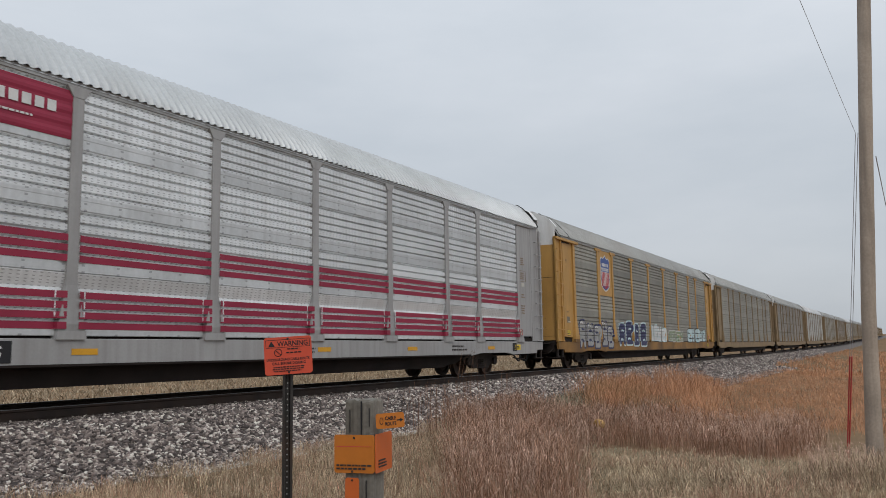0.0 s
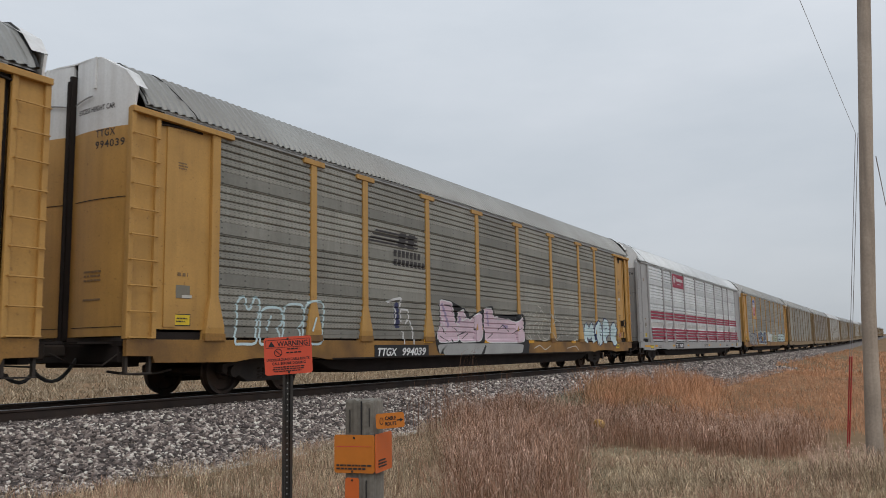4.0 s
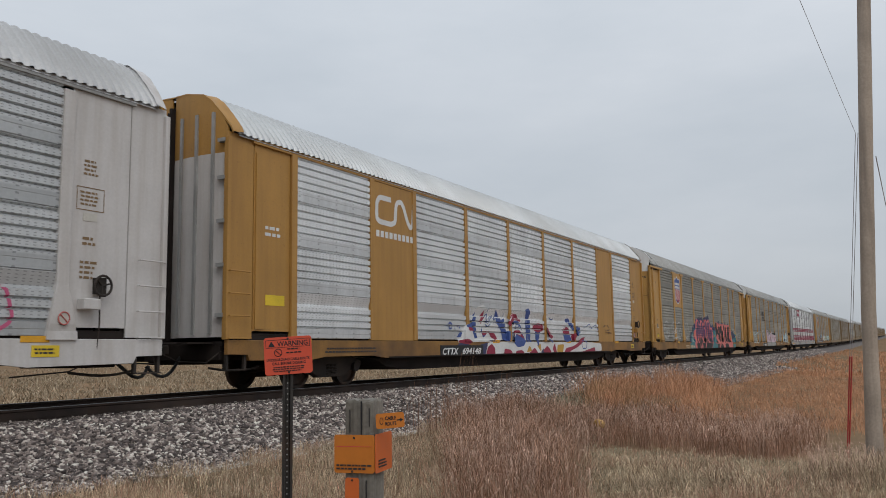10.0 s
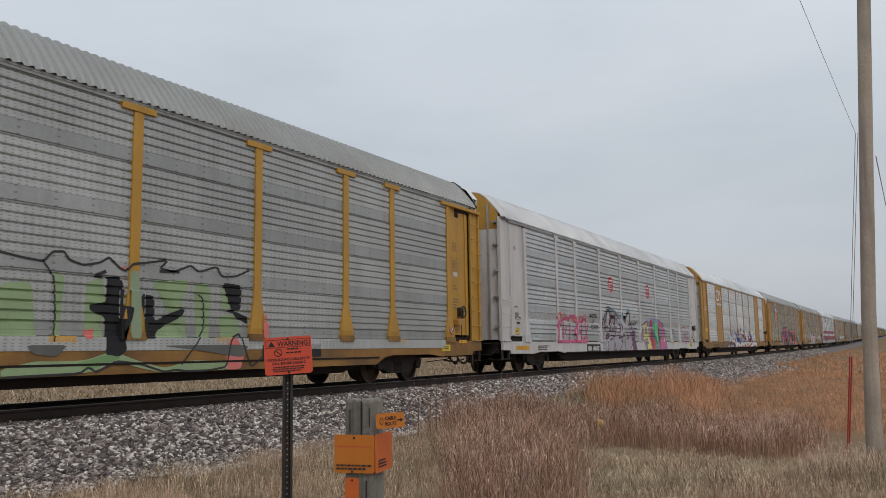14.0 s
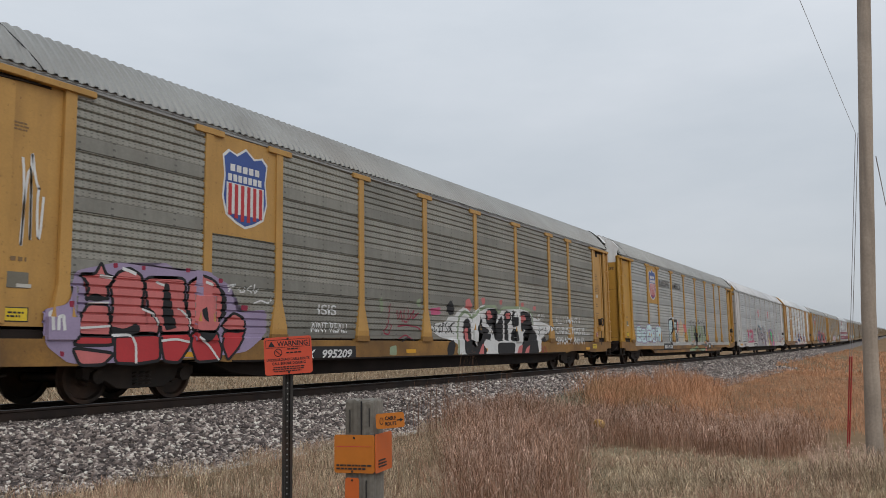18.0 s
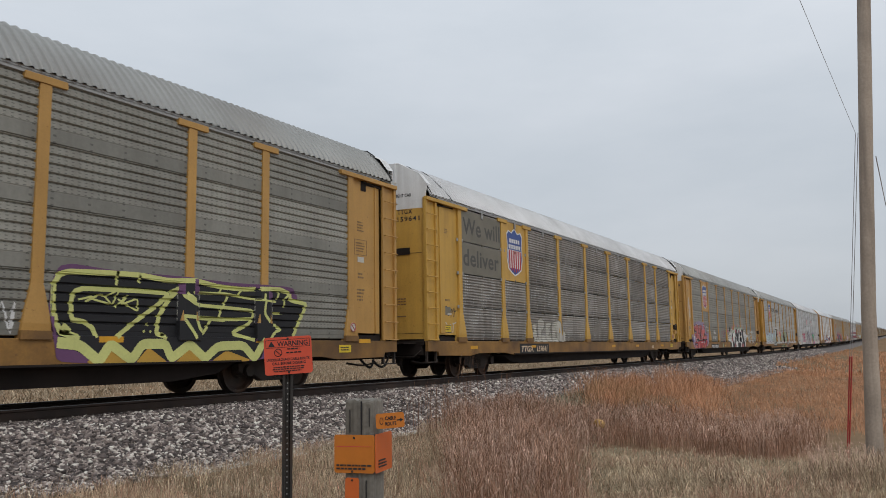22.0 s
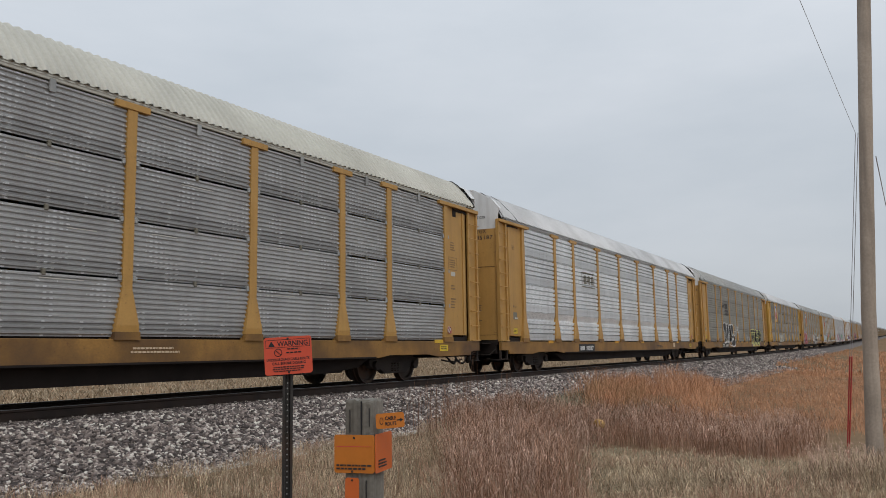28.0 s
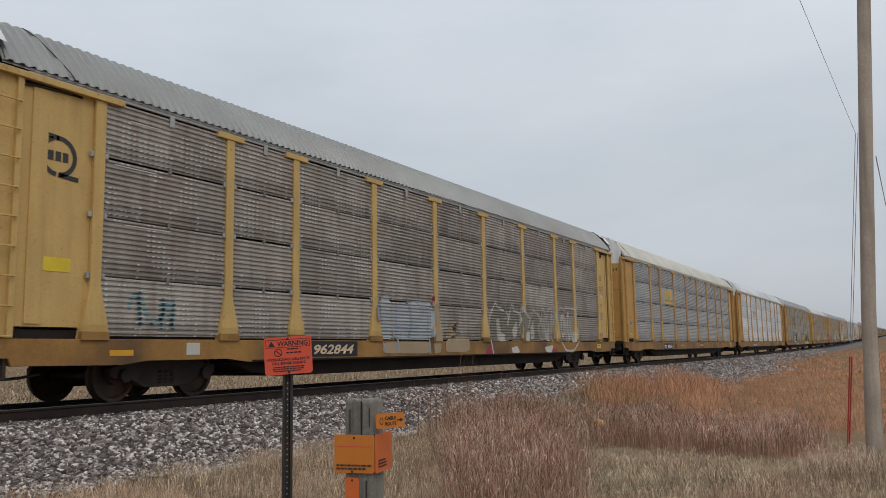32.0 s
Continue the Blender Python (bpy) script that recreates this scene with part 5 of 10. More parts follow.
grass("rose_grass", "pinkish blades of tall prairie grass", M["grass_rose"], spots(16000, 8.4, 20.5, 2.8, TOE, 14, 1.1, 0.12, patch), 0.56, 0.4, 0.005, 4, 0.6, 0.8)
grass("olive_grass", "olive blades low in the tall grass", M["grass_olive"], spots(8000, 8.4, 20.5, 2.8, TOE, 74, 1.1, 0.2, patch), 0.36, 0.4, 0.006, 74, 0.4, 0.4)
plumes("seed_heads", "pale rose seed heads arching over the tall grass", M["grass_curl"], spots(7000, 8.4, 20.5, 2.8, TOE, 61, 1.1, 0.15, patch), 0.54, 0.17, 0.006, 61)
grass("red_grass", T2, M["grass_red"], spots(20000, 15, 25, 0, 8.4, 33, 1.1, 0.14, band), 0.48, 0.4, 0.006, 31, 0.45, 0.6)
grass("rose_grass", "pinkish blades of prairie grass", M["grass_rose"], spots(14000, 15, 25, 0, 8.4, 34, 1.1, 0.14, band), 0.48, 0.4, 0.006, 32, 0.5, 0.6)
plumes("seed_heads", "pale rose seed heads arching over the rose-brown grass", M["grass_curl"], spots(5500, 15, 25, 0, 8.4, 62, 1.1, 0.15, band), 0.46, 0.17, 0.007, 62)
grass("orange_grass", T3, M["grass_orange"], spots(62000, 20, 60, -8, TOE, 15, 1.5, 0.30, meadow), 0.44, 0.35, 0.009, 5, 0.55, 0.5, tall)
grass("orange_grass", T3, M["grass_orange"], spots(20000, 56, 160, -25, TOE + 0.2, 35, 1.4, 0.4, meadow), 0.30, 0.35, 0.045, 35, 0.45, 0.4)
grass("rose_grass", "russet blades among the orange grass", M["grass_red"], spots(6000, 20, 60, -8, TOE, 36, 1.4, 0.5, meadow), 0.42, 0.4, 0.009, 36, 0.5, 0.4, tall)
grass("ochre_grass", "tall ochre tuft at the edge of the meadow", M["grass_ochre"], spots(9000, 19, 27, 5.5, 8.6, 38, 1.0, 0.10, clump), 0.74, 0.3, 0.007, 38, 0.3, 0.5)
grass("orange_grass", "orange blades of a tall tuft", M["grass_orange"], spots(8000, 19, 27, 5.5, 8.6, 39, 1.0, 0.10, clump), 0.80, 0.3, 0.006, 39, 0.35, 0.5)
grass("green_grass", "grey-green short grass of a mown strip", M["grass_green"], spots(30000, 11, 22, -2.5, 6.5, 45, 1.0, 0.3, strip), 0.085, 0.5, 0.007, 45, 1.0, 0.6)
grass("tan_grass", "tan blades in the short strip", M["grass_tan"], spots(11000, 11, 22, -2.5, 6.5, 27, 1.0, 0.15, strip), 0.12, 0.6, 0.006, 27, 0.9, 0.6)
grass("pale_grass", "bleached blades in the short strip", M["grass_straw"], spots(6000, 11, 22, -2.5, 6.5, 28, 1.0, 0.2, strip), 0.12, 0.6, 0.006, 28, 0.9, 0.6)
grass("olive_grass", "olive verge grass", M["grass_olive"], spots(20000, 9, 16, -2.5, 6.5, 16, 1.0, 0.25, front), 0.15, 0.5, 0.006, 6, 0.9, 0.5)
grass("tan_grass", "tan blades in the verge", M["grass_tan"], spots(14000, 9, 16, -2.5, 6.5, 29, 1.0, 0.15, front), 0.22, 0.5, 0.006, 29, 0.8, 0.6)
grass("rose_grass", "pinkish blades in the verge", M["grass_rose"], spots(12000, 9, 16, -2.5, 6.5, 37, 1.0, 0.18, lambda x, y: front(x, y) & (np.sin(x * 1.1 + 1.0) * np.sin(y * 1.7 - 1.2) > -0.1)), 0.24, 0.5, 0.006, 37, 0.7, 0.6)
plumes("seed_heads", "pale straw seed heads arching over the verge", M["grass_straw"], spots(5000, 9, 16, -2.5, 6.5, 63, 1.0, 0.2, front), 0.24, 0.13, 0.006, 63)
grass("olive_grass", "olive grass by the foot of the ballast", M["grass_olive"], spots(9000, 17, 25, 5.8, TOE, 76, 1.0, 0.15, gap_strip), 0.30, 0.5, 0.008, 76, 0.5)
grass("green_grass", "grey-green grass by the foot of the ballast", M["grass_green"], spots(6000, 17, 25, 5.8, TOE, 77, 1.0, 0.15, gap_strip), 0.30, 0.5, 0.008, 77, 0.5)
grass("pole_grass", "pale grass grown up round the foot of the pole", M["grass_tan"], spots(2600, 13.2, 15.0, -0.4, 1.4, 79, 1.0, 0.15), 0.36, 0.5, 0.006, 79, 0.5, 0.6)
plumes("seed_heads", "pale seed heads round the foot of the pole", M["grass_curl"], spots(500, 13.2, 15.0, -0.4, 1.4, 80, 1.0, 0.15), 0.42, 0.14, 0.006, 80)
plumes("seed_heads", "pale straw seed heads along the ballast", M["grass_straw"], spots(2400, 4.0, 16, 3.0, TOE, 64, 1.1, 0.2, bank), 0.22, 0.12, 0.005, 64)
# beyond the track
grass("far_side_grass", "low tan grass beyond the ballast", M["grass_dim"], spots(16000, 4, 34, TRACK_Y + 3.2, TRACK_Y + 9, 78, 1.2, 0.2), 0.22, 0.5, 0.016, 78, 0.7, 0.5)
grass("far_side_grass", "pale tan grass beyond the track", M["grass_far"], spots(16000, 6, 75, TRACK_Y + 3.0, TRACK_Y + 12, 18, 1.3, 0.15), 0.24, 0.5, 0.014, 8, 0.5)
grass("far_field_grass", "bleached straw over the far field", M["grass_dim"], spots(38000, 14, 110, TRACK_Y + 9, 70, 51, 1.2, 0.5, lambda x, y: (y < x * 1.7) & (y > x * 0.32)), 0.22, 0.6, 0.045, 51, 1.0, 0.6)
grass("far_field_grass", "tan tufts over the far field", M["grass_far"], spots(16000, 14, 160, TRACK_Y + 9, 110, 52, 1.2, 0.9, lambda x, y: (y < x * 1.7)), 0.28, 0.5, 0.06, 52, 0.9, 0.5)
# a few tall stems stand above the rest
grass("tall_stem", "tall thin russet stems", M["grass_red"], spots(90, 12.2, 15.6, 6.9, 8.2, 41), 1.25, 0.25, 0.007, 41, 0.18, 0.15)


# ---- posts, signs and the pole ----
def on_ray(wx, wy, d):
    return (EYE[0] + wx * d, EYE[1] + wy * d)


M["sign_orange"] = material("faded_orange_sign", (0.58, 0.075, 0.035), 0.5, 0, 0.06, 2, 30, 0.02)
M["plate_orange"] = material("orange_plastic_plate", (0.52, 0.165, 0.02), 0.5, 0, 0.08, 3, 30, 0.02)
M["plate_bright"] = material("orange_red_plate", (0.55, 0.12, 0.025), 0.5, 0, 0.08, 3, 30, 0.02)
M["post_steel"] = material("dark_green_steel_post", (0.03, 0.028, 0.026), 0.6, 0.3, 0.2, 3, 40, 0.1, RUST, 0.4)
M["grey_wood"] = material("grey_weathered_wood", (0.20, 0.185, 0.16), 0.9, 0, 0.3, 3, 45, 0.6, (0.09, 0.08, 0.065), 0.7, True)
M["pole_wood"] = material("weathered_pole_wood", (0.37, 0.305, 0.245), 0.9, 0, 0.2, 1.5, 30, 0.4, (0.13, 0.10, 0.08), 0.6, True)
M["stake_red"] = material("red_marker_plastic", (0.45, 0.05, 0.05), 0.5, 0, 0.1, 3, 30, 0.02)
M["wire"] = material("galvanised_wire", (0.36, 0.36, 0.37), 0.5, 0.4, 0.1, 3, 30, 0.0)

# warning sign on a perforated channel post
d = 6.0
sx_, sy_ = on_ray(0.76891, 0.63935, d)
warn = thing("warning_sign", "orange-red buried cable warning sign on a dark perforated steel post", "sign", "", Matrix.Translation((sx_, sy_, 0)) @ pose(0, 0, 0, 0, 0, -46))
gz = ground_z(sx_, sy_)
bm = bmesh.new()
outline = [(-0.036, 0.02), (-0.036, 0.0), (-0.018, 0.0), (-0.012, 0.03), (0.012, 0.03), (0.018, 0.0), (0.036, 0.0), (0.036, 0.02), (0.02, 0.02), (0.014, 0.045), (-0.014, 0.045), (-0.02, 0.02)]
prism(bm, outline, gz - 0.3, 0.80, "z")
post_ob = part("post", bm, M["post_steel"], warn, "dark steel channel post with punched holes")
for k in range(34):
    z = 0.52 - k * 0.0385
    bm = bmesh.new()
    lathe(bm, [(0.0055, -0.002), (0.0055, 0.0)], 8, (0, 0.0285, z))
    part("punched_hole", bm, M["chord"], post_ob)


def rounded(w, h, r, n=4):
    pts = []
    for cx, cz, a0 in ((w / 2 - r, h / 2 - r, 0), (-w / 2 + r, h / 2 - r, 90), (-w / 2 + r, -h / 2 + r, 180), (w / 2 - r, -h / 2 + r, 270)):
        for k in range(n + 1):
            a = radians(a0 + 90 * k / n)
            pts.append((cx + r * math.cos(a), cz + r * math.sin(a)))
    return pts


def sign_text(parent, body, x, z, size, mat, y, width=None, bold=0.0, name="lettering"):
    bm = letters(body, size, bold, 0, 1.0, width)
    for v in bm.verts:
        v.co = (v.co.x + x, y, v.co.z + z)
    return part(name, bm, mat, parent)


TILT = Matrix.Translation((0.0, 0.0, 0.0)) @ pose(0, -0.012, 0.715, 0, -3.2, 0)
bm = bmesh.new()
prism(bm, rounded(0.335, 0.265, 0.02), -0.004, 0.0, "y")
plate = part("plate", bm, M["sign_orange"], warn, "faded orange-red plate with black lettering")
plate.matrix_basis = TILT
sign_text(plate, "WARNING", -0.075, 0.068, 0.05, M["black"], -0.0055, 0.215, 0.001)
bm = bmesh.new()
for x0, x1, z0, z1 in ((-0.155, 0.155, 0.112, 0.115), (-0.155, 0.155, 0.058, 0.061), (-0.155, -0.152, 0.058, 0.115), (0.152, 0.155, 0.058, 0.115)):
    box(bm, x0, x1, -0.0055, -0.004, z0, z1)
part("border", bm, M["black"], plate)
bm = bmesh.new()
prism(bm, [(-0.138, 0.066), (-0.092, 0.066), (-0.115, 0.106)], -0.0055, -0.004, "y")
part("symbol", bm, M["black"], plate)
bm = bmesh.new()
tube(bm, [(-0.07 + 0.026 * math.cos(a), -0.005, 0.024 + 0.026 * math.sin(a)) for a in np.linspace(0, 2 * math.pi, 18)], 0.003, 4)
tube(bm, [(-0.088, -0.005, 0.042), (-0.052, -0.005, 0.006)], 0.003, 4)
part("symbol", bm, M["black"], plate)
sign_text(plate, "UNDERGROUND CABLE ROUTE", -0.152, -0.035, 0.026, M["black"], -0.0055, 0.30, 0.0006)
sign_text(plate, "CALL BEFORE DIGGING", -0.115, -0.062, 0.026, M["black"], -0.0055, 0.235, 0.0006)
for z0, x0, x1 in ((0.038, -0.01, 0.10), (0.012, -0.02, 0.12)):
    bars(plate, "small_print", M["black"], x0, x1, z0, z0 + 0.016, 1, 0.004, 5)
bars(plate, "small_print", M["black"], -0.12, 0.14, -0.115, -0.072, 3, 0.004, 6)
for z in (0.118, -0.118):
    bm = bmesh.new()
    lathe(bm, [(0.007, -0.010), (0.009, -0.004)], 8, (0, 0, z))
    part("bolt", bm, M["post_steel"], plate)

# wooden marker post with wrapped orange plates
d = 4.25
wx_, wy_ = on_ray(0.82336, 0.56752, d)
wood = thing("marker_post", "grey weathered round wooden post with orange cable markers", "post", "", Matrix.Translation((wx_, wy_, 0)) @ pose(0, 0, 0, 0, 0, -77))
gz = ground_z(wx_, wy_)
bm = bmesh.new()
rings = []
n = 40
r_ = random.Random(8)
grooves = [r_.uniform(0.0, 0.006) * (k % 2) for k in range(n)]
for z in (gz - 0.3, -0.5, 0.1, 0.44, 0.478, 0.488):
    ring = []
    for k in range(n):
        a = k * 2 * math.pi / n
        ca, sa = math.cos(a), math.sin(a)
        f = 1.0 / max(abs(ca), abs(sa)) * (1.0 if max(abs(ca), abs(sa)) > 0.74 else 0.965)
        rr = (0.078 * f - grooves[k]) * (0.95 if z > 0.48 else 1.0)
        ring.append(bm.verts.new((rr * ca, rr * sa, z + (0.006 * math.sin(k * 2.3) if z > 0.46 else 0))))
    rings.append(ring)
for u, w in zip(rings, rings[1:]):
    for k in range(n):
        bm.faces.new((u[k], u[(k + 1) % n], w[(k + 1) % n], w[k]))
bm.faces.new(rings[-1])
part("trunk", bm, M["grey_wood"], wood, "split grey squared timber with deep grain")
for x_, w_, z0_, z1_ in ((0.016, 0.0025, 0.22, 0.484), (-0.045, 0.0012, 0.33, 0.44), (0.04, 0.0014, -0.5, 0.10), (0.058, 0.0010, 0.36, 0.45), (-0.062, 0.001, -0.3, 0.05)):
    bm = bmesh.new()
    box(bm, x_ - w_, x_ + w_, -0.0845, -0.078, z0_, z1_)
    part("crack", bm, M["black"], wood)


def bent_plate(name, x0, x1, z0, z1, mat, parent, y=-0.108, label="", turn=0.0):
    bm = bmesh.new()
    prism(bm, [(x + (x0 + x1) / 2, z + (z0 + z1) / 2) for x, z in rounded(x1 - x0, z1 - z0, 0.012)], y - 0.003, y, "y")
    return part(name, bm, mat, parent, label)


front = bent_plate("plate", -0.125, 0.088, 0.135, 0.320, M["plate_orange"], wood, -0.088, "orange plate with faded small lettering")
side_plate = bent_plate("plate", 0.0, 0.215, 0.130, 0.318, M["plate_bright"], wood, 0.0, "brighter orange plate folded round the post")
side_plate.matrix_basis = pose(0.090, -0.088, 0.004, 0, 0, 88)
bars(front, "small_print", M["stencil"], -0.115, 0.075, 0.148, 0.180, 2, 0.0915, 21)
bars(side_plate, "small_print", M["stencil"], 0.03, 0.14, 0.150, 0.195, 3, 0.004, 22)
bm = bmesh.new()
box(bm, -0.113, 0.075, -0.0925, -0.0912, 0.262, 0.264)
part("border", bm, M["signal_red"], front)
low = bent_plate("low_plate", -0.068, 0.005, -0.17, 0.112, M["plate_bright"], wood, -0.0865, "narrow orange strip nailed below")
for x, z, p, y in ((-0.02, 0.305, front, -0.093), (-0.03, 0.142, front, -0.093), (-0.032, 0.10, low, -0.091), (-0.06, -0.02, low, -0.091), (-0.012, -0.02, low, -0.091)):
    bm = bmesh.new()
    lathe(bm, [(0.004, -0.002), (0.007, 0.003)], 8, (x, y, z))
    part("nail", bm, M["post_steel"], p)
route = bent_plate("route_plate", 0.0, 0.142, -0.037, 0.037, M["plate_orange"], wood, -0.002, "small orange cable route plate with an arrow")
route.matrix_basis = pose(0.094, -0.086, 0.385, 0, -3, 26)
sign_text(route, "CABLE", 0.046, 0.004, 0.024, M["black"], -0.0065, 0.055, 0.0008)
sign_text(route, "ROUTE", 0.046, -0.023, 0.024, M["black"], -0.0065, 0.055, 0.0008)
bm = bmesh.new()
box(bm, 0.104, 0.122, -0.0065, -0.005, -0.003, 0.003)
prism(bm, [(0.121, -0.010), (0.136, 0.0), (0.121, 0.010)], -0.0065, -0.005, "y")
part("arrow", bm, M["black"], route)
bm = bmesh.new()
tube(bm, [(0.028 + 0.008 * math.cos(a), -0.006, 0.017 * math.sin(a)) for a in np.linspace(0, 2 * math.pi, 12)], 0.0016, 4)
part("symbol", bm, M["black"], route)

# utility pole with its guy wires
px_, py_ = 14.893, 0.512
POLE_FOOT = Vector((px_, py_, ground_z(px_, py_)))


def pole_lean(h):
    """How far the pole's middle has leaned over at a height: little near the ground, more above."""
    return -0.031 * h if h < 2.6 else -0.031 * 2.6 - 0.058 * (h - 2.6)


pole = thing("utility_pole", "weathered grey-brown wooden utility pole", "pole", "", Matrix.Translation(POLE_FOOT))
bm = bmesh.new()
rings = []
for k in range(30):
    z = -0.3 + k * 0.41
    r = max(0.135 - 0.012 * max(z, 0), 0.112) - 0.0014 * max(z - 2, 0)
    ring = []
    for i, a in enumerate(np.linspace(0, 2 * math.pi, 36, endpoint=False)):
        rr = r * (1 + 0.025 * noise.noise((math.cos(a) * 2, math.sin(a) * 2, z * 0.7))) - 0.004 * (noise.noise((i * 0.9, z * 0.25, 4.0)) > 0.25)
        ring.append(bm.verts.new((rr * math.cos(a), rr * math.sin(a) + pole_lean(max(z, 0)), z)))
    rings.append(ring)
for u, w in zip(rings, rings[1:]):
    for k in range(36):
        bm.faces.new((u[k], u[(k + 1) % 36], w[(k + 1) % 36], w[k]))
bm.faces.new(rings[-1])
part("shaft", bm, M["pole_wood"], pole, "", 0, True)


def wire(name, label, pts, r, mat="wire"):
    bm = bmesh.new()
    tube(bm, pts, r, 6)
    return tagged(part(name, bm, M[mat], None, label, 0, True), label, "wire")


def on_pole(h, off=(0, 0)):
    return POLE_FOOT + Vector((off[0], pole_lean(h) + off[1], h))


GUYED = 5.5
for foot_y, top_y in ((1.031, 0.414), (1.000, 0.376)):
    foot = Vector((16.97, foot_y, 0.0))
    foot.z = ground_z(foot.x, foot.y)
    top = Vector((14.85, top_y, POLE_FOOT.z + GUYED))
    wire("guy_wire", "thin steel guy wire anchored beside the utility pole", [foot, top], 0.005)
    guard_top = foot + (top - foot) * 0.335
    bm = bmesh.new()
    tube(bm, [foot - (top - foot) * 0.02, guard_top], 0.012, 8)
    tagged(part("guy_guard", bm, M["stake_red"], None, "red plastic guard tube over a guy wire"), "red plastic guard tube over a guy wire", "guy guard")
sag = []
a_ = on_pole(GUYED, (-0.08, 0.15))
b_ = a_ + Vector((-13.8, 1.02, 1.94))
for u in np.linspace(0, 1, 9):
    p = a_.lerp(b_, u)
    p.z -= 0.06 * 4 * u * (1 - u)
    sag.append(p)
wire("overhead_wire", "thin grey overhead wire running to the utility pole", sag, 0.003)
wire("overhead_wire", "thin grey overhead wire running on from the pole", [on_pole(5.1, (0.1, -0.14)), Vector(EYE) + 24 * Vector((0.98901, 0.00400, 0.14780)), Vector(EYE) + 60 * Vector((0.9975, -0.03, 0.06))], 0.008)

# a scrap of yellow plastic lying in the tall grass
sx2, sy2 = on_ray(0.94785, 0.31870, 17.0)
bm = bmesh.new()
lathe(bm, [(0.02, -0.12), (0.07, -0.10), (0.08, 0.0), (0.06, 0.10), (0.015, 0.13)], 10)
o = part("plastic_scrap", bm, M["gold_paint"], None, "crumpled yellow plastic scrap caught in the grass", 0, True)
o.matrix_basis = pose(sx2, sy2, ground_z(sx2, sy2) + 0.42, 20, 0, 60)
tagged(o, "crumpled yellow plastic scrap caught in the grass", "litter")


# ---- the train: car 1 is the first to pass close by, 0 and below run ahead of it ----
CARS = {}
WHEELS = {}


def add(k, made):
    CARS[k], WHEELS[k] = made
    return made[0]


def line_text(car, style, body, x, z, size, mat, bold=0.0, width=None, name="lettering", lift=0.006):
    paint_on(car, style, letters(body, size, bold, 0, 1.0, width), M[mat], x, z, lift, name)


def skull(car, style, x, z, w, h, mat="white"):
    """A skull in thin white spray."""
    ring = lambda cx, cz, a, b, n=22: [(cx + a * math.cos(t), cz + b * math.sin(t)) for t in np.linspace(0, 2 * math.pi, n)]
    for pts in (ring(x + w / 2, z + h * 0.55, w * 0.5, h * 0.47), ring(x + w * 0.28, z + h * 0.55, w * 0.15, h * 0.14), ring(x + w * 0.70, z + h * 0.55, w * 0.15, h * 0.14),
                ring(x + w * 0.49, z + h * 0.42, w * 0.06, h * 0.06), [(x + w * 0.2, z + h * 0.2), (x + w * 0.5, z + h * 0.16), (x + w * 0.8, z + h * 0.2)]):
        paint_on(car, style, ribbon(pts, 0.028), M[mat], 0, 0, 0.004)
    for k in range(4):
        xx = x + w * (0.32 + 0.12 * k)
        paint_on(car, style, ribbon([(xx, z + h * 0.08), (xx, z + h * 0.26)], 0.024), M[mat], 0, 0, 0.004)


def outline_letters(car, style, x, z, w, h, n, mat, seed, thick=0.035):
    """Hollow letter shapes in one line of spray."""
    for i in range(n):
        bm = glyph(w / n * 1.06, h * (0.8 + 0.2 * ((seed + i * 7) % 3) / 2), seed * 13 + i, 0.15)
        pts = [(v.co.x, v.co.z) for v in bm.verts]
        bm.free()
        paint_on(car, style, ribbon(pts + pts[:2], thick), M[mat], x + i * w / n, z, 0.006)
        if i % 2:
            paint_on(car, style, ribbon([(x + (i + 0.35) * w / n, z + 0.3 * h), (x + (i + 0.55) * w / n, z + 0.62 * h)], thick), M[mat], 0, 0, 0.006)


def herald(car, x, z, name_w, rows, mat="stencil", style="slotted", stripes=True):
    """Owner's herald in black: a slanted striped block with bars for the name below."""
    if stripes:
        for k in range(4):
            zz = z + 0.48 + k * 0.085
            paint_on(car, style, shape([(x - 1.1 + 0.1 * k, zz), (x + name_w * 0.72, zz), (x + name_w * 0.76, zz + 0.045), (x - 1.06 + 0.1 * k, zz + 0.045)]), M[mat], 0, 0, 0.006, "herald")
        for k in range(2):
            paint_on(car, style, shape([(x + 0.2 + 0.42 * k, z + 0.46), (x + 0.5 + 0.42 * k, z + 0.46), (x + 0.58 + 0.42 * k, z + 0.82), (x + 0.28 + 0.42 * k, z + 0.82)]), M[mat], 0, 0, 0.008, "herald")
    for r in range(rows):
        n = 7 + r
        for i in range(n):
            w = name_w * (0.86 + 0.14 * r) / n
            paint_on(car, style, shape([(x + i * w, z + 0.22 * (1 - r)), (x + (i + 0.72) * w, z + 0.22 * (1 - r)), (x + (i + 0.72) * w, z + 0.22 * (1 - r) + 0.16), (x + i * w, z + 0.22 * (1 - r) + 0.16)]), M[mat], 0, 0, 0.008, "name_bar")


def curved(pts, closed):
    """Rounds a hand-drawn line by cutting its corners twice."""
    for _ in range(2):
        n = len(pts)
        out = [] if closed else [pts[0]]
        for i in range(n if closed else n - 1):
            (x0, z0), (x1, z1) = pts[i], pts[(i + 1) % n]
            out += [(0.88 * x0 + 0.12 * x1, 0.88 * z0 + 0.12 * z1), (0.12 * x0 + 0.88 * x1, 0.12 * z0 + 0.88 * z1)]
        pts = out if closed else out + [pts[-1]]
    return pts


def fill(car, style, mat, lift, *pts):
    """A sprayed patch inside a drawn line."""
    bm = shape(curved(list(pts), True))
    bmesh.ops.triangulate(bm, faces=bm.faces[:])
    paint_on(car, style, bm, M[mat], 0, 0, lift)


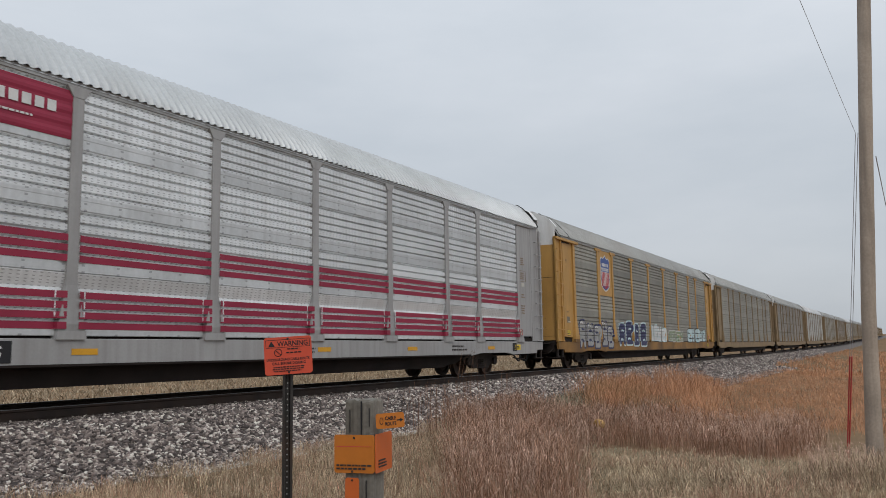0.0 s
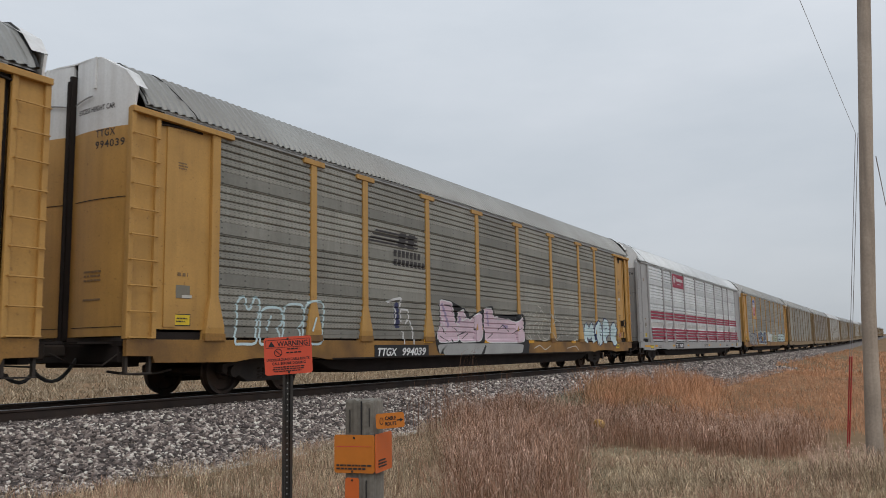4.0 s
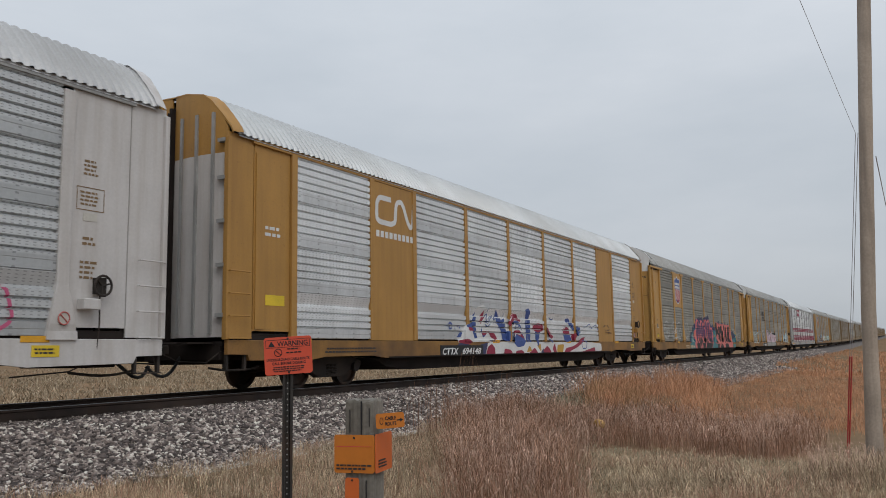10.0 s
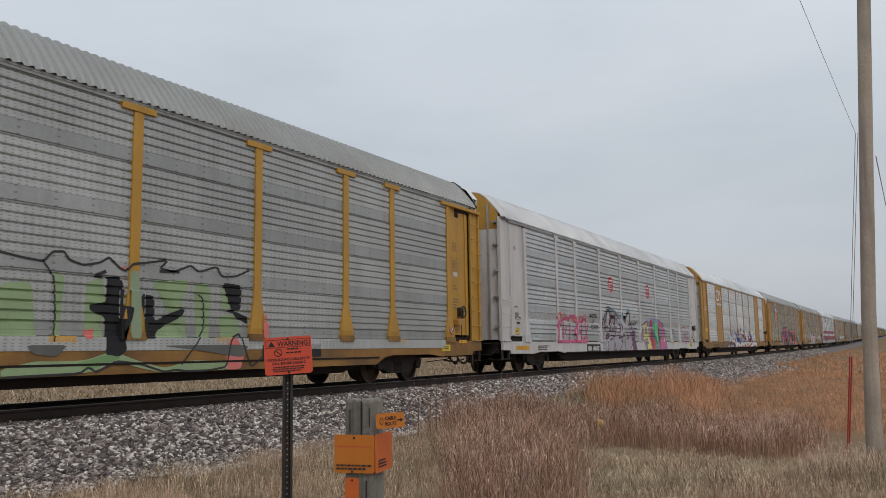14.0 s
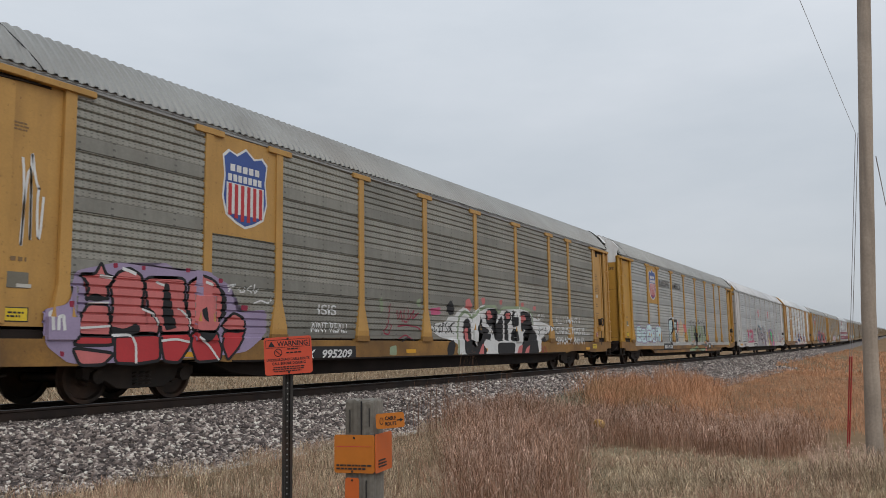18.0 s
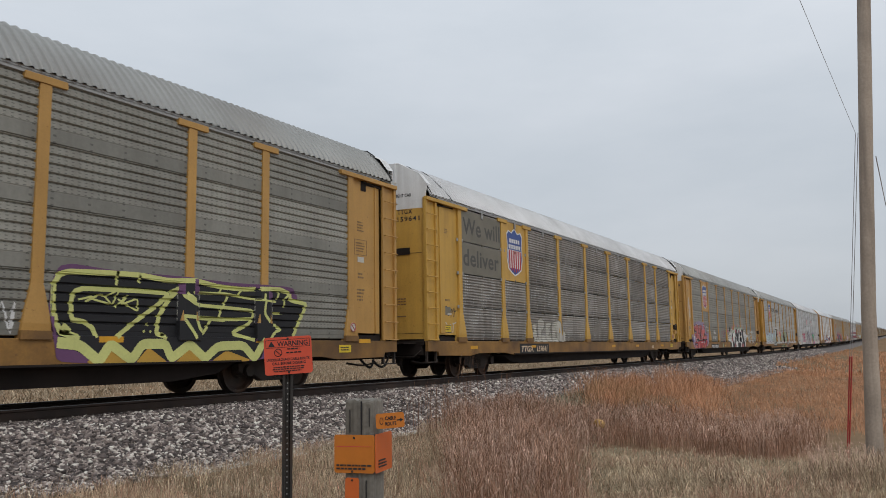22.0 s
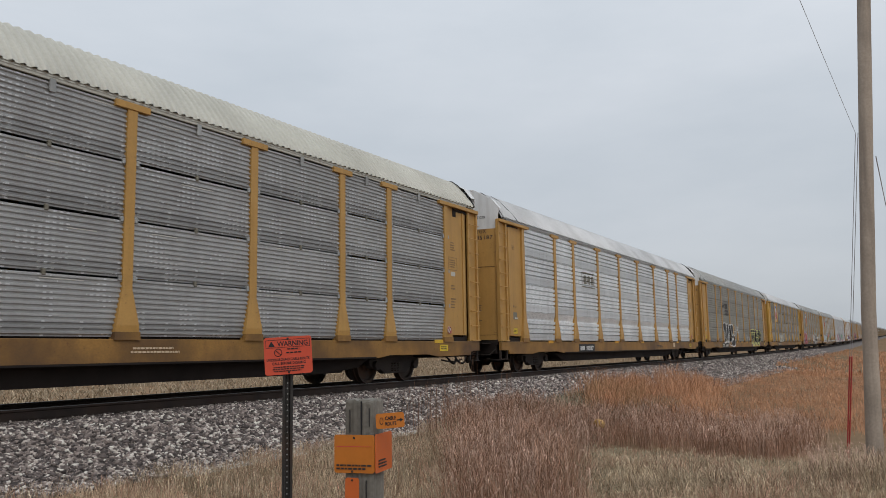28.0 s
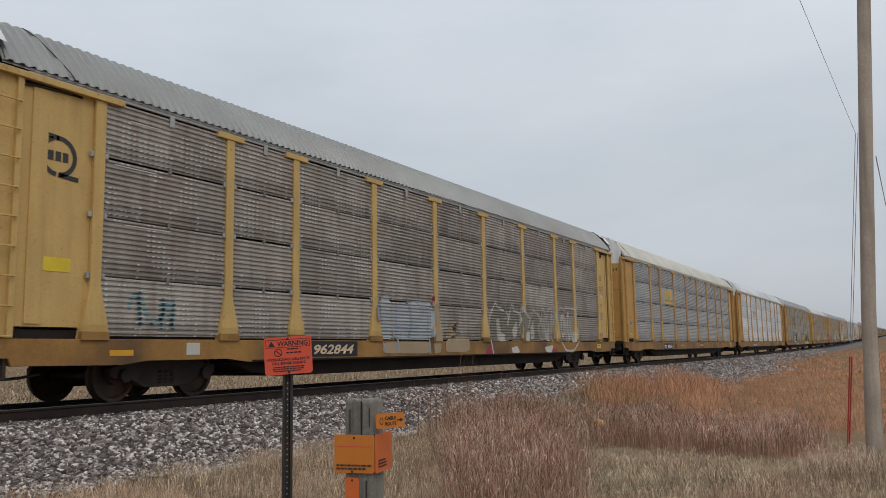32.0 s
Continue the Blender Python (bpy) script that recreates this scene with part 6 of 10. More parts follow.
def stroke(car, style, mat, lift, thick, *pts):
    """One line of spray."""
    paint_on(car, style, ribbon(curved(list(pts), False), thick), M[mat], 0, 0, lift)


def piece(car, style, inside, line, lift, thick, *pts):
    """A letter form, filled and outlined."""
    fill(car, style, inside, lift, *pts)
    ring = curved(list(pts), True)
    paint_on(car, style, ribbon(ring + ring[:2], thick), M[line], 0, 0, lift + 0.002)


ZMID = 2.86
# car 1: grey and white, maroon stripes
c = add(1, autorack("grey-framed autorack with white louvred panels and maroon stripes", "rack_grey", "panel_bright", "louvred", "roof_bright", post="gusset", door="door_grey"))
door_marks(c, "706876")
low, second = stack("louvred")[0][0] + 0.095, stack("louvred")[1][0] + 0.15
for a, b in BAYS:
    for z in [low + 0.148 * i for i in range(4)] + [second + 0.148 * i for i in range(3)]:
        paint_on(c, "louvred", shape([(a + 0.1, z + 0.004), (b - 0.1, z + 0.004), (b - 0.1, z + 0.105), (a + 0.1, z + 0.105)]), M["maroon"], 0, 0, 0.003, "stripe")
bm = bmesh.new()
prism(bm, [(-FACE + 0.01, 3.90)] + [(-FACE - (0.019 if i % 4 in (0, 3) else 0.029), 3.90 + 0.73 * i / 16) for i in range(17)] + [(-FACE + 0.01, 4.63)], -6.93, -4.33, "x")
part("herald_panel", bm, M["maroon"], c, "maroon ribbed panel with a white emblem")
for k in range(4):
    bm = ribbon([(-6.52 + 0.26 * math.cos(t) * (1 - 0.14 * k), 4.24 + 0.26 * math.sin(t) - 0.09 * k) for t in np.linspace(0.4, 2.6, 10)], 0.05)
    for v in bm.verts:
        v.co.y = -FACE - 0.033
    part("emblem", bm, M["white"], c)
for i in range(8):
    rect(c, "name_bar", M["white"], -6.13 + i * 0.196, -5.99 + i * 0.196, 4.25, 4.41 if i else 4.48, FACE + 0.030)
bars(c, "small_name_bar", M["white"], -5.81, -4.95, 4.08, 4.14, 1, FACE + 0.030, 4)
number(c, "TTGX", "706876", -6.85, 0.72, 0.235, "black")
rect(c, "reflector", M["reflector"], -12.85, -11.92, 0.76, 0.85)
reflectors(c, (-10.82, -7.31, -4.0, 1.7, 5.2, 9.6), z=0.76)
bars(c, "stencilled_note", M["stencil"], 0.2, 1.4, 0.72, 0.86, 2, HALF + 0.004, 31)
bars(c, "stencilled_note", M["stencil"], 7.2, 8.1, 0.72, 0.9, 2, HALF + 0.004, 32)
rect(c, "data_plate", M["black"], 11.1, 11.4, 0.7, 0.95)
end_notes(c)
rect(c, "yellow_plate", M["black"], -11.89, -11.34, 0.68, 0.845)
rect(c, "yellow_plate", M["label_yellow"], -11.86, -11.37, 0.70, 0.825, HALF + 0.009)
bars(c, "stencilled_note", M["stencil"], -10.43, -9.74, 0.71, 0.83, 2, HALF + 0.004, 33)

# car 2: dull panels, pale tags
c = add(2, autorack("yellow-framed autorack with dull grey panels and pale tags along its sides", "yellow", "panel_dull", "slotted", "roof_dull"))
door_marks(c, "994039")
st = "slotted"
for mat, thick, lift in (("navy", 0.46, 0.005), ("ice", 0.36, 0.008)):
    stroke(c, st, mat, lift, thick, (7.55, 0.98), (7.70, 1.55), (8.02, 1.22), (8.36, 1.58), (8.50, 0.98))
    stroke(c, st, mat, lift, thick, (9.10, 1.02), (8.84, 1.22), (8.90, 1.56), (9.22, 1.64), (9.42, 1.40), (9.34, 1.10), (9.06, 1.02))
    stroke(c, st, mat, lift, thick, (9.86, 0.94), (9.86, 1.40), (9.90, 1.74), (10.24, 1.70), (10.36, 1.46), (10.02, 1.34))
    stroke(c, st, mat, lift, thick, (11.36, 1.10), (11.02, 1.02), (10.82, 1.22), (10.88, 1.50), (11.14, 1.62), (11.34, 1.46), (11.0, 1.34))
stroke(c, st, "navy", 0.010, 0.06, (9.08, 1.24), (9.14, 1.42))
stroke(c, st, "navy", 0.010, 0.05, (10.02, 1.52), (10.16, 1.54))
fill(c, st, "black", 0.002, (-3.67, 1.96), (-3.60, 2.10), (-2.97, 2.07), (-2.81, 1.56), (-2.71, 1.52), (-2.66, 1.80), (-2.25, 1.90), (-2.14, 1.78), (-1.94, 1.79), (-2.01, 1.64), (-1.31, 1.87), (-1.09, 1.75), (-1.02, 1.97), (-0.44, 2.04), (-0.27, 1.69), (-0.14, 1.78), (0.23, 1.76), (0.64, 1.72), (0.92, 1.68), (1.69, 1.89), (1.96, 1.69), (1.85, 1.15), (2.14, 0.93), (2.06, 0.61), (-0.61, 0.61), (-3.81, 0.65), (-3.96, 1.00), (-3.78, 1.26), (-3.63, 1.48))
piece(c, st, "pale_pink", "white", 0.0045, 0.03, (-3.63, 2.07), (-2.97, 2.02), (-2.90, 1.79), (-2.78, 1.47), (-2.58, 1.43), (-2.63, 0.99), (-3.77, 0.95), (-3.79, 1.21), (-3.60, 1.43), (-3.38, 1.27), (-3.31, 1.22), (-3.47, 1.49), (-3.62, 1.72))
piece(c, st, "pale_pink", "white", 0.0045, 0.03, (-2.64, 1.77), (-2.29, 1.86), (-2.28, 1.68), (-2.46, 1.53), (-2.05, 1.64), (-1.99, 1.54), (-1.46, 1.80), (-1.24, 1.73), (-1.20, 1.42), (-1.40, 0.99), (-2.57, 0.96), (-2.73, 1.28))
piece(c, st, "pale_pink", "white", 0.0045, 0.03, (-1.02, 1.95), (-0.50, 1.95), (-0.39, 1.65), (-0.17, 1.74), (-0.12, 1.62), (0.64, 1.67), (0.95, 1.61), (1.20, 1.58), (1.69, 1.80), (1.79, 1.51), (1.65, 1.03), (1.49, 0.96), (-1.00, 0.95), (-1.08, 1.42))
stroke(c, st, "stencil", 0.0075, 0.025, (-3.37, 1.94), (-3.00, 1.92), (-2.96, 1.74))
stroke(c, st, "stencil", 0.0075, 0.025, (-3.57, 1.35), (-3.34, 1.18))
stroke(c, st, "stencil", 0.0075, 0.025, (-3.67, 1.13), (-3.28, 0.98))
stroke(c, st, "stencil", 0.0075, 0.025, (-2.72, 1.14), (-2.19, 1.25))
stroke(c, st, "stencil", 0.0075, 0.025, (-2.45, 1.05), (-2.06, 1.22))
stroke(c, st, "stencil", 0.0075, 0.025, (-0.14, 1.32), (0.20, 1.49), (0.64, 1.28))
stroke(c, st, "stencil", 0.0075, 0.025, (0.92, 1.23), (1.49, 1.42))
stroke(c, st, "stencil", 0.0075, 0.025, (-2.94, 1.37), (-2.72, 1.26))
stroke(c, st, "stencil", 0.0075, 0.025, (-0.85, 1.07), (-0.46, 1.23))
stroke(c, st, "stencil", 0.0075, 0.025, (1.49, 1.68), (1.69, 1.50), (1.53, 1.32))
stroke(c, st, "stencil", 0.0075, 0.025, (-1.38, 1.62), (-1.23, 1.42), (-1.30, 1.11))
stroke(c, st, "lilac", 0.0065, 0.1, (-3.54, 1.97), (-3.36, 1.72), (-3.18, 1.36))
stroke(c, st, "lilac", 0.0065, 0.1, (-2.53, 1.67), (-2.58, 1.47))
stroke(c, st, "lilac", 0.0065, 0.1, (-0.86, 1.85), (-0.78, 1.43))
stroke(c, st, "lilac", 0.0065, 0.1, (0.20, 1.46), (0.55, 1.42))
fill(c, st, "black", 0.008, (-3.11, 1.00), (-3.05, 1.07), (-2.98, 0.95))
fill(c, st, "black", 0.008, (-1.73, 1.36), (-1.62, 1.35), (-1.64, 1.29), (-1.74, 1.30))
fill(c, st, "stone_grey", 0.0042, (-3.86, 0.93), (1.69, 0.93), (1.53, 0.61), (-3.47, 0.61), (-3.60, 0.79), (-3.73, 0.63))
fill(c, st, "black", 0.0055, (1.65, 1.03), (1.93, 1.03), (2.10, 0.61), (1.69, 0.61))
fill(c, st, "black", 0.0055, (-1.36, 0.61), (-1.07, 0.89), (-1.00, 0.86), (-1.18, 0.61))
stroke(c, st, "bone", 0.006, 0.03, (2.64, 1.16), (2.53, 1.40), (2.75, 1.60), (3.25, 1.68), (2.93, 1.41), (2.97, 1.16), (3.25, 1.01), (3.67, 1.04))
stroke(c, st, "bone", 0.006, 0.03, (3.20, 1.42), (3.49, 1.73), (3.93, 1.70), (4.05, 1.37), (3.80, 1.06), (3.39, 1.10), (3.20, 1.42))
stroke(c, st, "bone", 0.006, 0.03, (4.13, 1.58), (4.49, 1.76), (5.03, 1.67), (4.91, 1.18), (4.43, 1.01), (4.07, 1.31))
stroke(c, st, "bone", 0.006, 0.03, (5.09, 1.02), (5.19, 1.61), (5.53, 1.86), (6.06, 1.75), (6.10, 1.34), (5.66, 1.19), (5.24, 1.47))
stroke(c, st, "bone", 0.006, 0.03, (6.30, 1.64), (6.73, 1.71), (6.66, 1.43), (6.26, 1.46))
stroke(c, st, "bone", 0.006, 0.03, (6.34, 1.27), (6.72, 1.35), (6.58, 1.05))
stroke(c, st, "bone", 0.006, 0.03, (1.93, 1.51), (2.31, 1.58), (2.14, 1.27), (2.42, 1.03), (2.00, 1.15))
stroke(c, st, "bone", 0.006, 0.03, (1.93, 1.82), (2.10, 1.95), (2.27, 1.77), (2.44, 1.96), (2.64, 1.78), (2.87, 1.98), (3.02, 1.80), (3.26, 2.04), (3.69, 1.85))
stroke(c, st, "bone", 0.006, 0.03, (4.06, 2.07), (4.23, 1.74), (4.45, 2.13), (4.54, 1.75))
stroke(c, st, "bone", 0.006, 0.03, (2.98, 2.16), (3.26, 2.10))
stroke(c, st, "bone", 0.006, 0.03, (2.71, 1.79), (3.68, 1.76))
stroke(c, st, "bone", 0.006, 0.03, (6.24, 1.02), (6.71, 1.08))
stroke(c, st, "bone", 0.006, 0.03, (2.86, 1.35), (3.16, 1.23))
stroke(c, st, "bone", 0.006, 0.03, (2.52, 0.78), (2.97, 0.88), (3.43, 0.71), (3.92, 0.85))
stroke(c, st, "bone", 0.006, 0.03, (5.50, 0.76), (6.39, 0.85), (6.69, 0.67))
fill(c, st, "navy", 0.003, (-5.86, 1.86), (-5.66, 1.93), (-5.60, 1.30), (-5.83, 1.29))
stroke(c, st, "white", 0.006, 0.06, (-6.16, 1.89), (-5.87, 1.96), (-5.51, 2.02), (-5.63, 1.78))
stroke(c, st, "white", 0.006, 0.05, (-5.57, 1.74), (-5.56, 1.44))
stroke(c, st, "white", 0.006, 0.05, (-5.55, 1.74), (-5.23, 1.74), (-5.19, 1.54), (-5.37, 1.40))
stroke(c, st, "white", 0.006, 0.05, (-5.19, 1.51), (-5.01, 1.26), (-5.02, 0.91))
stroke(c, st, "white", 0.006, 0.05, (-5.47, 1.23), (-5.45, 0.91))
stroke(c, st, "white", 0.006, 0.05, (-5.86, 1.81), (-5.77, 1.63), (-5.84, 1.39))
outline_letters(c, st, -11.2, 0.9, 2.6, 0.9, 4, "ice", 11, 0.05)
number(c, "TTGX", "994039", -6.62, 0.65, 0.25, "black", "white", -5.56, -4.45)
herald(c, -5.85, 2.78, 1.5, 2)
reflectors(c, (-9.5, -4.3, -0.9, 2.3, 6.2, 8.9, 11.0))
end_notes(c)
brake_gear(c, 1, M["yellow"])

# car 3: shield panel, skulls, large pink tag
c = add(3, autorack("yellow-framed autorack with grey panels and a large pink and purple tag", "yellow", "panel_dull", "slotted", "roof_dull", solid={1: ZMID}))
door_marks(c, "996646")
for x in (-11.2, -9.65, -8.55, -6.75):
    skull(c, st, x, 1.08, 1.05, 0.95)
fill(c, st, "navy", 0.002, (-5.65, 0.95), (-5.65, 1.11), (-5.39, 1.45), (-5.25, 1.58), (-5.05, 1.56), (-4.87, 1.59), (-4.86, 1.85), (-4.70, 1.89), (-4.49, 1.79), (-4.42, 2.02), (-4.22, 2.09), (-4.08, 2.00), (-4.05, 2.23), (-3.82, 2.32), (-3.60, 2.29), (-3.33, 2.39), (-3.20, 2.46), (-3.04, 2.30), (-2.97, 2.47), (-2.81, 2.58), (-2.67, 2.38), (-2.39, 2.47), (-1.95, 2.46), (-1.79, 2.16), (-1.64, 2.38), (-1.40, 2.53), (-1.16, 2.47), (-0.83, 2.56), (-0.57, 2.41), (-0.39, 2.66), (-0.21, 2.62), (0.07, 2.29), (0.35, 2.14), (0.65, 1.97), (1.01, 2.14), (1.34, 1.89), (1.58, 2.12), (1.80, 1.95), (1.79, 1.53), (1.68, 0.97))
fill(c, st, "teal", 0.0032, (-5.65, 0.63), (-5.66, 0.93), (-5.17, 0.94), (-5.21, 1.36), (-5.10, 1.45), (-4.74, 1.58), (-4.54, 1.74), (-4.24, 1.79), (-4.14, 1.36), (-4.21, 0.95), (-4.33, 0.61))
fill(c, st, "teal", 0.0032, (0.95, 1.75), (1.36, 1.70), (1.69, 1.80), (1.82, 1.53), (1.68, 1.34), (1.81, 1.16), (1.62, 0.93), (2.17, 0.88), (2.26, 0.61), (0.42, 0.61), (0.81, 0.88), (1.09, 1.21))
piece(c, st, "salmon", "rose", 0.0045, 0.02, (-4.43, 0.95), (-4.55, 1.35), (-4.53, 1.57), (-4.37, 1.72), (-4.13, 1.76), (-4.08, 1.84), (-3.90, 1.86), (-3.93, 2.10), (-3.85, 2.23), (-3.64, 2.31), (-3.33, 2.31), (-3.14, 2.20), (-3.06, 2.07), (-2.71, 2.07), (-2.65, 2.22), (-2.45, 2.31), (-2.16, 2.27), (-1.97, 2.13), (-1.71, 2.08), (-1.67, 2.22), (-1.48, 2.34), (-1.16, 2.39), (-0.91, 2.31), (-0.72, 2.20), (-0.62, 2.31), (-0.35, 2.39), (-0.08, 2.32), (0.09, 2.12), (0.13, 1.92), (0.75, 1.88), (0.87, 1.69), (1.09, 1.49), (1.07, 1.21), (0.85, 0.97), (0.65, 0.73), (0.42, 0.61), (-4.31, 0.61), (-4.38, 0.78))
piece(c, st, "purple", "purple", 0.0068, 0.03, (-4.24, 1.64), (-4.10, 1.72), (-3.94, 1.69), (-3.90, 1.07), (-4.07, 1.18), (-4.22, 1.39))
piece(c, st, "purple", "purple", 0.0068, 0.03, (-3.90, 1.80), (-3.01, 1.79), (-3.04, 1.28), (-3.13, 0.95), (-3.22, 0.95), (-3.36, 1.67), (-3.48, 0.95), (-3.77, 0.95), (-3.83, 1.18), (-3.88, 1.20))
piece(c, st, "purple", "purple", 0.0068, 0.03, (-3.63, 1.93), (-3.57, 2.09), (-3.42, 2.19), (-3.26, 2.18), (-3.13, 2.06), (-3.08, 1.97), (-2.61, 2.00), (-2.56, 1.39), (-2.96, 1.24), (-3.03, 1.84), (-3.62, 1.84))
piece(c, st, "purple", "purple", 0.0068, 0.03, (-2.48, 1.81), (-2.46, 2.01), (-2.35, 2.17), (-2.18, 2.16), (-2.03, 1.99), (-1.97, 1.42), (-2.02, 1.20), (-2.33, 1.24), (-2.47, 1.41))
piece(c, st, "purple", "purple", 0.0068, 0.03, (-1.92, 1.96), (-1.60, 1.98), (-1.54, 1.27), (-1.86, 1.26))
piece(c, st, "purple", "purple", 0.0068, 0.03, (-1.45, 2.08), (-1.32, 2.22), (-1.07, 2.24), (-0.82, 2.12), (-0.73, 1.68), (-0.78, 1.35), (-1.01, 1.21), (-1.43, 1.27))
piece(c, st, "purple", "purple", 0.0068, 0.03, (-0.61, 2.02), (-0.51, 2.19), (-0.30, 2.23), (-0.06, 2.11), (0.02, 1.48), (-0.07, 1.00), (-0.54, 1.22))
piece(c, st, "purple", "purple", 0.0068, 0.03, (0.09, 1.77), (0.69, 1.74), (0.73, 1.00), (0.38, 1.00), (0.13, 1.37))
fill(c, st, "black", 0.0085, (-3.83, 1.20), (-3.48, 1.21), (-3.53, 0.95), (-3.77, 0.95))
fill(c, st, "black", 0.0085, (-3.21, 1.24), (-2.88, 1.22), (-2.57, 1.31), (-2.33, 1.21), (-2.07, 1.19), (-2.14, 0.95), (-3.16, 0.95))
fill(c, st, "black", 0.0085, (-1.83, 1.24), (-1.56, 1.24), (-1.30, 1.18), (-1.46, 0.95), (-1.84, 0.95))
fill(c, st, "black", 0.0085, (-1.21, 1.19), (-0.78, 1.29), (-0.57, 1.20), (-0.64, 0.95), (-1.27, 0.95))
fill(c, st, "black", 0.0085, (0.00, 1.25), (0.38, 1.26), (0.65, 0.96), (-0.20, 0.95))
fill(c, st, "black", 0.0062, (-4.14, 0.94), (0.69, 0.94), (0.42, 0.61), (-3.90, 0.61), (-4.00, 0.71))
fill(c, st, "salmon", 0.0078, (-2.95, 0.95), (-2.87, 0.95), (-2.76, 0.61), (-3.05, 0.61))
fill(c, st, "salmon", 0.0078, (-2.45, 0.95), (-2.29, 0.95), (-2.31, 0.61), (-2.65, 0.61))
fill(c, st, "salmon", 0.0078, (-1.38, 0.95), (-1.20, 0.95), (-1.45, 0.61), (-1.68, 0.61))
fill(c, st, "salmon", 0.0078, (-3.95, 0.95), (-4.14, 0.95), (-4.05, 0.61), (-3.86, 0.61))
fill(c, st, "salmon", 0.0092, (-3.36, 1.65), (-3.19, 0.99), (-3.46, 0.99))
fill(c, st, "salmon", 0.0092, (-2.91, 1.46), (-2.67, 1.47), (-2.88, 1.10), (-3.00, 0.95), (-2.99, 1.25))
fill(c, st, "salmon", 0.0092, (-2.33, 1.29), (-2.07, 1.32), (-2.18, 1.11), (-2.33, 1.17))
fill(c, st, "salmon", 0.0092, (-1.34, 1.29), (-0.98, 1.21), (-1.17, 1.02), (-1.27, 1.12))
fill(c, st, "salmon", 0.0092, (-2.53, 1.21), (-2.36, 1.11), (-2.27, 0.95))
stroke(c, st, "navy", 0.0098, 0.07, (-3.80, 1.77), (-3.08, 1.78))
stroke(c, st, "navy", 0.0098, 0.07, (-3.57, 2.03), (-3.40, 2.16), (-3.19, 2.10))
stroke(c, st, "navy", 0.0098, 0.07, (-2.43, 2.01), (-2.29, 2.14), (-2.09, 2.08))
stroke(c, st, "navy", 0.0098, 0.07, (-1.41, 2.08), (-1.25, 2.20), (-0.89, 2.16))
stroke(c, st, "navy", 0.0098, 0.07, (-0.58, 2.04), (-0.44, 2.18), (-0.12, 2.11))
stroke(c, st, "navy", 0.0098, 0.07, (-4.19, 1.64), (-4.06, 1.69))
stroke(c, st, "pink", 0.0098, 0.025, (-3.92, 1.84), (-3.93, 1.50), (-3.90, 1.09))
stroke(c, st, "pink", 0.0098, 0.025, (-2.54, 2.01), (-2.52, 1.41))
stroke(c, st, "pink", 0.0098, 0.025, (-1.97, 1.99), (-1.92, 1.27))
stroke(c, st, "pink", 0.0098, 0.025, (-1.52, 2.02), (-1.50, 1.33))
stroke(c, st, "pink", 0.0098, 0.025, (-0.68, 2.07), (-0.64, 1.46))
stroke(c, st, "white", 0.0075, 0.03, (-5.04, 1.43), (-5.06, 1.33), (-4.99, 1.25), (-4.93, 1.33), (-4.97, 1.44))
stroke(c, st, "white", 0.0075, 0.03, (-4.89, 1.42), (-4.86, 1.23))
stroke(c, st, "white", 0.0075, 0.03, (-4.81, 1.42), (-4.73, 1.38), (-4.80, 1.24), (-4.72, 1.22))
stroke(c, st, "white", 0.0075, 0.03, (-4.68, 1.41), (-4.66, 1.24), (-4.60, 1.34))
stroke(c, st, "white", 0.0075, 0.03, (-5.04, 1.16), (-5.06, 1.03), (-4.98, 1.00), (-4.92, 1.08), (-4.98, 1.16))
stroke(c, st, "white", 0.0075, 0.03, (-4.88, 1.17), (-4.84, 1.01), (-4.74, 1.15))
stroke(c, st, "white", 0.0075, 0.03, (-4.71, 1.03), (-4.61, 1.08), (-4.65, 1.00))
piece(c, st, "salmon", "pink", 0.0045, 0.02, (1.73, 2.25), (2.61, 2.24), (2.89, 2.09), (4.00, 2.15), (4.36, 2.17), (5.59, 2.16), (5.90, 2.13), (6.75, 2.14), (6.95, 1.92), (6.86, 1.52), (7.02, 1.14), (7.72, 0.98), (7.52, 0.61), (2.24, 0.61), (2.31, 0.88), (1.68, 0.93), (1.75, 1.16), (2.02, 1.35), (1.91, 1.47), (1.80, 1.78))
piece(c, st, "black", "stencil", 0.0068, 0.02, (1.87, 2.19), (2.32, 2.22), (2.39, 1.80), (2.77, 1.81), (2.84, 1.96), (3.09, 2.04), (3.29, 1.91), (3.23, 1.57), (3.08, 1.17), (2.88, 1.10), (2.84, 1.37), (2.60, 1.56), (2.18, 1.34), (1.95, 1.54), (1.82, 1.91))
piece(c, st, "black", "stencil", 0.0068, 0.02, (1.79, 1.13), (2.24, 1.16), (2.52, 0.96), (1.90, 0.95))
piece(c, st, "black", "stencil", 0.0068, 0.02, (3.39, 1.99), (3.65, 2.07), (4.00, 2.04), (4.10, 1.81), (4.09, 1.02), (3.71, 0.96), (3.72, 1.59), (3.49, 1.58), (3.38, 1.01), (3.12, 1.01), (3.21, 1.51))
piece(c, st, "black", "stencil", 0.0068, 0.02, (4.41, 2.10), (4.99, 2.06), (4.83, 1.69), (4.67, 1.02), (4.39, 1.02))
piece(c, st, "black", "stencil", 0.0068, 0.02, (5.13, 1.99), (5.59, 1.97), (5.42, 1.64), (5.74, 1.02), (5.40, 0.96), (5.20, 1.41), (4.95, 0.96), (4.72, 0.96), (5.03, 1.63))
piece(c, st, "black", "stencil", 0.0068, 0.02, (5.96, 2.03), (6.55, 2.06), (6.81, 1.83), (6.59, 1.52), (6.13, 1.36), (6.58, 1.21), (6.88, 1.03), (6.24, 0.96), (5.86, 1.02), (5.89, 1.65))
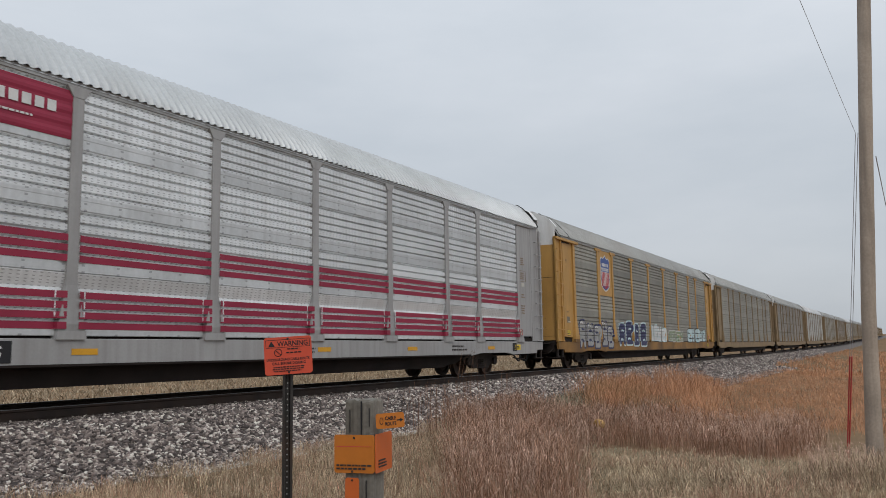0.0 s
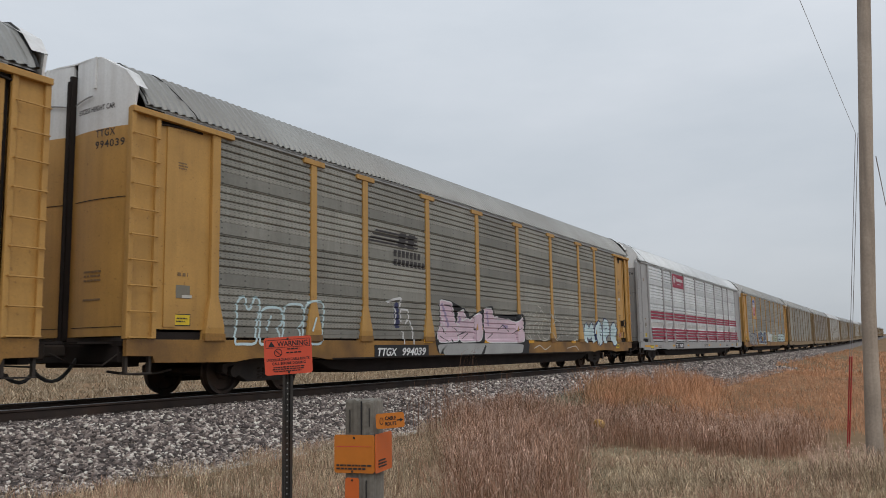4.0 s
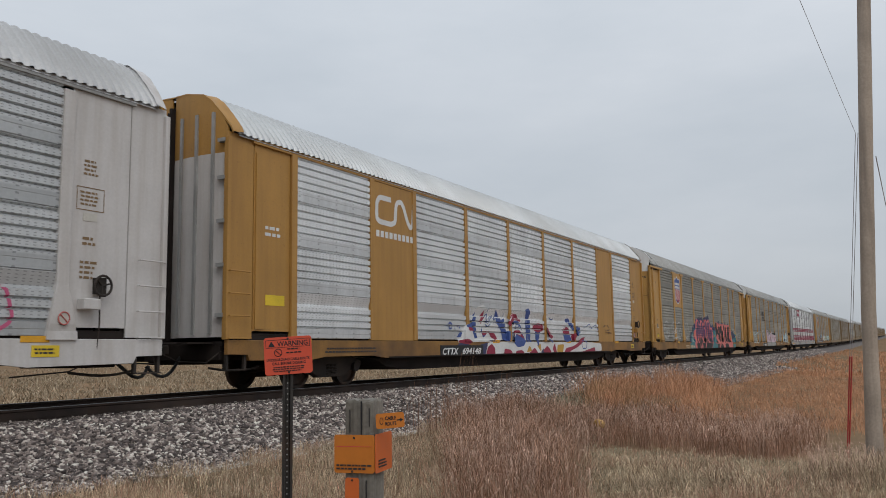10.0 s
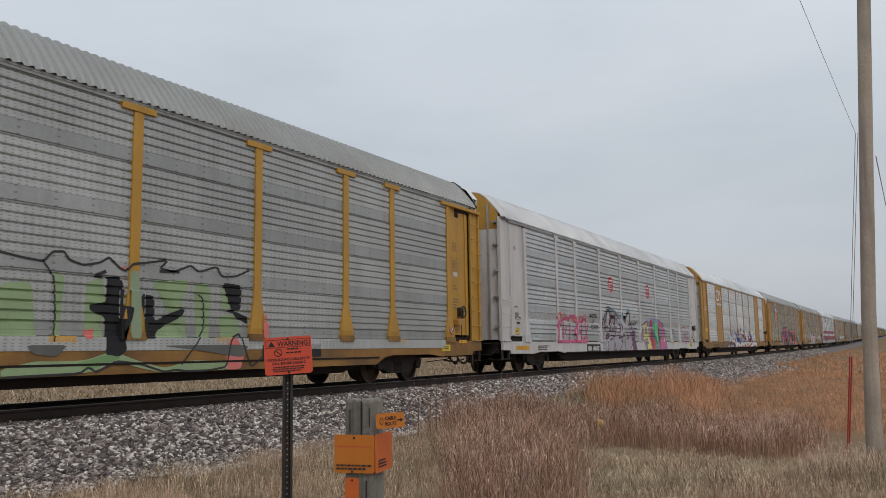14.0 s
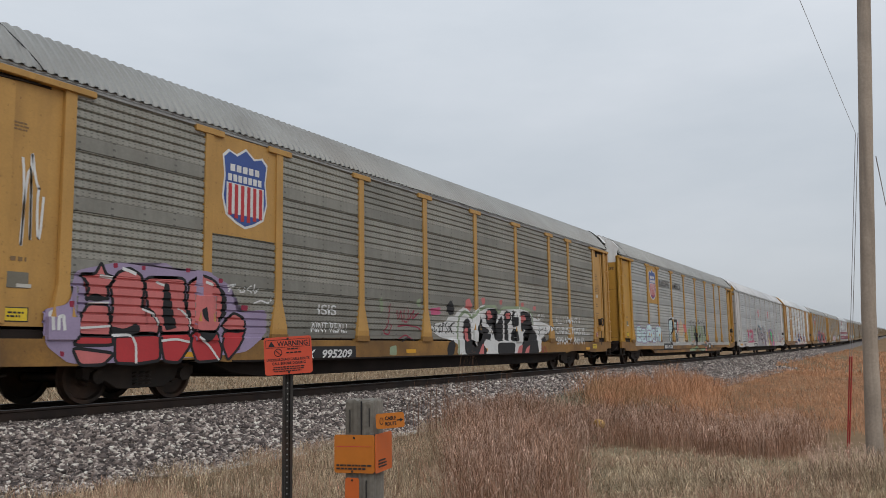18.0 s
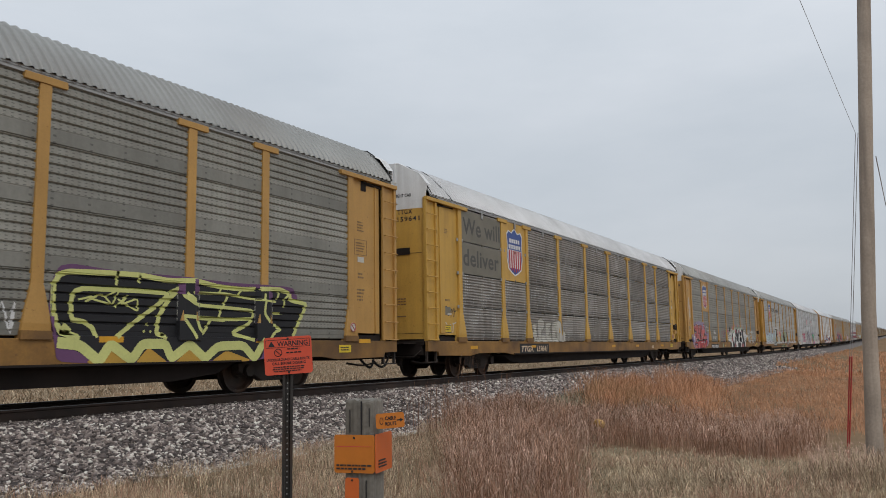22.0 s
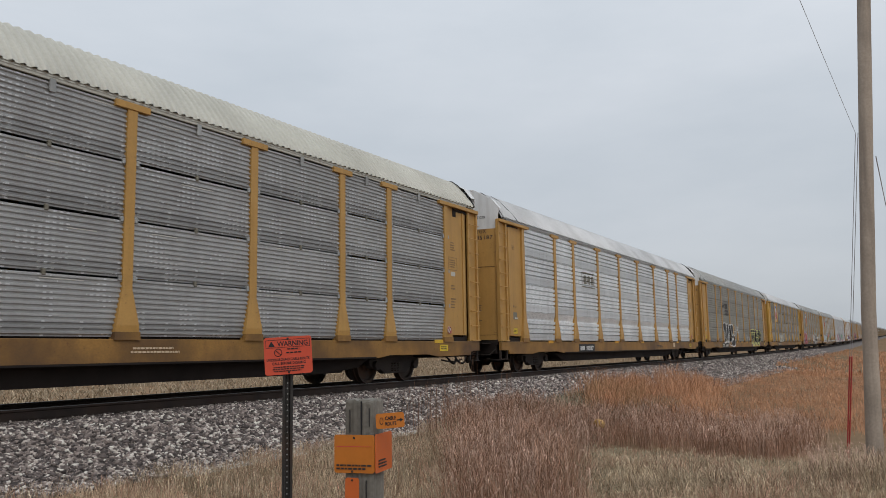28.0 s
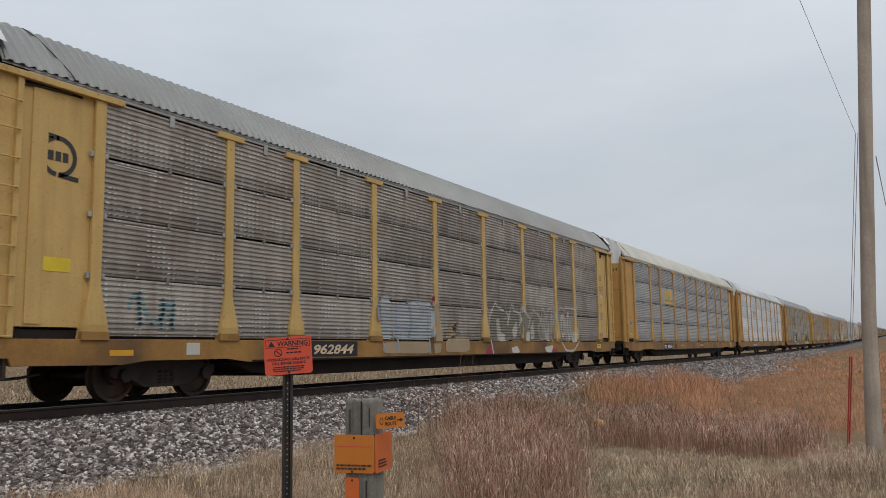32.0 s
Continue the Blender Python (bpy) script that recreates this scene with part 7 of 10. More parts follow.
piece(c, st, "black", "stencil", 0.0068, 0.02, (2.31, 0.87), (2.88, 0.88), (2.73, 0.61), (2.31, 0.61))
piece(c, st, "black", "stencil", 0.0068, 0.02, (3.07, 0.88), (3.89, 0.88), (4.38, 0.61), (3.19, 0.61))
piece(c, st, "black", "stencil", 0.0068, 0.02, (4.81, 0.88), (5.86, 0.90), (6.36, 0.61), (4.94, 0.61))
fill(c, st, "salmon", 0.0088, (2.84, 1.76), (3.09, 1.73), (3.03, 1.54), (2.84, 1.59))
fill(c, st, "salmon", 0.0088, (6.28, 1.89), (6.57, 1.81), (6.37, 1.65))
fill(c, st, "salmon", 0.0088, (3.38, 1.04), (3.58, 1.07), (3.63, 0.74), (3.42, 0.75))
fill(c, st, "salmon", 0.0088, (4.44, 1.00), (4.67, 1.00), (4.72, 0.79))
fill(c, st, "teal", 0.0032, (7.28, 1.53), (8.31, 1.67), (8.88, 1.49), (8.73, 0.97), (7.90, 0.97), (7.37, 1.12))
fill(c, st, "teal", 0.0032, (7.82, 0.87), (8.84, 0.87), (8.63, 0.61), (7.88, 0.61))
fill(c, st, "navy", 0.0042, (7.32, 1.58), (7.58, 1.86), (8.16, 1.67), (8.83, 1.40), (8.28, 1.23), (7.41, 1.25))
fill(c, st, "navy", 0.003, (2.51, 2.18), (3.10, 2.40), (3.40, 2.12))
fill(c, st, "navy", 0.003, (3.92, 2.15), (4.09, 2.33), (4.30, 2.17))
fill(c, st, "navy", 0.003, (4.99, 2.15), (5.23, 2.34), (5.47, 2.14))
fill(c, st, "navy", 0.003, (5.90, 2.10), (6.17, 2.30), (6.55, 2.10))
stroke(c, st, "white", 0.006, 0.02, (7.57, 1.70), (7.95, 1.94), (8.55, 1.86), (8.88, 1.57), (8.75, 1.30))
outline_letters(c, st, 9.2, 1.05, 1.7, 0.6, 3, "white", 6, 0.02)
number(c, "TTGX", "996646", -6.75, 0.66, 0.235, None, "tan", -5.68, -4.49)
shield(c, -7.985, 3.78, 1.12, 1.42, FACE + 0.012)
reflectors(c, (-8.4, -2.0, 3.0, 10.6))
end_notes(c)

# car 4: ochre with white panels
c = add(4, autorack("ochre autorack with white louvred panels and red and blue tag", "ochre", "panel_bright", "louvred", "roof_bright", cap="ochre", door="rack_white", door_top="ochre", post="flat",
                    solid={1: 1.0, 7: 1.0}, hood=0, ladder=4, bright_door="chord"))
lv = "louvred"
fill(c, lv, "white", 0.002, (-3.05, 0.99), (7.13, 0.97), (7.18, 0.61), (1.93, 0.61), (-3.04, 0.61), (-3.41, 0.61), (-3.55, 0.76))
fill(c, lv, "white", 0.002, (-4.91, 1.03), (-4.68, 1.28), (-4.37, 1.46), (-4.15, 1.43), (-3.83, 1.50), (-3.70, 1.80), (-3.57, 1.96), (-3.22, 2.04), (-3.04, 1.97), (-3.21, 1.57), (-2.99, 1.43), (-2.60, 1.48), (-2.38, 1.50), (-2.20, 1.43), (-2.03, 1.00), (-4.91, 0.95))
fill(c, lv, "gold_paint", 0.003, (2.39, 0.88), (3.03, 0.91), (2.91, 0.61), (2.34, 0.62))
fill(c, lv, "gold_paint", 0.003, (-0.29, 0.65), (-0.05, 0.88), (0.16, 0.69))
fill(c, lv, "gold_paint", 0.003, (0.55, 0.88), (0.88, 0.93), (0.94, 0.63))
fill(c, lv, "blue", 0.0045, (-4.07, 1.44), (-3.95, 1.64), (-3.68, 1.85), (-3.81, 1.60), (-3.89, 1.40), (-3.77, 1.21), (-3.66, 1.09), (-3.97, 1.05), (-4.10, 1.25))
fill(c, lv, "blue", 0.0045, (-4.41, 1.43), (-4.18, 1.51), (-4.05, 1.39), (-4.11, 1.30), (-4.37, 1.37))
fill(c, lv, "blue", 0.0045, (-4.92, 1.09), (-4.74, 1.23), (-4.56, 1.29), (-4.67, 1.10))
fill(c, lv, "blue", 0.0045, (-3.47, 1.45), (-3.35, 1.26), (-3.06, 1.22), (-3.28, 1.09), (-3.42, 1.21))
fill(c, lv, "blue", 0.0045, (-2.42, 1.95), (-2.20, 1.77), (-2.12, 1.61), (-1.90, 1.68), (-1.78, 1.95), (-1.90, 1.59), (-2.03, 1.45), (-1.78, 1.30), (-1.55, 1.30), (-1.58, 1.00), (-2.00, 1.02), (-2.12, 1.29), (-2.28, 1.45), (-2.44, 1.53))
fill(c, lv, "blue", 0.0045, (-1.28, 1.16), (-1.06, 1.32), (-0.59, 1.30), (-0.29, 1.03), (-0.49, 0.85), (-0.97, 0.81), (-1.23, 0.94))
fill(c, lv, "blue", 0.0045, (-0.25, 1.99), (0.02, 2.06), (0.19, 1.95), (0.08, 1.70), (-0.00, 1.57), (0.12, 1.33), (0.08, 0.96), (-0.07, 1.00), (-0.05, 1.39), (-0.21, 1.63), (-0.09, 1.87))
fill(c, lv, "blue", 0.0045, (-0.29, 1.74), (-0.05, 1.33), (-0.13, 0.96), (-0.23, 1.00))
fill(c, lv, "blue", 0.0045, (0.50, 1.34), (0.99, 1.31), (0.81, 1.16), (0.72, 0.82), (0.55, 0.97))
fill(c, lv, "blue", 0.0045, (1.65, 1.10), (1.99, 1.04), (1.99, 0.93))
fill(c, lv, "blue", 0.0045, (3.04, 1.25), (3.68, 1.26), (3.91, 1.05), (3.25, 0.96))
fill(c, lv, "blue", 0.0045, (3.33, 1.78), (3.70, 1.84), (4.04, 1.63), (4.10, 1.38), (3.78, 1.51))
fill(c, lv, "blue", 0.0045, (4.22, 1.49), (4.75, 1.58), (4.90, 1.35), (4.42, 1.17))
fill(c, lv, "blue", 0.0045, (-1.34, 1.47), (-1.21, 1.62), (-0.84, 1.63), (-0.59, 1.44), (-0.53, 1.32), (-0.78, 1.49), (-1.14, 1.53))
fill(c, lv, "navy", 0.004, (-4.91, 0.93), (-4.40, 0.96), (-4.00, 0.79), (-3.82, 0.61), (-4.90, 0.62))
fill(c, lv, "navy", 0.004, (-3.60, 0.89), (-3.05, 0.96), (-3.17, 0.76), (-3.22, 0.61), (-3.48, 0.61))
fill(c, lv, "navy", 0.004, (0.87, 0.61), (1.10, 0.78), (1.26, 0.61))
fill(c, lv, "navy", 0.004, (-3.05, 1.01), (-2.60, 1.04), (-2.44, 0.97))
fill(c, lv, "maroon", 0.0062, (-3.53, 1.56), (-3.43, 1.69), (-3.18, 1.89), (-3.17, 1.73), (-3.36, 1.57), (-3.47, 1.48))
fill(c, lv, "maroon", 0.0062, (-4.35, 1.38), (-3.94, 1.35), (-3.90, 1.28), (-4.30, 1.28))
fill(c, lv, "maroon", 0.0062, (-3.00, 1.28), (-2.60, 1.24), (-2.37, 1.07), (-2.52, 1.03), (-2.83, 1.12))
fill(c, lv, "maroon", 0.0062, (-3.41, 1.21), (-3.06, 1.30), (-3.09, 1.20), (-3.28, 1.15))
fill(c, lv, "maroon", 0.0062, (-1.62, 1.50), (-1.54, 1.75), (-1.25, 1.87), (-0.88, 1.85), (-0.65, 1.67), (-0.72, 1.60), (-1.06, 1.66), (-1.41, 1.59), (-1.52, 1.44))
fill(c, lv, "maroon", 0.0062, (-1.32, 1.18), (-1.15, 1.33), (-0.74, 1.35), (-0.33, 1.07), (-0.68, 1.15), (-1.06, 1.23))
fill(c, lv, "maroon", 0.0062, (0.27, 1.50), (0.55, 1.60), (1.18, 1.59), (1.20, 1.36), (0.77, 1.28), (0.37, 1.36))
fill(c, lv, "maroon", 0.0062, (1.32, 1.50), (1.70, 1.38), (2.12, 1.17), (1.99, 1.08), (1.58, 1.19))
fill(c, lv, "maroon", 0.0062, (3.01, 1.42), (3.27, 1.58), (3.63, 1.48), (3.71, 1.26), (3.04, 1.28))
fill(c, lv, "maroon", 0.0062, (3.82, 1.18), (4.12, 1.33), (4.30, 1.20), (3.97, 1.02))
fill(c, lv, "maroon", 0.0062, (-3.22, 0.61), (-3.08, 0.83), (-2.83, 0.93), (-2.62, 0.80), (-2.59, 0.61))
fill(c, lv, "maroon", 0.0062, (-1.13, 0.61), (-1.10, 0.70), (-0.68, 0.73), (-0.47, 0.65), (-0.57, 0.61))
fill(c, lv, "maroon", 0.0062, (-0.13, 0.61), (0.16, 0.71), (0.37, 0.80), (0.67, 0.61))
fill(c, lv, "maroon", 0.0062, (1.08, 0.70), (1.45, 0.86), (1.74, 0.71), (1.83, 0.61), (1.17, 0.61))
fill(c, lv, "maroon", 0.0062, (1.93, 0.75), (2.14, 0.95), (2.33, 0.61), (2.06, 0.63))
fill(c, lv, "maroon", 0.0062, (2.99, 0.61), (3.24, 0.77), (3.96, 0.83), (4.41, 0.93), (4.89, 1.11), (5.35, 1.19), (5.21, 1.04), (4.41, 0.79), (3.81, 0.69), (3.52, 0.61))
fill(c, lv, "maroon", 0.0062, (4.81, 0.61), (5.69, 0.72), (6.32, 0.79), (6.41, 0.61), (5.03, 0.61))
fill(c, lv, "maroon", 0.0062, (-4.91, 1.00), (-4.36, 1.06), (-4.03, 0.96), (-4.29, 0.90), (-4.79, 0.95))
fill(c, lv, "maroon", 0.0062, (-2.02, 0.61), (-1.94, 0.78), (-1.51, 0.74), (-1.33, 0.61))
stroke(c, lv, "blue", 0.0075, 0.05, (-5.36, 1.43), (-5.30, 1.49), (-5.18, 1.45), (-5.20, 1.33), (-5.32, 1.32), (-5.36, 1.43))
stroke(c, lv, "blue", 0.0075, 0.07, (-4.78, 1.41), (-4.72, 1.35))
stroke(c, lv, "blue", 0.0075, 0.03, (-5.02, 1.35), (-4.99, 1.29))
stroke(c, lv, "blue", 0.0075, 0.04, (-3.13, 1.68), (-2.99, 1.79), (-2.88, 1.59), (-3.03, 1.51), (-3.13, 1.68))
stroke(c, lv, "blue", 0.0075, 0.03, (-2.84, 1.64), (-2.70, 1.73), (-2.57, 1.60))
stroke(c, lv, "blue", 0.0075, 0.03, (-3.18, 1.47), (-2.99, 1.41), (-2.84, 1.50))
stroke(c, lv, "blue", 0.0075, 0.03, (-2.98, 1.84), (-2.92, 1.93))
stroke(c, lv, "blue", 0.0075, 0.03, (-2.64, 1.75), (-2.51, 1.60), (-2.45, 1.71))
stroke(c, lv, "blue", 0.0075, 0.035, (5.39, 1.52), (5.91, 1.68), (6.07, 1.48), (6.61, 1.66), (6.86, 1.47))
stroke(c, lv, "blue", 0.0075, 0.04, (5.11, 1.06), (5.44, 0.97), (5.36, 0.75), (4.97, 0.74), (4.85, 0.92), (5.11, 1.06))
stroke(c, lv, "blue", 0.0075, 0.03, (1.85, 1.79), (2.08, 1.73), (2.25, 1.78))
stroke(c, lv, "blue", 0.0075, 0.03, (0.55, 1.22), (0.88, 1.13), (0.66, 1.03))
stroke(c, lv, "blue", 0.0075, 0.04, (3.44, 1.67), (3.78, 1.74), (3.89, 1.54))
stroke(c, lv, "blue", 0.0075, 0.035, (-1.06, 1.48), (-0.91, 1.37), (-0.76, 1.49))
stroke(c, lv, "white", 0.009, 0.05, (-1.57, 1.61), (-1.43, 1.79), (-1.21, 1.87), (-0.88, 1.86), (-0.67, 1.69))
stroke(c, lv, "white", 0.009, 0.05, (0.29, 1.45), (0.42, 1.58), (0.77, 1.62), (1.16, 1.59))
stroke(c, lv, "white", 0.009, 0.05, (1.37, 1.48), (1.70, 1.39), (2.09, 1.19))
stroke(c, lv, "white", 0.009, 0.05, (-1.28, 1.14), (-1.14, 1.27), (-0.68, 1.21))
stroke(c, lv, "white", 0.009, 0.05, (3.09, 1.41), (3.32, 1.57), (3.63, 1.48))
stroke(c, lv, "white", 0.009, 0.05, (-3.72, 1.82), (-3.60, 1.95), (-3.22, 2.02))
stroke(c, lv, "stencil", 0.008, 0.03, (7.55, 1.57), (7.95, 1.71), (8.43, 1.50), (7.74, 1.40), (8.54, 1.35))
stroke(c, lv, "stencil", 0.008, 0.03, (7.71, 1.65), (7.92, 1.24))
stroke(c, lv, "stencil", 0.008, 0.03, (8.15, 1.72), (8.25, 1.24))
number(c, "CTTX", "694148", -5.76, 0.645, 0.235, "black", "white", -4.66, -3.53)
bm = ribbon(curved([(-8.12, 4.34), (-8.61, 4.34), (-8.73, 4.20), (-8.73, 3.83), (-8.61, 3.76), (-8.12, 3.75), (-7.94, 3.82), (-7.89, 4.24), (-7.81, 4.33), (-7.65, 4.35), (-7.54, 4.23), (-7.37, 3.90), (-7.24, 3.77), (-7.13, 3.84), (-7.08, 4.37)], False), 0.125)
for v in bm.verts:
    v.co.y = -FACE - 0.017
part("emblem", bm, M["white"], c)
for i in range(9):
    rect(c, "name_bar", M["white"], -8.76 + i * 0.189, -8.76 + (i + 0.7) * 0.189, 3.40, 3.55, FACE + 0.014)
bars(c, "stencilled_note", M["white"], -12.55, -12.0, 2.95, 3.2, 2, FACE - 0.018, 33)
rect(c, "safety_label", M["label_yellow"], -12.5, -11.95, 1.65, 1.85, FACE - 0.018)
end_notes(c, (1,))
brake_gear(c, 1, M["ochre"])
reflectors(c, (-11.4, -2.5, 3.5, 9.2))
bars(c, "stencilled_note", M["stencil"], -10.8, -8.5, 0.72, 0.86, 2, HALF + 0.004, 34)

# car 5: white with bright tags
c = add(5, autorack("white-framed autorack with silver louvred panels and bright coloured tags", "rack_white", "panel_mid", "louvred", "roof_pale", cap="rack_white", door="rack_white", door_top="yellow_rich", post="gusset", ladder=4, bright_door="chord"))
fill(c, lv, "teal_pale", 0.002, (-4.22, 1.62), (-4.11, 1.85), (-3.96, 2.02), (-3.75, 2.00), (-3.59, 1.85), (-3.54, 2.18), (-3.47, 2.43), (-3.05, 2.47), (-2.95, 2.23), (-2.89, 2.03), (-2.65, 2.16), (-2.44, 2.09), (-2.35, 2.31), (-2.19, 2.26), (-1.80, 2.16), (-1.57, 2.04), (-1.33, 1.92), (-1.03, 1.99), (-0.72, 2.20), (-0.53, 2.44), (-0.19, 2.45), (-0.12, 2.20), (-0.10, 1.60), (-4.20, 1.28))
fill(c, lv, "purple", 0.0024, (-3.80, 2.11), (-3.63, 2.13), (-3.64, 1.93), (-3.75, 1.94))
fill(c, lv, "purple", 0.0024, (0.04, 1.51), (0.62, 1.48), (0.48, 1.01), (0.72, 0.61), (-0.01, 0.61))
fill(c, lv, "purple", 0.0024, (-0.11, 1.80), (0.10, 1.86), (0.18, 1.56), (-0.10, 1.50))
fill(c, lv, "purple", 0.0024, (-1.43, 2.19), (-1.30, 2.30), (-1.31, 2.06))
fill(c, lv, "grey_lilac", 0.0038, (-4.19, 1.17), (-4.22, 1.58), (-4.07, 1.82), (-3.92, 1.98), (-3.75, 1.94), (-3.57, 1.78), (-3.58, 2.01), (-3.50, 2.18), (-3.37, 2.30), (-3.19, 2.33), (-3.04, 2.22), (-2.96, 1.98), (-2.93, 1.82), (-2.89, 1.95), (-2.75, 2.08), (-2.60, 2.11), (-2.46, 2.02), (-2.40, 1.85), (-2.36, 2.11), (-2.29, 2.23), (-2.02, 2.05), (-1.85, 1.98), (-1.74, 2.08), (-1.63, 1.99), (-1.51, 1.86), (-1.33, 1.88), (-1.20, 1.74), (-1.08, 1.75), (-0.96, 1.90), (-0.78, 2.01), (-0.65, 2.21), (-0.46, 2.27), (-0.25, 2.24), (-0.18, 2.00), (-0.20, 1.70), (-0.24, 1.55), (-0.03, 1.46), (0.01, 1.01), (-0.04, 0.86), (-0.54, 0.62), (-1.29, 0.61), (-4.16, 0.61))
fill(c, lv, "bone", 0.005, (-3.40, 2.09), (-3.27, 2.20), (-3.13, 2.13), (-3.11, 1.64), (-3.35, 1.79))
fill(c, lv, "bone", 0.005, (-2.26, 2.05), (-2.06, 1.98), (-2.25, 1.86))
fill(c, lv, "bone", 0.005, (-2.17, 1.69), (-1.84, 1.71), (-1.88, 1.35), (-2.15, 1.39))
fill(c, lv, "bone", 0.005, (-0.71, 1.96), (-0.52, 2.17), (-0.35, 2.09), (-0.37, 1.59), (-0.68, 1.68))
stroke(c, lv, "maroon_dark", 0.009, 0.06, (-4.17, 1.51), (-4.10, 1.70), (-3.99, 1.86), (-3.87, 1.91), (-3.74, 1.84), (-3.61, 1.73), (-3.42, 1.58), (-3.39, 1.51), (-3.56, 1.58), (-3.73, 1.67))
stroke(c, lv, "maroon_dark", 0.009, 0.1, (-3.58, 1.77), (-3.53, 2.02), (-3.45, 2.18), (-3.32, 2.28), (-3.16, 2.30), (-3.04, 2.18), (-3.00, 1.81), (-3.05, 1.44))
stroke(c, lv, "maroon_dark", 0.009, 0.07, (-2.92, 1.65), (-2.91, 1.86), (-2.79, 2.01), (-2.65, 2.07), (-2.49, 2.00), (-2.43, 1.85), (-2.45, 1.63), (-2.57, 1.46), (-2.77, 1.41), (-2.72, 1.54))
stroke(c, lv, "maroon_dark", 0.009, 0.07, (-2.93, 1.53), (-3.21, 1.43), (-2.98, 1.44))
stroke(c, lv, "maroon_dark", 0.009, 0.09, (-2.35, 2.20), (-2.33, 1.86), (-2.27, 1.51), (-2.20, 1.60))
stroke(c, lv, "maroon_dark", 0.009, 0.06, (-2.31, 2.19), (-2.07, 2.07), (-1.91, 1.97), (-1.74, 1.90), (-1.67, 1.72), (-1.66, 1.49), (-1.82, 1.22), (-1.93, 1.13), (-1.60, 1.22), (-1.64, 0.91))
stroke(c, lv, "maroon_dark", 0.009, 0.08, (-3.50, 1.26), (-3.28, 1.31), (-3.20, 1.25), (-3.45, 1.15), (-3.66, 1.14), (-3.58, 1.26), (-3.46, 1.38))
stroke(c, lv, "maroon_dark", 0.009, 0.05, (-3.47, 1.15), (-3.44, 0.68), (-3.68, 0.62))
stroke(c, lv, "maroon_dark", 0.009, 0.07, (-3.08, 1.06), (-2.71, 1.16), (-2.76, 1.28), (-2.61, 1.20), (-2.41, 1.25), (-2.37, 1.47))
stroke(c, lv, "maroon_dark", 0.009, 0.06, (-2.63, 1.12), (-2.64, 0.83), (-2.73, 0.66), (-2.43, 0.62), (-2.54, 0.83), (-2.62, 0.99))
stroke(c, lv, "maroon_dark", 0.009, 0.05, (-1.26, 1.46), (-1.30, 1.09), (-1.18, 0.91), (-1.05, 0.61))
stroke(c, lv, "maroon_dark", 0.009, 0.09, (-0.90, 1.86), (-0.78, 2.05), (-0.59, 2.21), (-0.39, 2.28), (-0.21, 2.15), (-0.20, 1.70), (-0.30, 1.52))
stroke(c, lv, "maroon_dark", 0.009, 0.06, (-0.69, 1.20), (-0.63, 1.48), (-0.69, 1.10), (-0.36, 1.25), (-0.03, 1.41))
stroke(c, lv, "maroon_dark", 0.009, 0.06, (-0.03, 1.41), (-0.01, 0.91), (-0.41, 0.67))
stroke(c, lv, "maroon_dark", 0.009, 0.05, (-3.85, 1.52), (-3.72, 1.45), (-3.77, 1.61), (-3.64, 1.53))
stroke(c, lv, "maroon_dark", 0.009, 0.05, (-1.63, 0.64), (-1.96, 0.61), (-1.59, 0.91))
stroke(c, lv, "maroon_dark", 0.009, 0.05, (-4.20, 1.28), (-4.05, 1.40), (-3.97, 1.37))
stroke(c, lv, "maroon_dark", 0.009, 0.04, (-1.62, 1.86), (-1.51, 1.91), (-1.33, 1.88), (-1.21, 1.84), (-1.17, 1.51))
stroke(c, lv, "maroon_dark", 0.009, 0.04, (-1.53, 1.50), (-1.58, 1.72), (-1.54, 1.86))
stroke(c, lv, "maroon_dark", 0.009, 0.03, (-2.25, 1.99), (-2.10, 1.94), (-2.23, 1.88), (-2.06, 2.00))
stroke(c, lv, "maroon_dark", 0.009, 0.03, (-1.08, 1.56), (-1.14, 1.75), (-1.02, 1.85), (-0.96, 1.62), (-0.83, 1.76), (-0.94, 1.87))
fill(c, lv, "maroon_dark", 0.0075, (-1.57, 1.34), (-1.31, 1.44), (-1.18, 1.37), (-1.23, 1.17), (-1.49, 1.15))
stroke(c, lv, "bone", 0.0115, 0.05, (-1.52, 1.36), (-1.24, 1.41))
stroke(c, lv, "bone", 0.0115, 0.05, (-1.48, 1.17), (-1.26, 1.20))
stroke(c, lv, "white", 0.0115, 0.06, (-1.88, 1.89), (-1.77, 1.98))
stroke(c, lv, "white", 0.0115, 0.06, (-1.81, 1.82), (-1.68, 1.92))
stroke(c, lv, "white", 0.0115, 0.06, (-1.74, 1.77), (-1.63, 1.86))
stroke(c, lv, "white", 0.0115, 0.06, (-1.06, 1.71), (-0.95, 1.83))
stroke(c, lv, "white", 0.0115, 0.06, (-0.98, 1.66), (-0.86, 1.80))
stroke(c, lv, "white", 0.0115, 0.06, (-0.91, 1.65), (-0.81, 1.76))
stroke(c, lv, "black", 0.006, 0.04, (0.04, 1.66), (0.10, 1.89), (0.25, 1.87), (0.13, 1.76), (0.28, 1.67))
stroke(c, lv, "black", 0.006, 0.04, (0.36, 1.88), (0.37, 1.67))
stroke(c, lv, "black", 0.006, 0.04, (0.32, 1.77), (0.48, 1.83))
stroke(c, lv, "black", 0.006, 0.04, (0.54, 1.92), (0.52, 1.68), (0.66, 1.74))
stroke(c, lv, "black", 0.006, 0.04, (0.77, 1.95), (0.69, 1.74), (0.92, 1.94))
stroke(c, lv, "black", 0.006, 0.04, (0.11, 1.53), (0.40, 1.62), (0.70, 1.58), (0.85, 1.64))
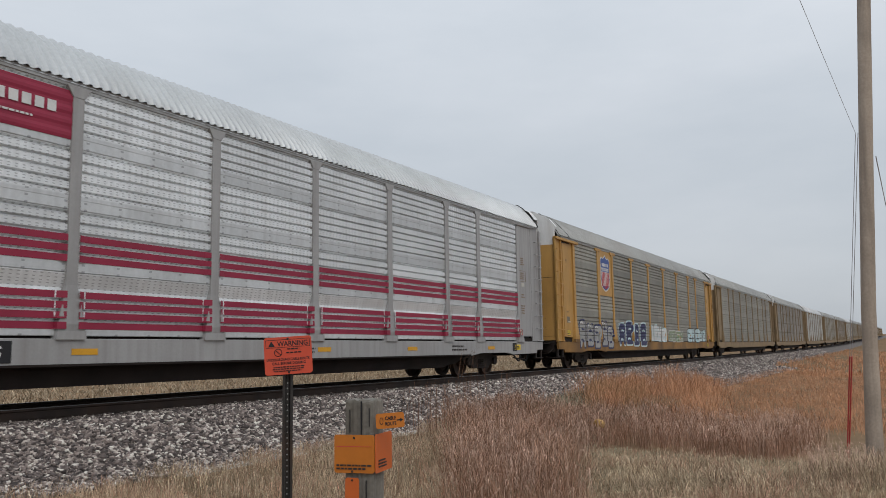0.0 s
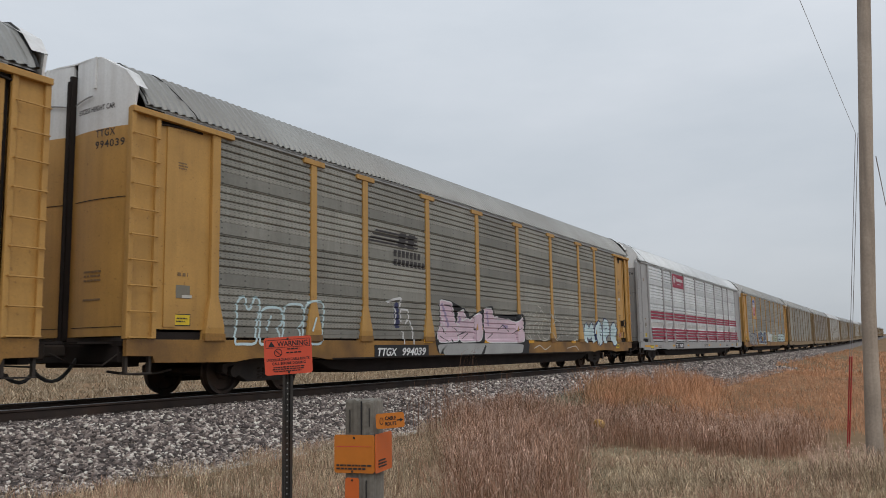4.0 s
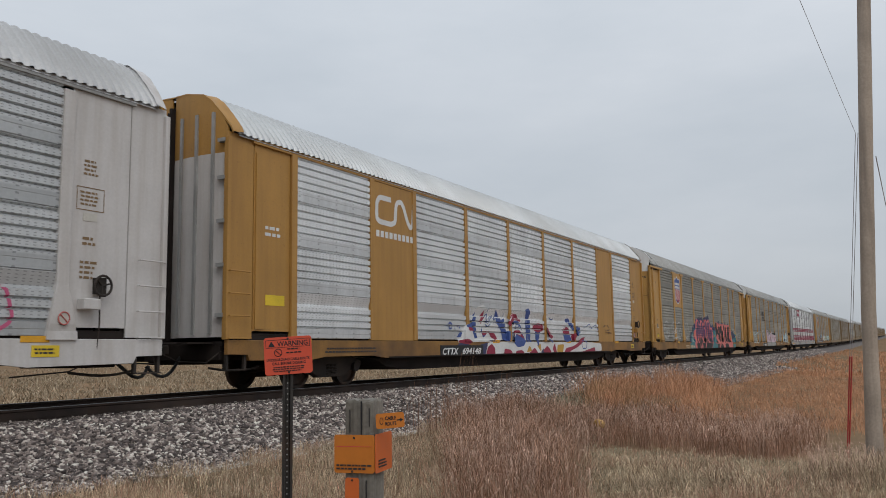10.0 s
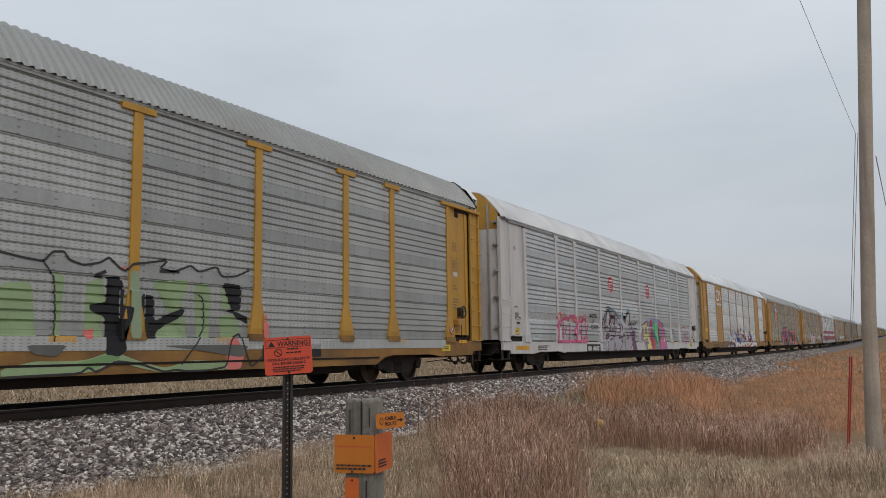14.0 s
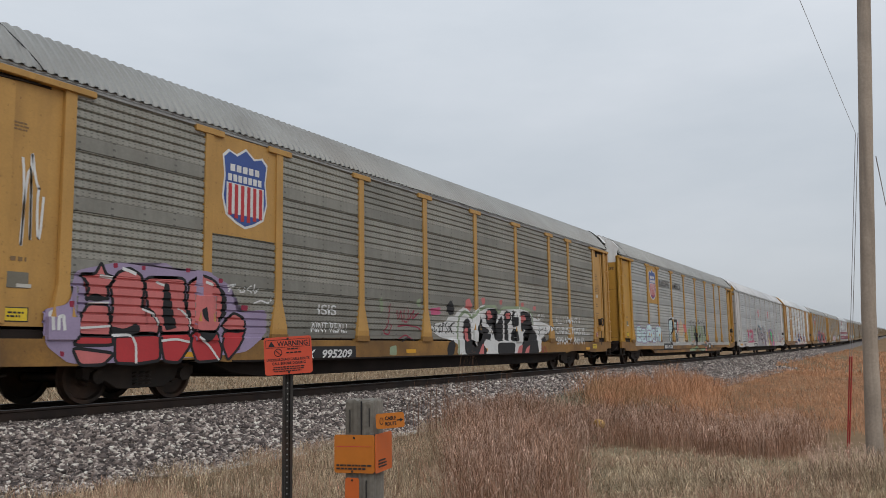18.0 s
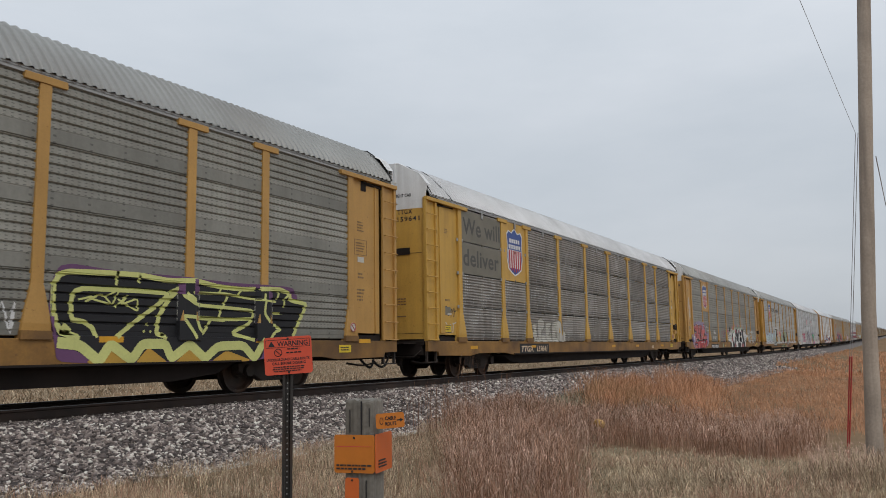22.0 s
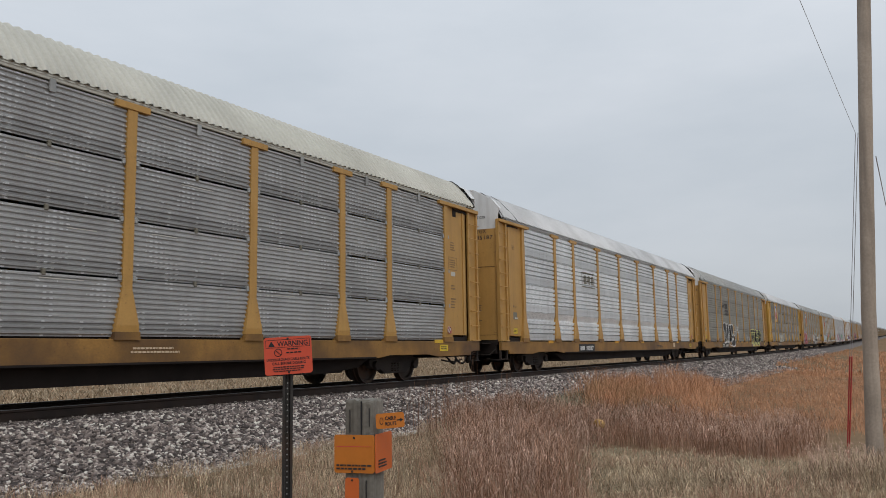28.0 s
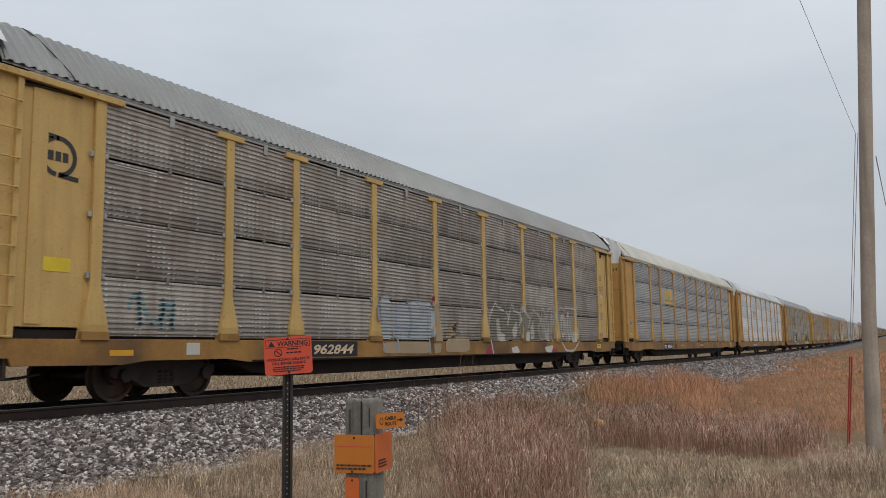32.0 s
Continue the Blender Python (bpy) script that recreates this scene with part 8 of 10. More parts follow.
stroke(c, lv, "black", 0.006, 0.04, (0.39, 2.04), (0.54, 2.15), (0.69, 2.05))
stroke(c, lv, "white", 0.0105, 0.04, (-3.53, 1.30), (-3.53, 0.99), (-3.69, 0.76))
stroke(c, lv, "white", 0.0105, 0.04, (-2.83, 1.82), (-2.78, 1.70))
stroke(c, lv, "white", 0.0105, 0.04, (-2.58, 1.93), (-2.53, 1.76), (-2.59, 1.58))
stroke(c, lv, "white", 0.0105, 0.04, (-3.13, 2.05), (-3.09, 1.64))
fill(c, lv, "lilac", 0.002, (1.26, 1.02), (1.33, 1.39), (1.66, 1.59), (1.78, 1.79), (2.70, 2.07), (2.83, 1.90), (3.12, 2.12), (4.16, 2.13), (4.61, 2.12), (5.57, 1.90), (5.94, 1.78), (5.86, 1.31), (6.06, 0.91), (6.31, 0.61), (2.19, 0.62), (1.84, 1.02))
piece(c, lv, "magenta", "purple", 0.0045, 0.03, (1.40, 1.43), (1.75, 1.54), (1.85, 1.27), (1.65, 1.13))
piece(c, lv, "logo_pale", "purple", 0.0045, 0.055, (1.86, 1.75), (2.68, 1.97), (2.77, 1.66), (2.93, 1.20), (3.22, 0.91), (3.16, 0.63), (2.33, 0.63), (2.37, 0.89), (1.87, 1.13), (1.87, 1.41), (1.95, 1.52))
piece(c, lv, "signal_red", "purple", 0.0045, 0.055, (3.20, 2.03), (3.59, 1.98), (3.53, 1.75), (3.42, 1.51), (3.42, 1.15), (3.59, 0.88), (3.32, 0.79), (3.03, 0.89), (3.16, 1.26), (3.24, 1.62))
fill(c, lv, "faded_red", 0.0042, (3.57, 1.21), (3.84, 1.15), (3.98, 0.61), (3.28, 0.61), (3.40, 0.85))
piece(c, lv, "rose", "purple", 0.0045, 0.055, (4.64, 2.09), (5.56, 1.86), (5.69, 1.57), (5.81, 1.31), (5.95, 0.97), (5.69, 0.61), (4.60, 0.61), (4.78, 0.91), (4.60, 1.03), (4.65, 1.54))
piece(c, lv, "mint", "purple", 0.0062, 0.025, (3.73, 1.91), (4.01, 2.11), (4.16, 1.90), (4.61, 2.03), (4.66, 1.86), (4.16, 1.72), (4.27, 1.47), (4.49, 1.29), (4.60, 1.03), (4.37, 0.61), (4.16, 0.64), (4.05, 1.03), (3.84, 1.15), (3.73, 1.27), (3.99, 1.34), (3.90, 1.58), (3.69, 1.52), (3.63, 1.27), (3.53, 1.33), (3.48, 1.57), (3.73, 1.76))
piece(c, lv, "lilac", "purple", 0.0078, 0.03, (2.18, 1.64), (2.51, 1.71), (2.55, 1.39), (2.28, 1.34))
piece(c, lv, "lilac", "purple", 0.0078, 0.03, (2.19, 1.11), (2.55, 1.18), (2.66, 0.95), (2.41, 0.91))
piece(c, lv, "lilac", "purple", 0.0078, 0.03, (4.96, 1.68), (5.27, 1.63), (5.19, 1.17), (4.88, 1.16))
piece(c, lv, "lilac", "purple", 0.0078, 0.03, (3.69, 1.56), (3.90, 1.62), (3.94, 1.37), (3.73, 1.32))
fill(c, lv, "logo_pale", 0.0085, (5.63, 1.37), (5.85, 1.04), (5.55, 1.01))
stroke(c, lv, "white", 0.009, 0.03, (1.95, 1.69), (2.60, 1.89))
stroke(c, lv, "white", 0.009, 0.03, (3.32, 1.93), (3.49, 1.90))
stroke(c, lv, "white", 0.009, 0.03, (4.75, 2.00), (5.47, 1.83))
stroke(c, lv, "white", 0.009, 0.03, (2.83, 1.14), (3.08, 0.91))
stroke(c, lv, "purple", 0.006, 0.035, (7.30, 1.62), (7.90, 1.71), (7.44, 1.41), (8.11, 1.50), (7.58, 1.19), (8.19, 1.27))
stroke(c, lv, "purple", 0.006, 0.035, (7.45, 1.70), (7.49, 1.05))
stroke(c, lv, "purple", 0.006, 0.035, (7.90, 1.71), (8.03, 1.05))
stroke(c, lv, "magenta", 0.006, 0.055, (9.52, 1.68), (10.23, 1.83), (10.86, 1.69), (10.99, 1.23), (10.37, 0.87), (9.60, 1.14), (9.52, 1.68))
stroke(c, lv, "magenta", 0.006, 0.055, (9.86, 1.62), (10.02, 1.06), (10.33, 1.63), (10.45, 1.06), (10.78, 1.56))
stroke(c, lv, "magenta", 0.006, 0.10, (-6.49, 1.73), (-6.23, 1.75), (-6.06, 1.55), (-6.02, 1.26), (-6.15, 1.13), (-6.33, 1.11))
for xl in (2.56, -3.1):
    for w, mat, lift in ((0.68, "white", 0.004), (0.60, "signal_red", 0.007)):
        o = (0.68 - w) / 2
        paint_on(c, lv, shape([(xl + o + w * u, 3.0 + o + w * 1.08 * v) for u, v in ((0.22, 0), (0.78, 0), (1, 0.22), (1, 0.78), (0.78, 1), (0.22, 1), (0, 0.78), (0, 0.22))]), M[mat], 0, 0, lift, "herald")
    for k in range(4):
        paint_on(c, lv, shape([(xl + 0.14, 3.14 + 0.12 * k), (xl + 0.52, 3.14 + 0.12 * k), (xl + 0.52, 3.20 + 0.12 * k), (xl + 0.14, 3.20 + 0.12 * k)]), M["white"], 0, 0, 0.010, "name_bar")
outline_letters(c, lv, -9.1, 0.98, 3.2, 0.95, 5, "magenta", 6, 0.11)
paint_on(c, lv, scribble(3.0, 0.3, 44, 0.06, 9), M["pink"], -9.0, 1.72, 0.005)
paint_on(c, lv, ribbon([(-10.9 + 0.5 * math.cos(t), 1.5 + 0.42 * math.sin(t)) for t in np.linspace(0, 5.6, 20)], 0.04), M["ice"], 0, 0, 0.006)
line_text(c, lv, "MASTERS", -5.55, 1.92, 0.22, "black", 0.004, 0.85)
line_text(c, lv, "OF", -5.2, 1.7, 0.22, "black", 0.004, 0.25)
line_text(c, lv, "MAYHEM", -5.45, 1.48, 0.22, "black", 0.004, 0.8)
number(c, 3, "8605", -5.95, 0.66, 0.24, "black", "white", -5.39, -4.64)
rect(c, "yellow_plate", M["reflector"], -12.6, -11.6, 0.74, 0.86)
reflectors(c, (-7.2, -1.2, 2.4, 7.4, 11.3))
bars(c, "stencilled_note", M["stencil"], -10.9, -9.9, 0.70, 0.88, 3, HALF + 0.004, 35)
end_notes(c)
brake_gear(c, 1, M["rack_white"])
bars(c, "end_mark", M["stencil"], -12.38, -12.0, 1.5, 1.8, 2, FACE - 0.018, 36)

# car 6: silver panels, green tags, a slogan
c = add(6, autorack("ochre-framed autorack with silver panels, a black slogan and green tags", "yellow_rich", "panel_silver", "slotted", "roof_dull", post="capped", solid={1: ZMID}))
for s_ in (-1, 1):
    # this car sits lower: a plain rail under the panels and a deeper sill
    bm = bmesh.new()
    y0_, y1_ = sorted((s_ * (HALF - 0.06), s_ * (HALF + 0.008)))
    prism(bm, [(y0_, 0.815), (y1_, 0.815), (y1_, 0.90), (s_ * (HALF - 0.008), 0.915), (s_ * (HALF - 0.008), 0.93), (y1_, 0.945), (y1_, 1.022), (y0_, 1.022)], -11.45, 11.45, "x")
    part("lower_rail", bm, M["panel_silver"], c, "grey ribbed rail under the panels", 0.004)
    bm = bmesh.new()
    y0_, y1_ = sorted((s_ * (HALF - 0.08), s_ * HALF))
    prism(bm, [(-8.6, 0.64), (-8.2, 0.46), (8.2, 0.46), (8.6, 0.64)], y0_, y1_, "y")
    part("deep_sill", bm, M["sill_ochre"], c)
door_marks(c, "851838")
line_text(c, st, "AMERICA", -3.95, 3.82, 0.44, "stencil", 0.008, 1.85)
line_text(c, st, "BUILDING", -6.75, 3.82, 0.44, "stencil", 0.008, 2.1)
shield(c, -7.985, 3.78, 1.12, 1.42, FACE + 0.012)
fill(c, st, "salmon", 0.002, (-3.56, 1.59), (-3.19, 2.11), (-3.00, 1.98), (-3.03, 1.65), (-3.30, 1.43), (-3.46, 1.46))
fill(c, st, "salmon", 0.002, (-1.92, 1.98), (-1.45, 1.95), (-1.55, 1.50), (-1.85, 1.57))
fill(c, st, "tan", 0.0025, (-3.01, 1.77), (-2.71, 2.01), (-2.49, 2.29), (-2.19, 2.05), (-1.80, 1.77), (-1.63, 1.01), (-3.07, 1.00))
fill(c, st, "bone", 0.005, (-3.01, 1.72), (-2.83, 1.39), (-2.43, 1.26), (-2.01, 1.42), (-1.78, 1.75), (-1.86, 1.20), (-2.25, 0.96), (-2.75, 0.98), (-2.94, 1.25))
stroke(c, st, "bone", 0.006, 0.10, (-2.88, 1.86), (-2.70, 1.75), (-2.52, 1.73))
stroke(c, st, "bone", 0.006, 0.10, (-2.28, 1.76), (-2.11, 1.82), (-1.97, 1.93))
piece(c, st, "ice", "black", 0.0055, 0.10, (-5.17, 2.12), (-4.45, 2.20), (-4.36, 1.88), (-4.48, 1.50), (-4.79, 1.44), (-4.76, 0.96), (-5.11, 0.96))
piece(c, st, "black", "white", 0.0050, 0.08, (-4.14, 2.20), (-3.24, 2.24), (-3.36, 1.63), (-3.60, 1.56), (-3.34, 1.43), (-3.32, 0.96), (-4.06, 0.98))
fill(c, st, "ice", 0.0085, (-4.08, 2.02), (-3.59, 2.03), (-3.55, 1.82), (-3.80, 1.72), (-3.67, 1.49), (-3.69, 1.17), (-4.06, 1.16))
fill(c, st, "black", 0.0100, (-3.94, 1.91), (-3.74, 1.91), (-3.77, 1.85), (-3.94, 1.83))
stroke(c, st, "white", 0.006, 0.10, (-5.06, 2.19), (-4.46, 2.24), (-4.06, 2.22), (-3.24, 2.25))
fill(c, st, "pale_green", 0.0035, (-0.77, 1.73), (-0.29, 1.78), (-0.20, 0.95), (-0.73, 0.90))
fill(c, st, "pale_green", 0.0035, (0.05, 1.95), (0.22, 1.88), (0.17, 1.31), (0.15, 0.95), (0.06, 0.95), (0.06, 1.47))
fill(c, st, "pale_green", 0.0035, (0.57, 1.82), (0.86, 1.92), (0.93, 1.50), (0.74, 1.33), (0.90, 1.00), (0.56, 0.99))
fill(c, st, "pale_green", 0.0035, (1.72, 1.90), (2.61, 2.00), (2.38, 1.52), (1.91, 1.27), (1.80, 1.00), (2.52, 0.96), (2.50, 1.38))
fill(c, st, "pale_green", 0.0035, (2.68, 1.91), (3.07, 1.98), (3.05, 1.01), (2.77, 0.95))
fill(c, st, "pale_green", 0.0035, (3.34, 1.90), (3.58, 1.97), (3.63, 1.56), (3.35, 1.52))
fill(c, st, "pale_green", 0.0035, (3.29, 1.40), (3.64, 1.46), (3.86, 1.16), (3.57, 1.01), (3.32, 1.01))
fill(c, st, "sage", 0.0065, (1.32, 2.05), (1.50, 2.06), (1.56, 1.00), (1.34, 1.00))
fill(c, st, "pale_green", 0.0065, (-0.71, 0.58), (-0.23, 0.68), (0.11, 0.67), (0.57, 0.68), (1.06, 0.81), (1.48, 0.67), (2.05, 0.53), (2.65, 0.65), (3.44, 0.61), (3.48, 0.47), (2.53, 0.47), (2.17, 0.47), (1.94, 0.47), (1.49, 0.56), (1.17, 0.66), (0.68, 0.50), (-0.22, 0.47), (-0.70, 0.47))
fill(c, st, "leaf", 0.0078, (0.39, 0.63), (0.96, 0.76), (1.22, 0.71), (0.68, 0.54))
fill(c, st, "black", 0.0068, (0.91, 1.93), (1.17, 1.95), (1.25, 1.78), (1.19, 1.51), (1.40, 1.48), (1.35, 1.26), (1.20, 1.08), (1.32, 0.84), (1.17, 0.72), (0.91, 0.76), (1.00, 1.08), (0.89, 1.33), (0.64, 1.41), (0.63, 1.49), (0.93, 1.55), (1.02, 1.68))
fill(c, st, "black", 0.0068, (1.55, 1.71), (1.84, 1.68), (1.85, 1.27), (2.14, 1.41), (2.50, 1.52), (2.44, 1.38), (1.91, 1.14), (1.86, 1.00), (1.64, 1.00))
fill(c, st, "black", 0.0068, (3.34, 2.00), (3.84, 1.98), (3.82, 1.52), (3.42, 1.49), (4.00, 1.42), (4.00, 1.27), (3.64, 1.41))
fill(c, st, "stone_dark", 0.0078, (-0.37, 0.90), (0.28, 0.90), (0.11, 0.74), (-0.24, 0.77))
fill(c, st, "stone_dark", 0.0078, (1.92, 0.89), (4.01, 0.91), (3.87, 0.67), (2.90, 0.80))
stroke(c, st, "stencil", 0.0088, 0.035, (-0.80, 2.15), (-0.47, 2.10), (-0.13, 2.07), (-0.00, 2.22), (0.18, 2.24), (0.27, 2.13), (0.51, 2.07), (0.80, 2.13), (0.95, 2.23), (1.16, 2.08), (1.27, 2.04), (1.37, 2.16), (1.76, 2.22), (2.11, 2.29), (1.94, 2.14), (2.24, 2.10), (2.60, 2.24), (2.80, 2.14), (3.20, 2.27), (3.34, 2.10), (3.69, 2.13), (4.06, 2.28))
stroke(c, st, "stencil", 0.0088, 0.035, (-0.70, 0.47), (-0.22, 0.48), (0.49, 0.49), (0.63, 0.58), (0.77, 0.50), (1.12, 0.66), (1.60, 0.60), (2.05, 0.47), (2.29, 0.50), (2.53, 0.47), (3.04, 0.47), (3.45, 0.52), (3.57, 1.01), (3.79, 1.11), (3.94, 0.76), (4.09, 0.50), (4.40, 0.70))
stroke(c, st, "stencil", 0.0088, 0.025, (-0.15, 2.09), (0.04, 1.87), (0.08, 1.31), (0.06, 0.95))
stroke(c, st, "stencil", 0.0088, 0.03, (2.75, 1.77), (2.90, 1.68), (2.92, 1.20), (2.77, 0.95), (2.41, 0.58))
stroke(c, st, "stencil", 0.0088, 0.05, (0.91, 2.01), (0.71, 1.93), (0.86, 1.91))
stroke(c, st, "stencil", 0.0088, 0.05, (1.94, 2.09), (2.36, 2.11))
fill(c, st, "salmon", 0.0062, (3.50, 0.99), (3.69, 1.04), (3.90, 0.76), (3.80, 0.47), (3.41, 0.47))
fill(c, st, "salmon", 0.0062, (4.34, 1.43), (4.54, 1.49), (4.55, 1.02), (4.37, 1.01))
fill(c, st, "salmon", 0.0062, (0.55, 1.12), (0.73, 1.14), (0.70, 0.99), (0.56, 0.99))
fill(c, st, "salmon", 0.0062, (1.16, 2.08), (1.27, 2.13), (1.27, 2.04))
bubble(c, st, -11.2, 0.9, 4.2, 0.9, 5, "ice", "lilac", None, None, 56, 0.1)
number(c, 3, "", 4.5, 0.68, 0.22, "black")
number(c, 4, "851838", -6.3, 0.68, 0.24, "black")
rect(c, "data_plate", M["black"], 5.75, 6.15, 0.66, 0.92)
reflectors(c, (-3.7, 0.2, 3.4, 7.1, 9.3, 12.4))
end_notes(c)
brake_gear(c, 1, M["ochre"])

# car 7: shield, pink tag, black and white tag
c = add(7, autorack("yellow-framed autorack with dull panels, a shield, pink and black-and-white tags", "yellow", "panel_dull", "slotted", "roof_dull", solid={1: ZMID}))
door_marks(c, "995209")
shield(c, -7.985, 3.78, 1.12, 1.42, FACE + 0.012)
fill(c, st, "lilac", 0.002, (-11.65, 1.49), (-11.50, 1.98), (-11.30, 2.04), (-10.78, 2.17), (-10.09, 2.16), (-9.85, 2.25), (-9.59, 2.13), (-8.92, 2.18), (-8.33, 1.96), (-8.17, 1.48), (-7.37, 1.57), (-7.37, 1.12), (-8.00, 0.74), (-11.54, 0.61), (-11.97, 0.90), (-12.00, 1.40))
piece(c, st, "pink", "black", 0.0055, 0.05, (-11.43, 1.94), (-11.17, 1.96), (-11.07, 2.14), (-10.98, 1.97), (-10.80, 1.92), (-10.95, 1.77), (-10.92, 1.59), (-11.16, 1.65), (-11.33, 1.56), (-11.27, 1.77))
piece(c, st, "pink", "black", 0.0055, 0.05, (-11.28, 1.51), (-10.92, 1.52), (-10.87, 1.19), (-10.87, 1.03), (-11.44, 1.05), (-11.40, 1.31))
piece(c, st, "pink", "black", 0.0055, 0.05, (-10.90, 1.80), (-10.77, 2.01), (-10.55, 2.10), (-10.32, 2.00), (-10.25, 1.84), (-10.30, 1.50), (-10.06, 1.42), (-9.93, 1.23), (-9.96, 1.07), (-10.82, 1.03), (-10.87, 1.17), (-10.84, 1.53))
piece(c, st, "pink", "black", 0.0055, 0.05, (-10.26, 1.98), (-9.39, 2.02), (-9.41, 1.59), (-9.27, 1.40), (-9.29, 1.10), (-9.90, 1.09), (-9.90, 1.19), (-10.18, 1.51))
piece(c, st, "pink", "black", 0.0055, 0.05, (-9.32, 1.95), (-9.05, 2.09), (-8.70, 2.01), (-8.50, 1.74), (-8.54, 1.42), (-8.73, 1.15), (-8.89, 1.10), (-9.23, 1.15), (-9.37, 1.49))
piece(c, st, "red", "black", 0.0055, 0.05, (-11.45, 1.04), (-10.86, 1.04), (-10.84, 0.90), (-11.53, 0.90))
piece(c, st, "pink", "black", 0.0055, 0.05, (-11.55, 0.87), (-10.80, 0.78), (-11.01, 0.61), (-11.41, 0.61))
piece(c, st, "red", "black", 0.0055, 0.05, (-10.82, 1.06), (-9.96, 1.10), (-9.93, 0.66), (-10.38, 0.61), (-10.80, 0.63))
piece(c, st, "red", "black", 0.0055, 0.05, (-9.90, 1.09), (-9.28, 1.11), (-9.29, 0.90), (-9.54, 0.61), (-9.85, 0.64), (-9.92, 0.90))
piece(c, st, "red", "black", 0.0055, 0.05, (-9.23, 1.12), (-8.73, 1.13), (-8.56, 0.85), (-8.59, 0.64), (-9.15, 0.61), (-9.29, 0.90))
piece(c, st, "pink", "black", 0.0055, 0.05, (-8.55, 1.26), (-8.25, 1.48), (-7.98, 1.38), (-7.93, 1.17), (-8.16, 1.14), (-8.46, 1.16))
piece(c, st, "red", "black", 0.0055, 0.05, (-8.49, 1.15), (-7.93, 1.16), (-8.16, 0.84), (-8.41, 0.63), (-8.56, 0.90))
fill(c, st, "black", 0.0095, (-10.88, 1.19), (-10.63, 1.15), (-10.35, 1.25), (-10.31, 1.11), (-10.57, 1.03), (-10.82, 1.07))
fill(c, st, "black", 0.0095, (-9.86, 1.89), (-9.76, 1.92), (-9.66, 1.43), (-9.56, 1.19), (-9.81, 1.13), (-9.88, 1.43))
fill(c, st, "black", 0.0095, (-9.07, 1.50), (-8.97, 1.56), (-8.92, 1.28), (-9.03, 1.34))
fill(c, st, "black", 0.0095, (-9.13, 1.12), (-8.73, 1.10), (-8.88, 0.94), (-9.09, 1.00))
fill(c, st, "black", 0.0095, (-11.31, 1.57), (-11.11, 1.65), (-10.91, 1.59), (-11.13, 1.55))
fill(c, st, "black", 0.0095, (-8.66, 1.99), (-8.44, 1.79), (-8.43, 1.47), (-8.55, 1.31), (-8.53, 1.68))
stroke(c, st, "white", 0.011, 0.045, (-10.85, 1.05), (-10.51, 1.06), (-10.42, 0.90), (-10.41, 0.62))
stroke(c, st, "white", 0.011, 0.04, (-9.92, 0.97), (-9.61, 1.00), (-9.32, 0.95))
stroke(c, st, "white", 0.011, 0.04, (-9.13, 1.04), (-8.88, 0.90), (-8.63, 0.64))
stroke(c, st, "white", 0.011, 0.05, (-11.09, 1.94), (-10.85, 1.92))
stroke(c, st, "white", 0.011, 0.05, (-10.69, 2.08), (-10.55, 2.05), (-10.42, 2.01))
stroke(c, st, "white", 0.011, 0.05, (-10.01, 1.91), (-9.86, 1.87))
stroke(c, st, "white", 0.011, 0.05, (-8.98, 1.98), (-8.75, 1.93))
stroke(c, st, "white", 0.011, 0.035, (-10.30, 1.47), (-10.06, 1.40), (-9.93, 1.22))
stroke(c, st, "white", 0.011, 0.035, (-9.54, 1.51), (-9.30, 1.35), (-9.26, 1.17))
stroke(c, st, "white", 0.011, 0.03, (-11.28, 1.52), (-10.92, 1.54))
stroke(c, st, "white", 0.011, 0.035, (-11.44, 1.15), (-11.11, 1.17), (-10.88, 1.19))
fill(c, st, "maroon", 0.004, (-10.86, 2.14), (-10.78, 2.16), (-10.77, 2.09), (-10.84, 2.07))
fill(c, st, "maroon", 0.004, (-10.32, 2.15), (-10.24, 2.16), (-10.24, 2.08), (-10.31, 2.09))
fill(c, st, "maroon", 0.004, (-9.39, 2.19), (-9.29, 2.19), (-9.31, 2.12), (-9.39, 2.12))
fill(c, st, "maroon", 0.004, (-11.65, 1.53), (-11.53, 1.54), (-11.54, 1.45), (-11.63, 1.44))
fill(c, st, "maroon", 0.004, (-8.63, 2.07), (-8.52, 2.06), (-8.54, 1.99), (-8.63, 1.99))
fill(c, st, "maroon", 0.004, (-8.06, 1.62), (-7.88, 1.62), (-7.90, 1.52), (-8.06, 1.53))
fill(c, st, "maroon", 0.004, (-11.74, 0.82), (-11.67, 0.81), (-11.67, 0.74), (-11.73, 0.75))
fill(c, st, "maroon", 0.004, (-8.23, 0.90), (-8.11, 0.90), (-8.12, 0.81), (-8.23, 0.82))
stroke(c, st, "white", 0.0075, 0.05, (-11.88, 1.11), (-11.90, 1.36), (-11.85, 1.38))
stroke(c, st, "white", 0.0075, 0.05, (-11.80, 1.11), (-11.80, 1.30), (-11.73, 1.32), (-11.70, 1.11))
stroke(c, st, "white", 0.006, 0.035, (-8.41, 1.95), (-8.18, 1.99), (-8.37, 1.89), (-8.39, 1.84))
stroke(c, st, "white", 0.006, 0.03, (-8.09, 1.94), (-8.10, 1.85), (-7.98, 1.86), (-7.96, 1.95))
stroke(c, st, "white", 0.006, 0.03, (-7.79, 1.99), (-7.90, 1.93), (-7.79, 1.86))
stroke(c, st, "white", 0.006, 0.03, (-7.71, 2.02), (-7.72, 1.84), (-7.59, 1.94))
stroke(c, st, "white", 0.006, 0.03, (-7.74, 1.66), (-7.54, 1.73), (-7.33, 1.68), (-7.21, 1.80))
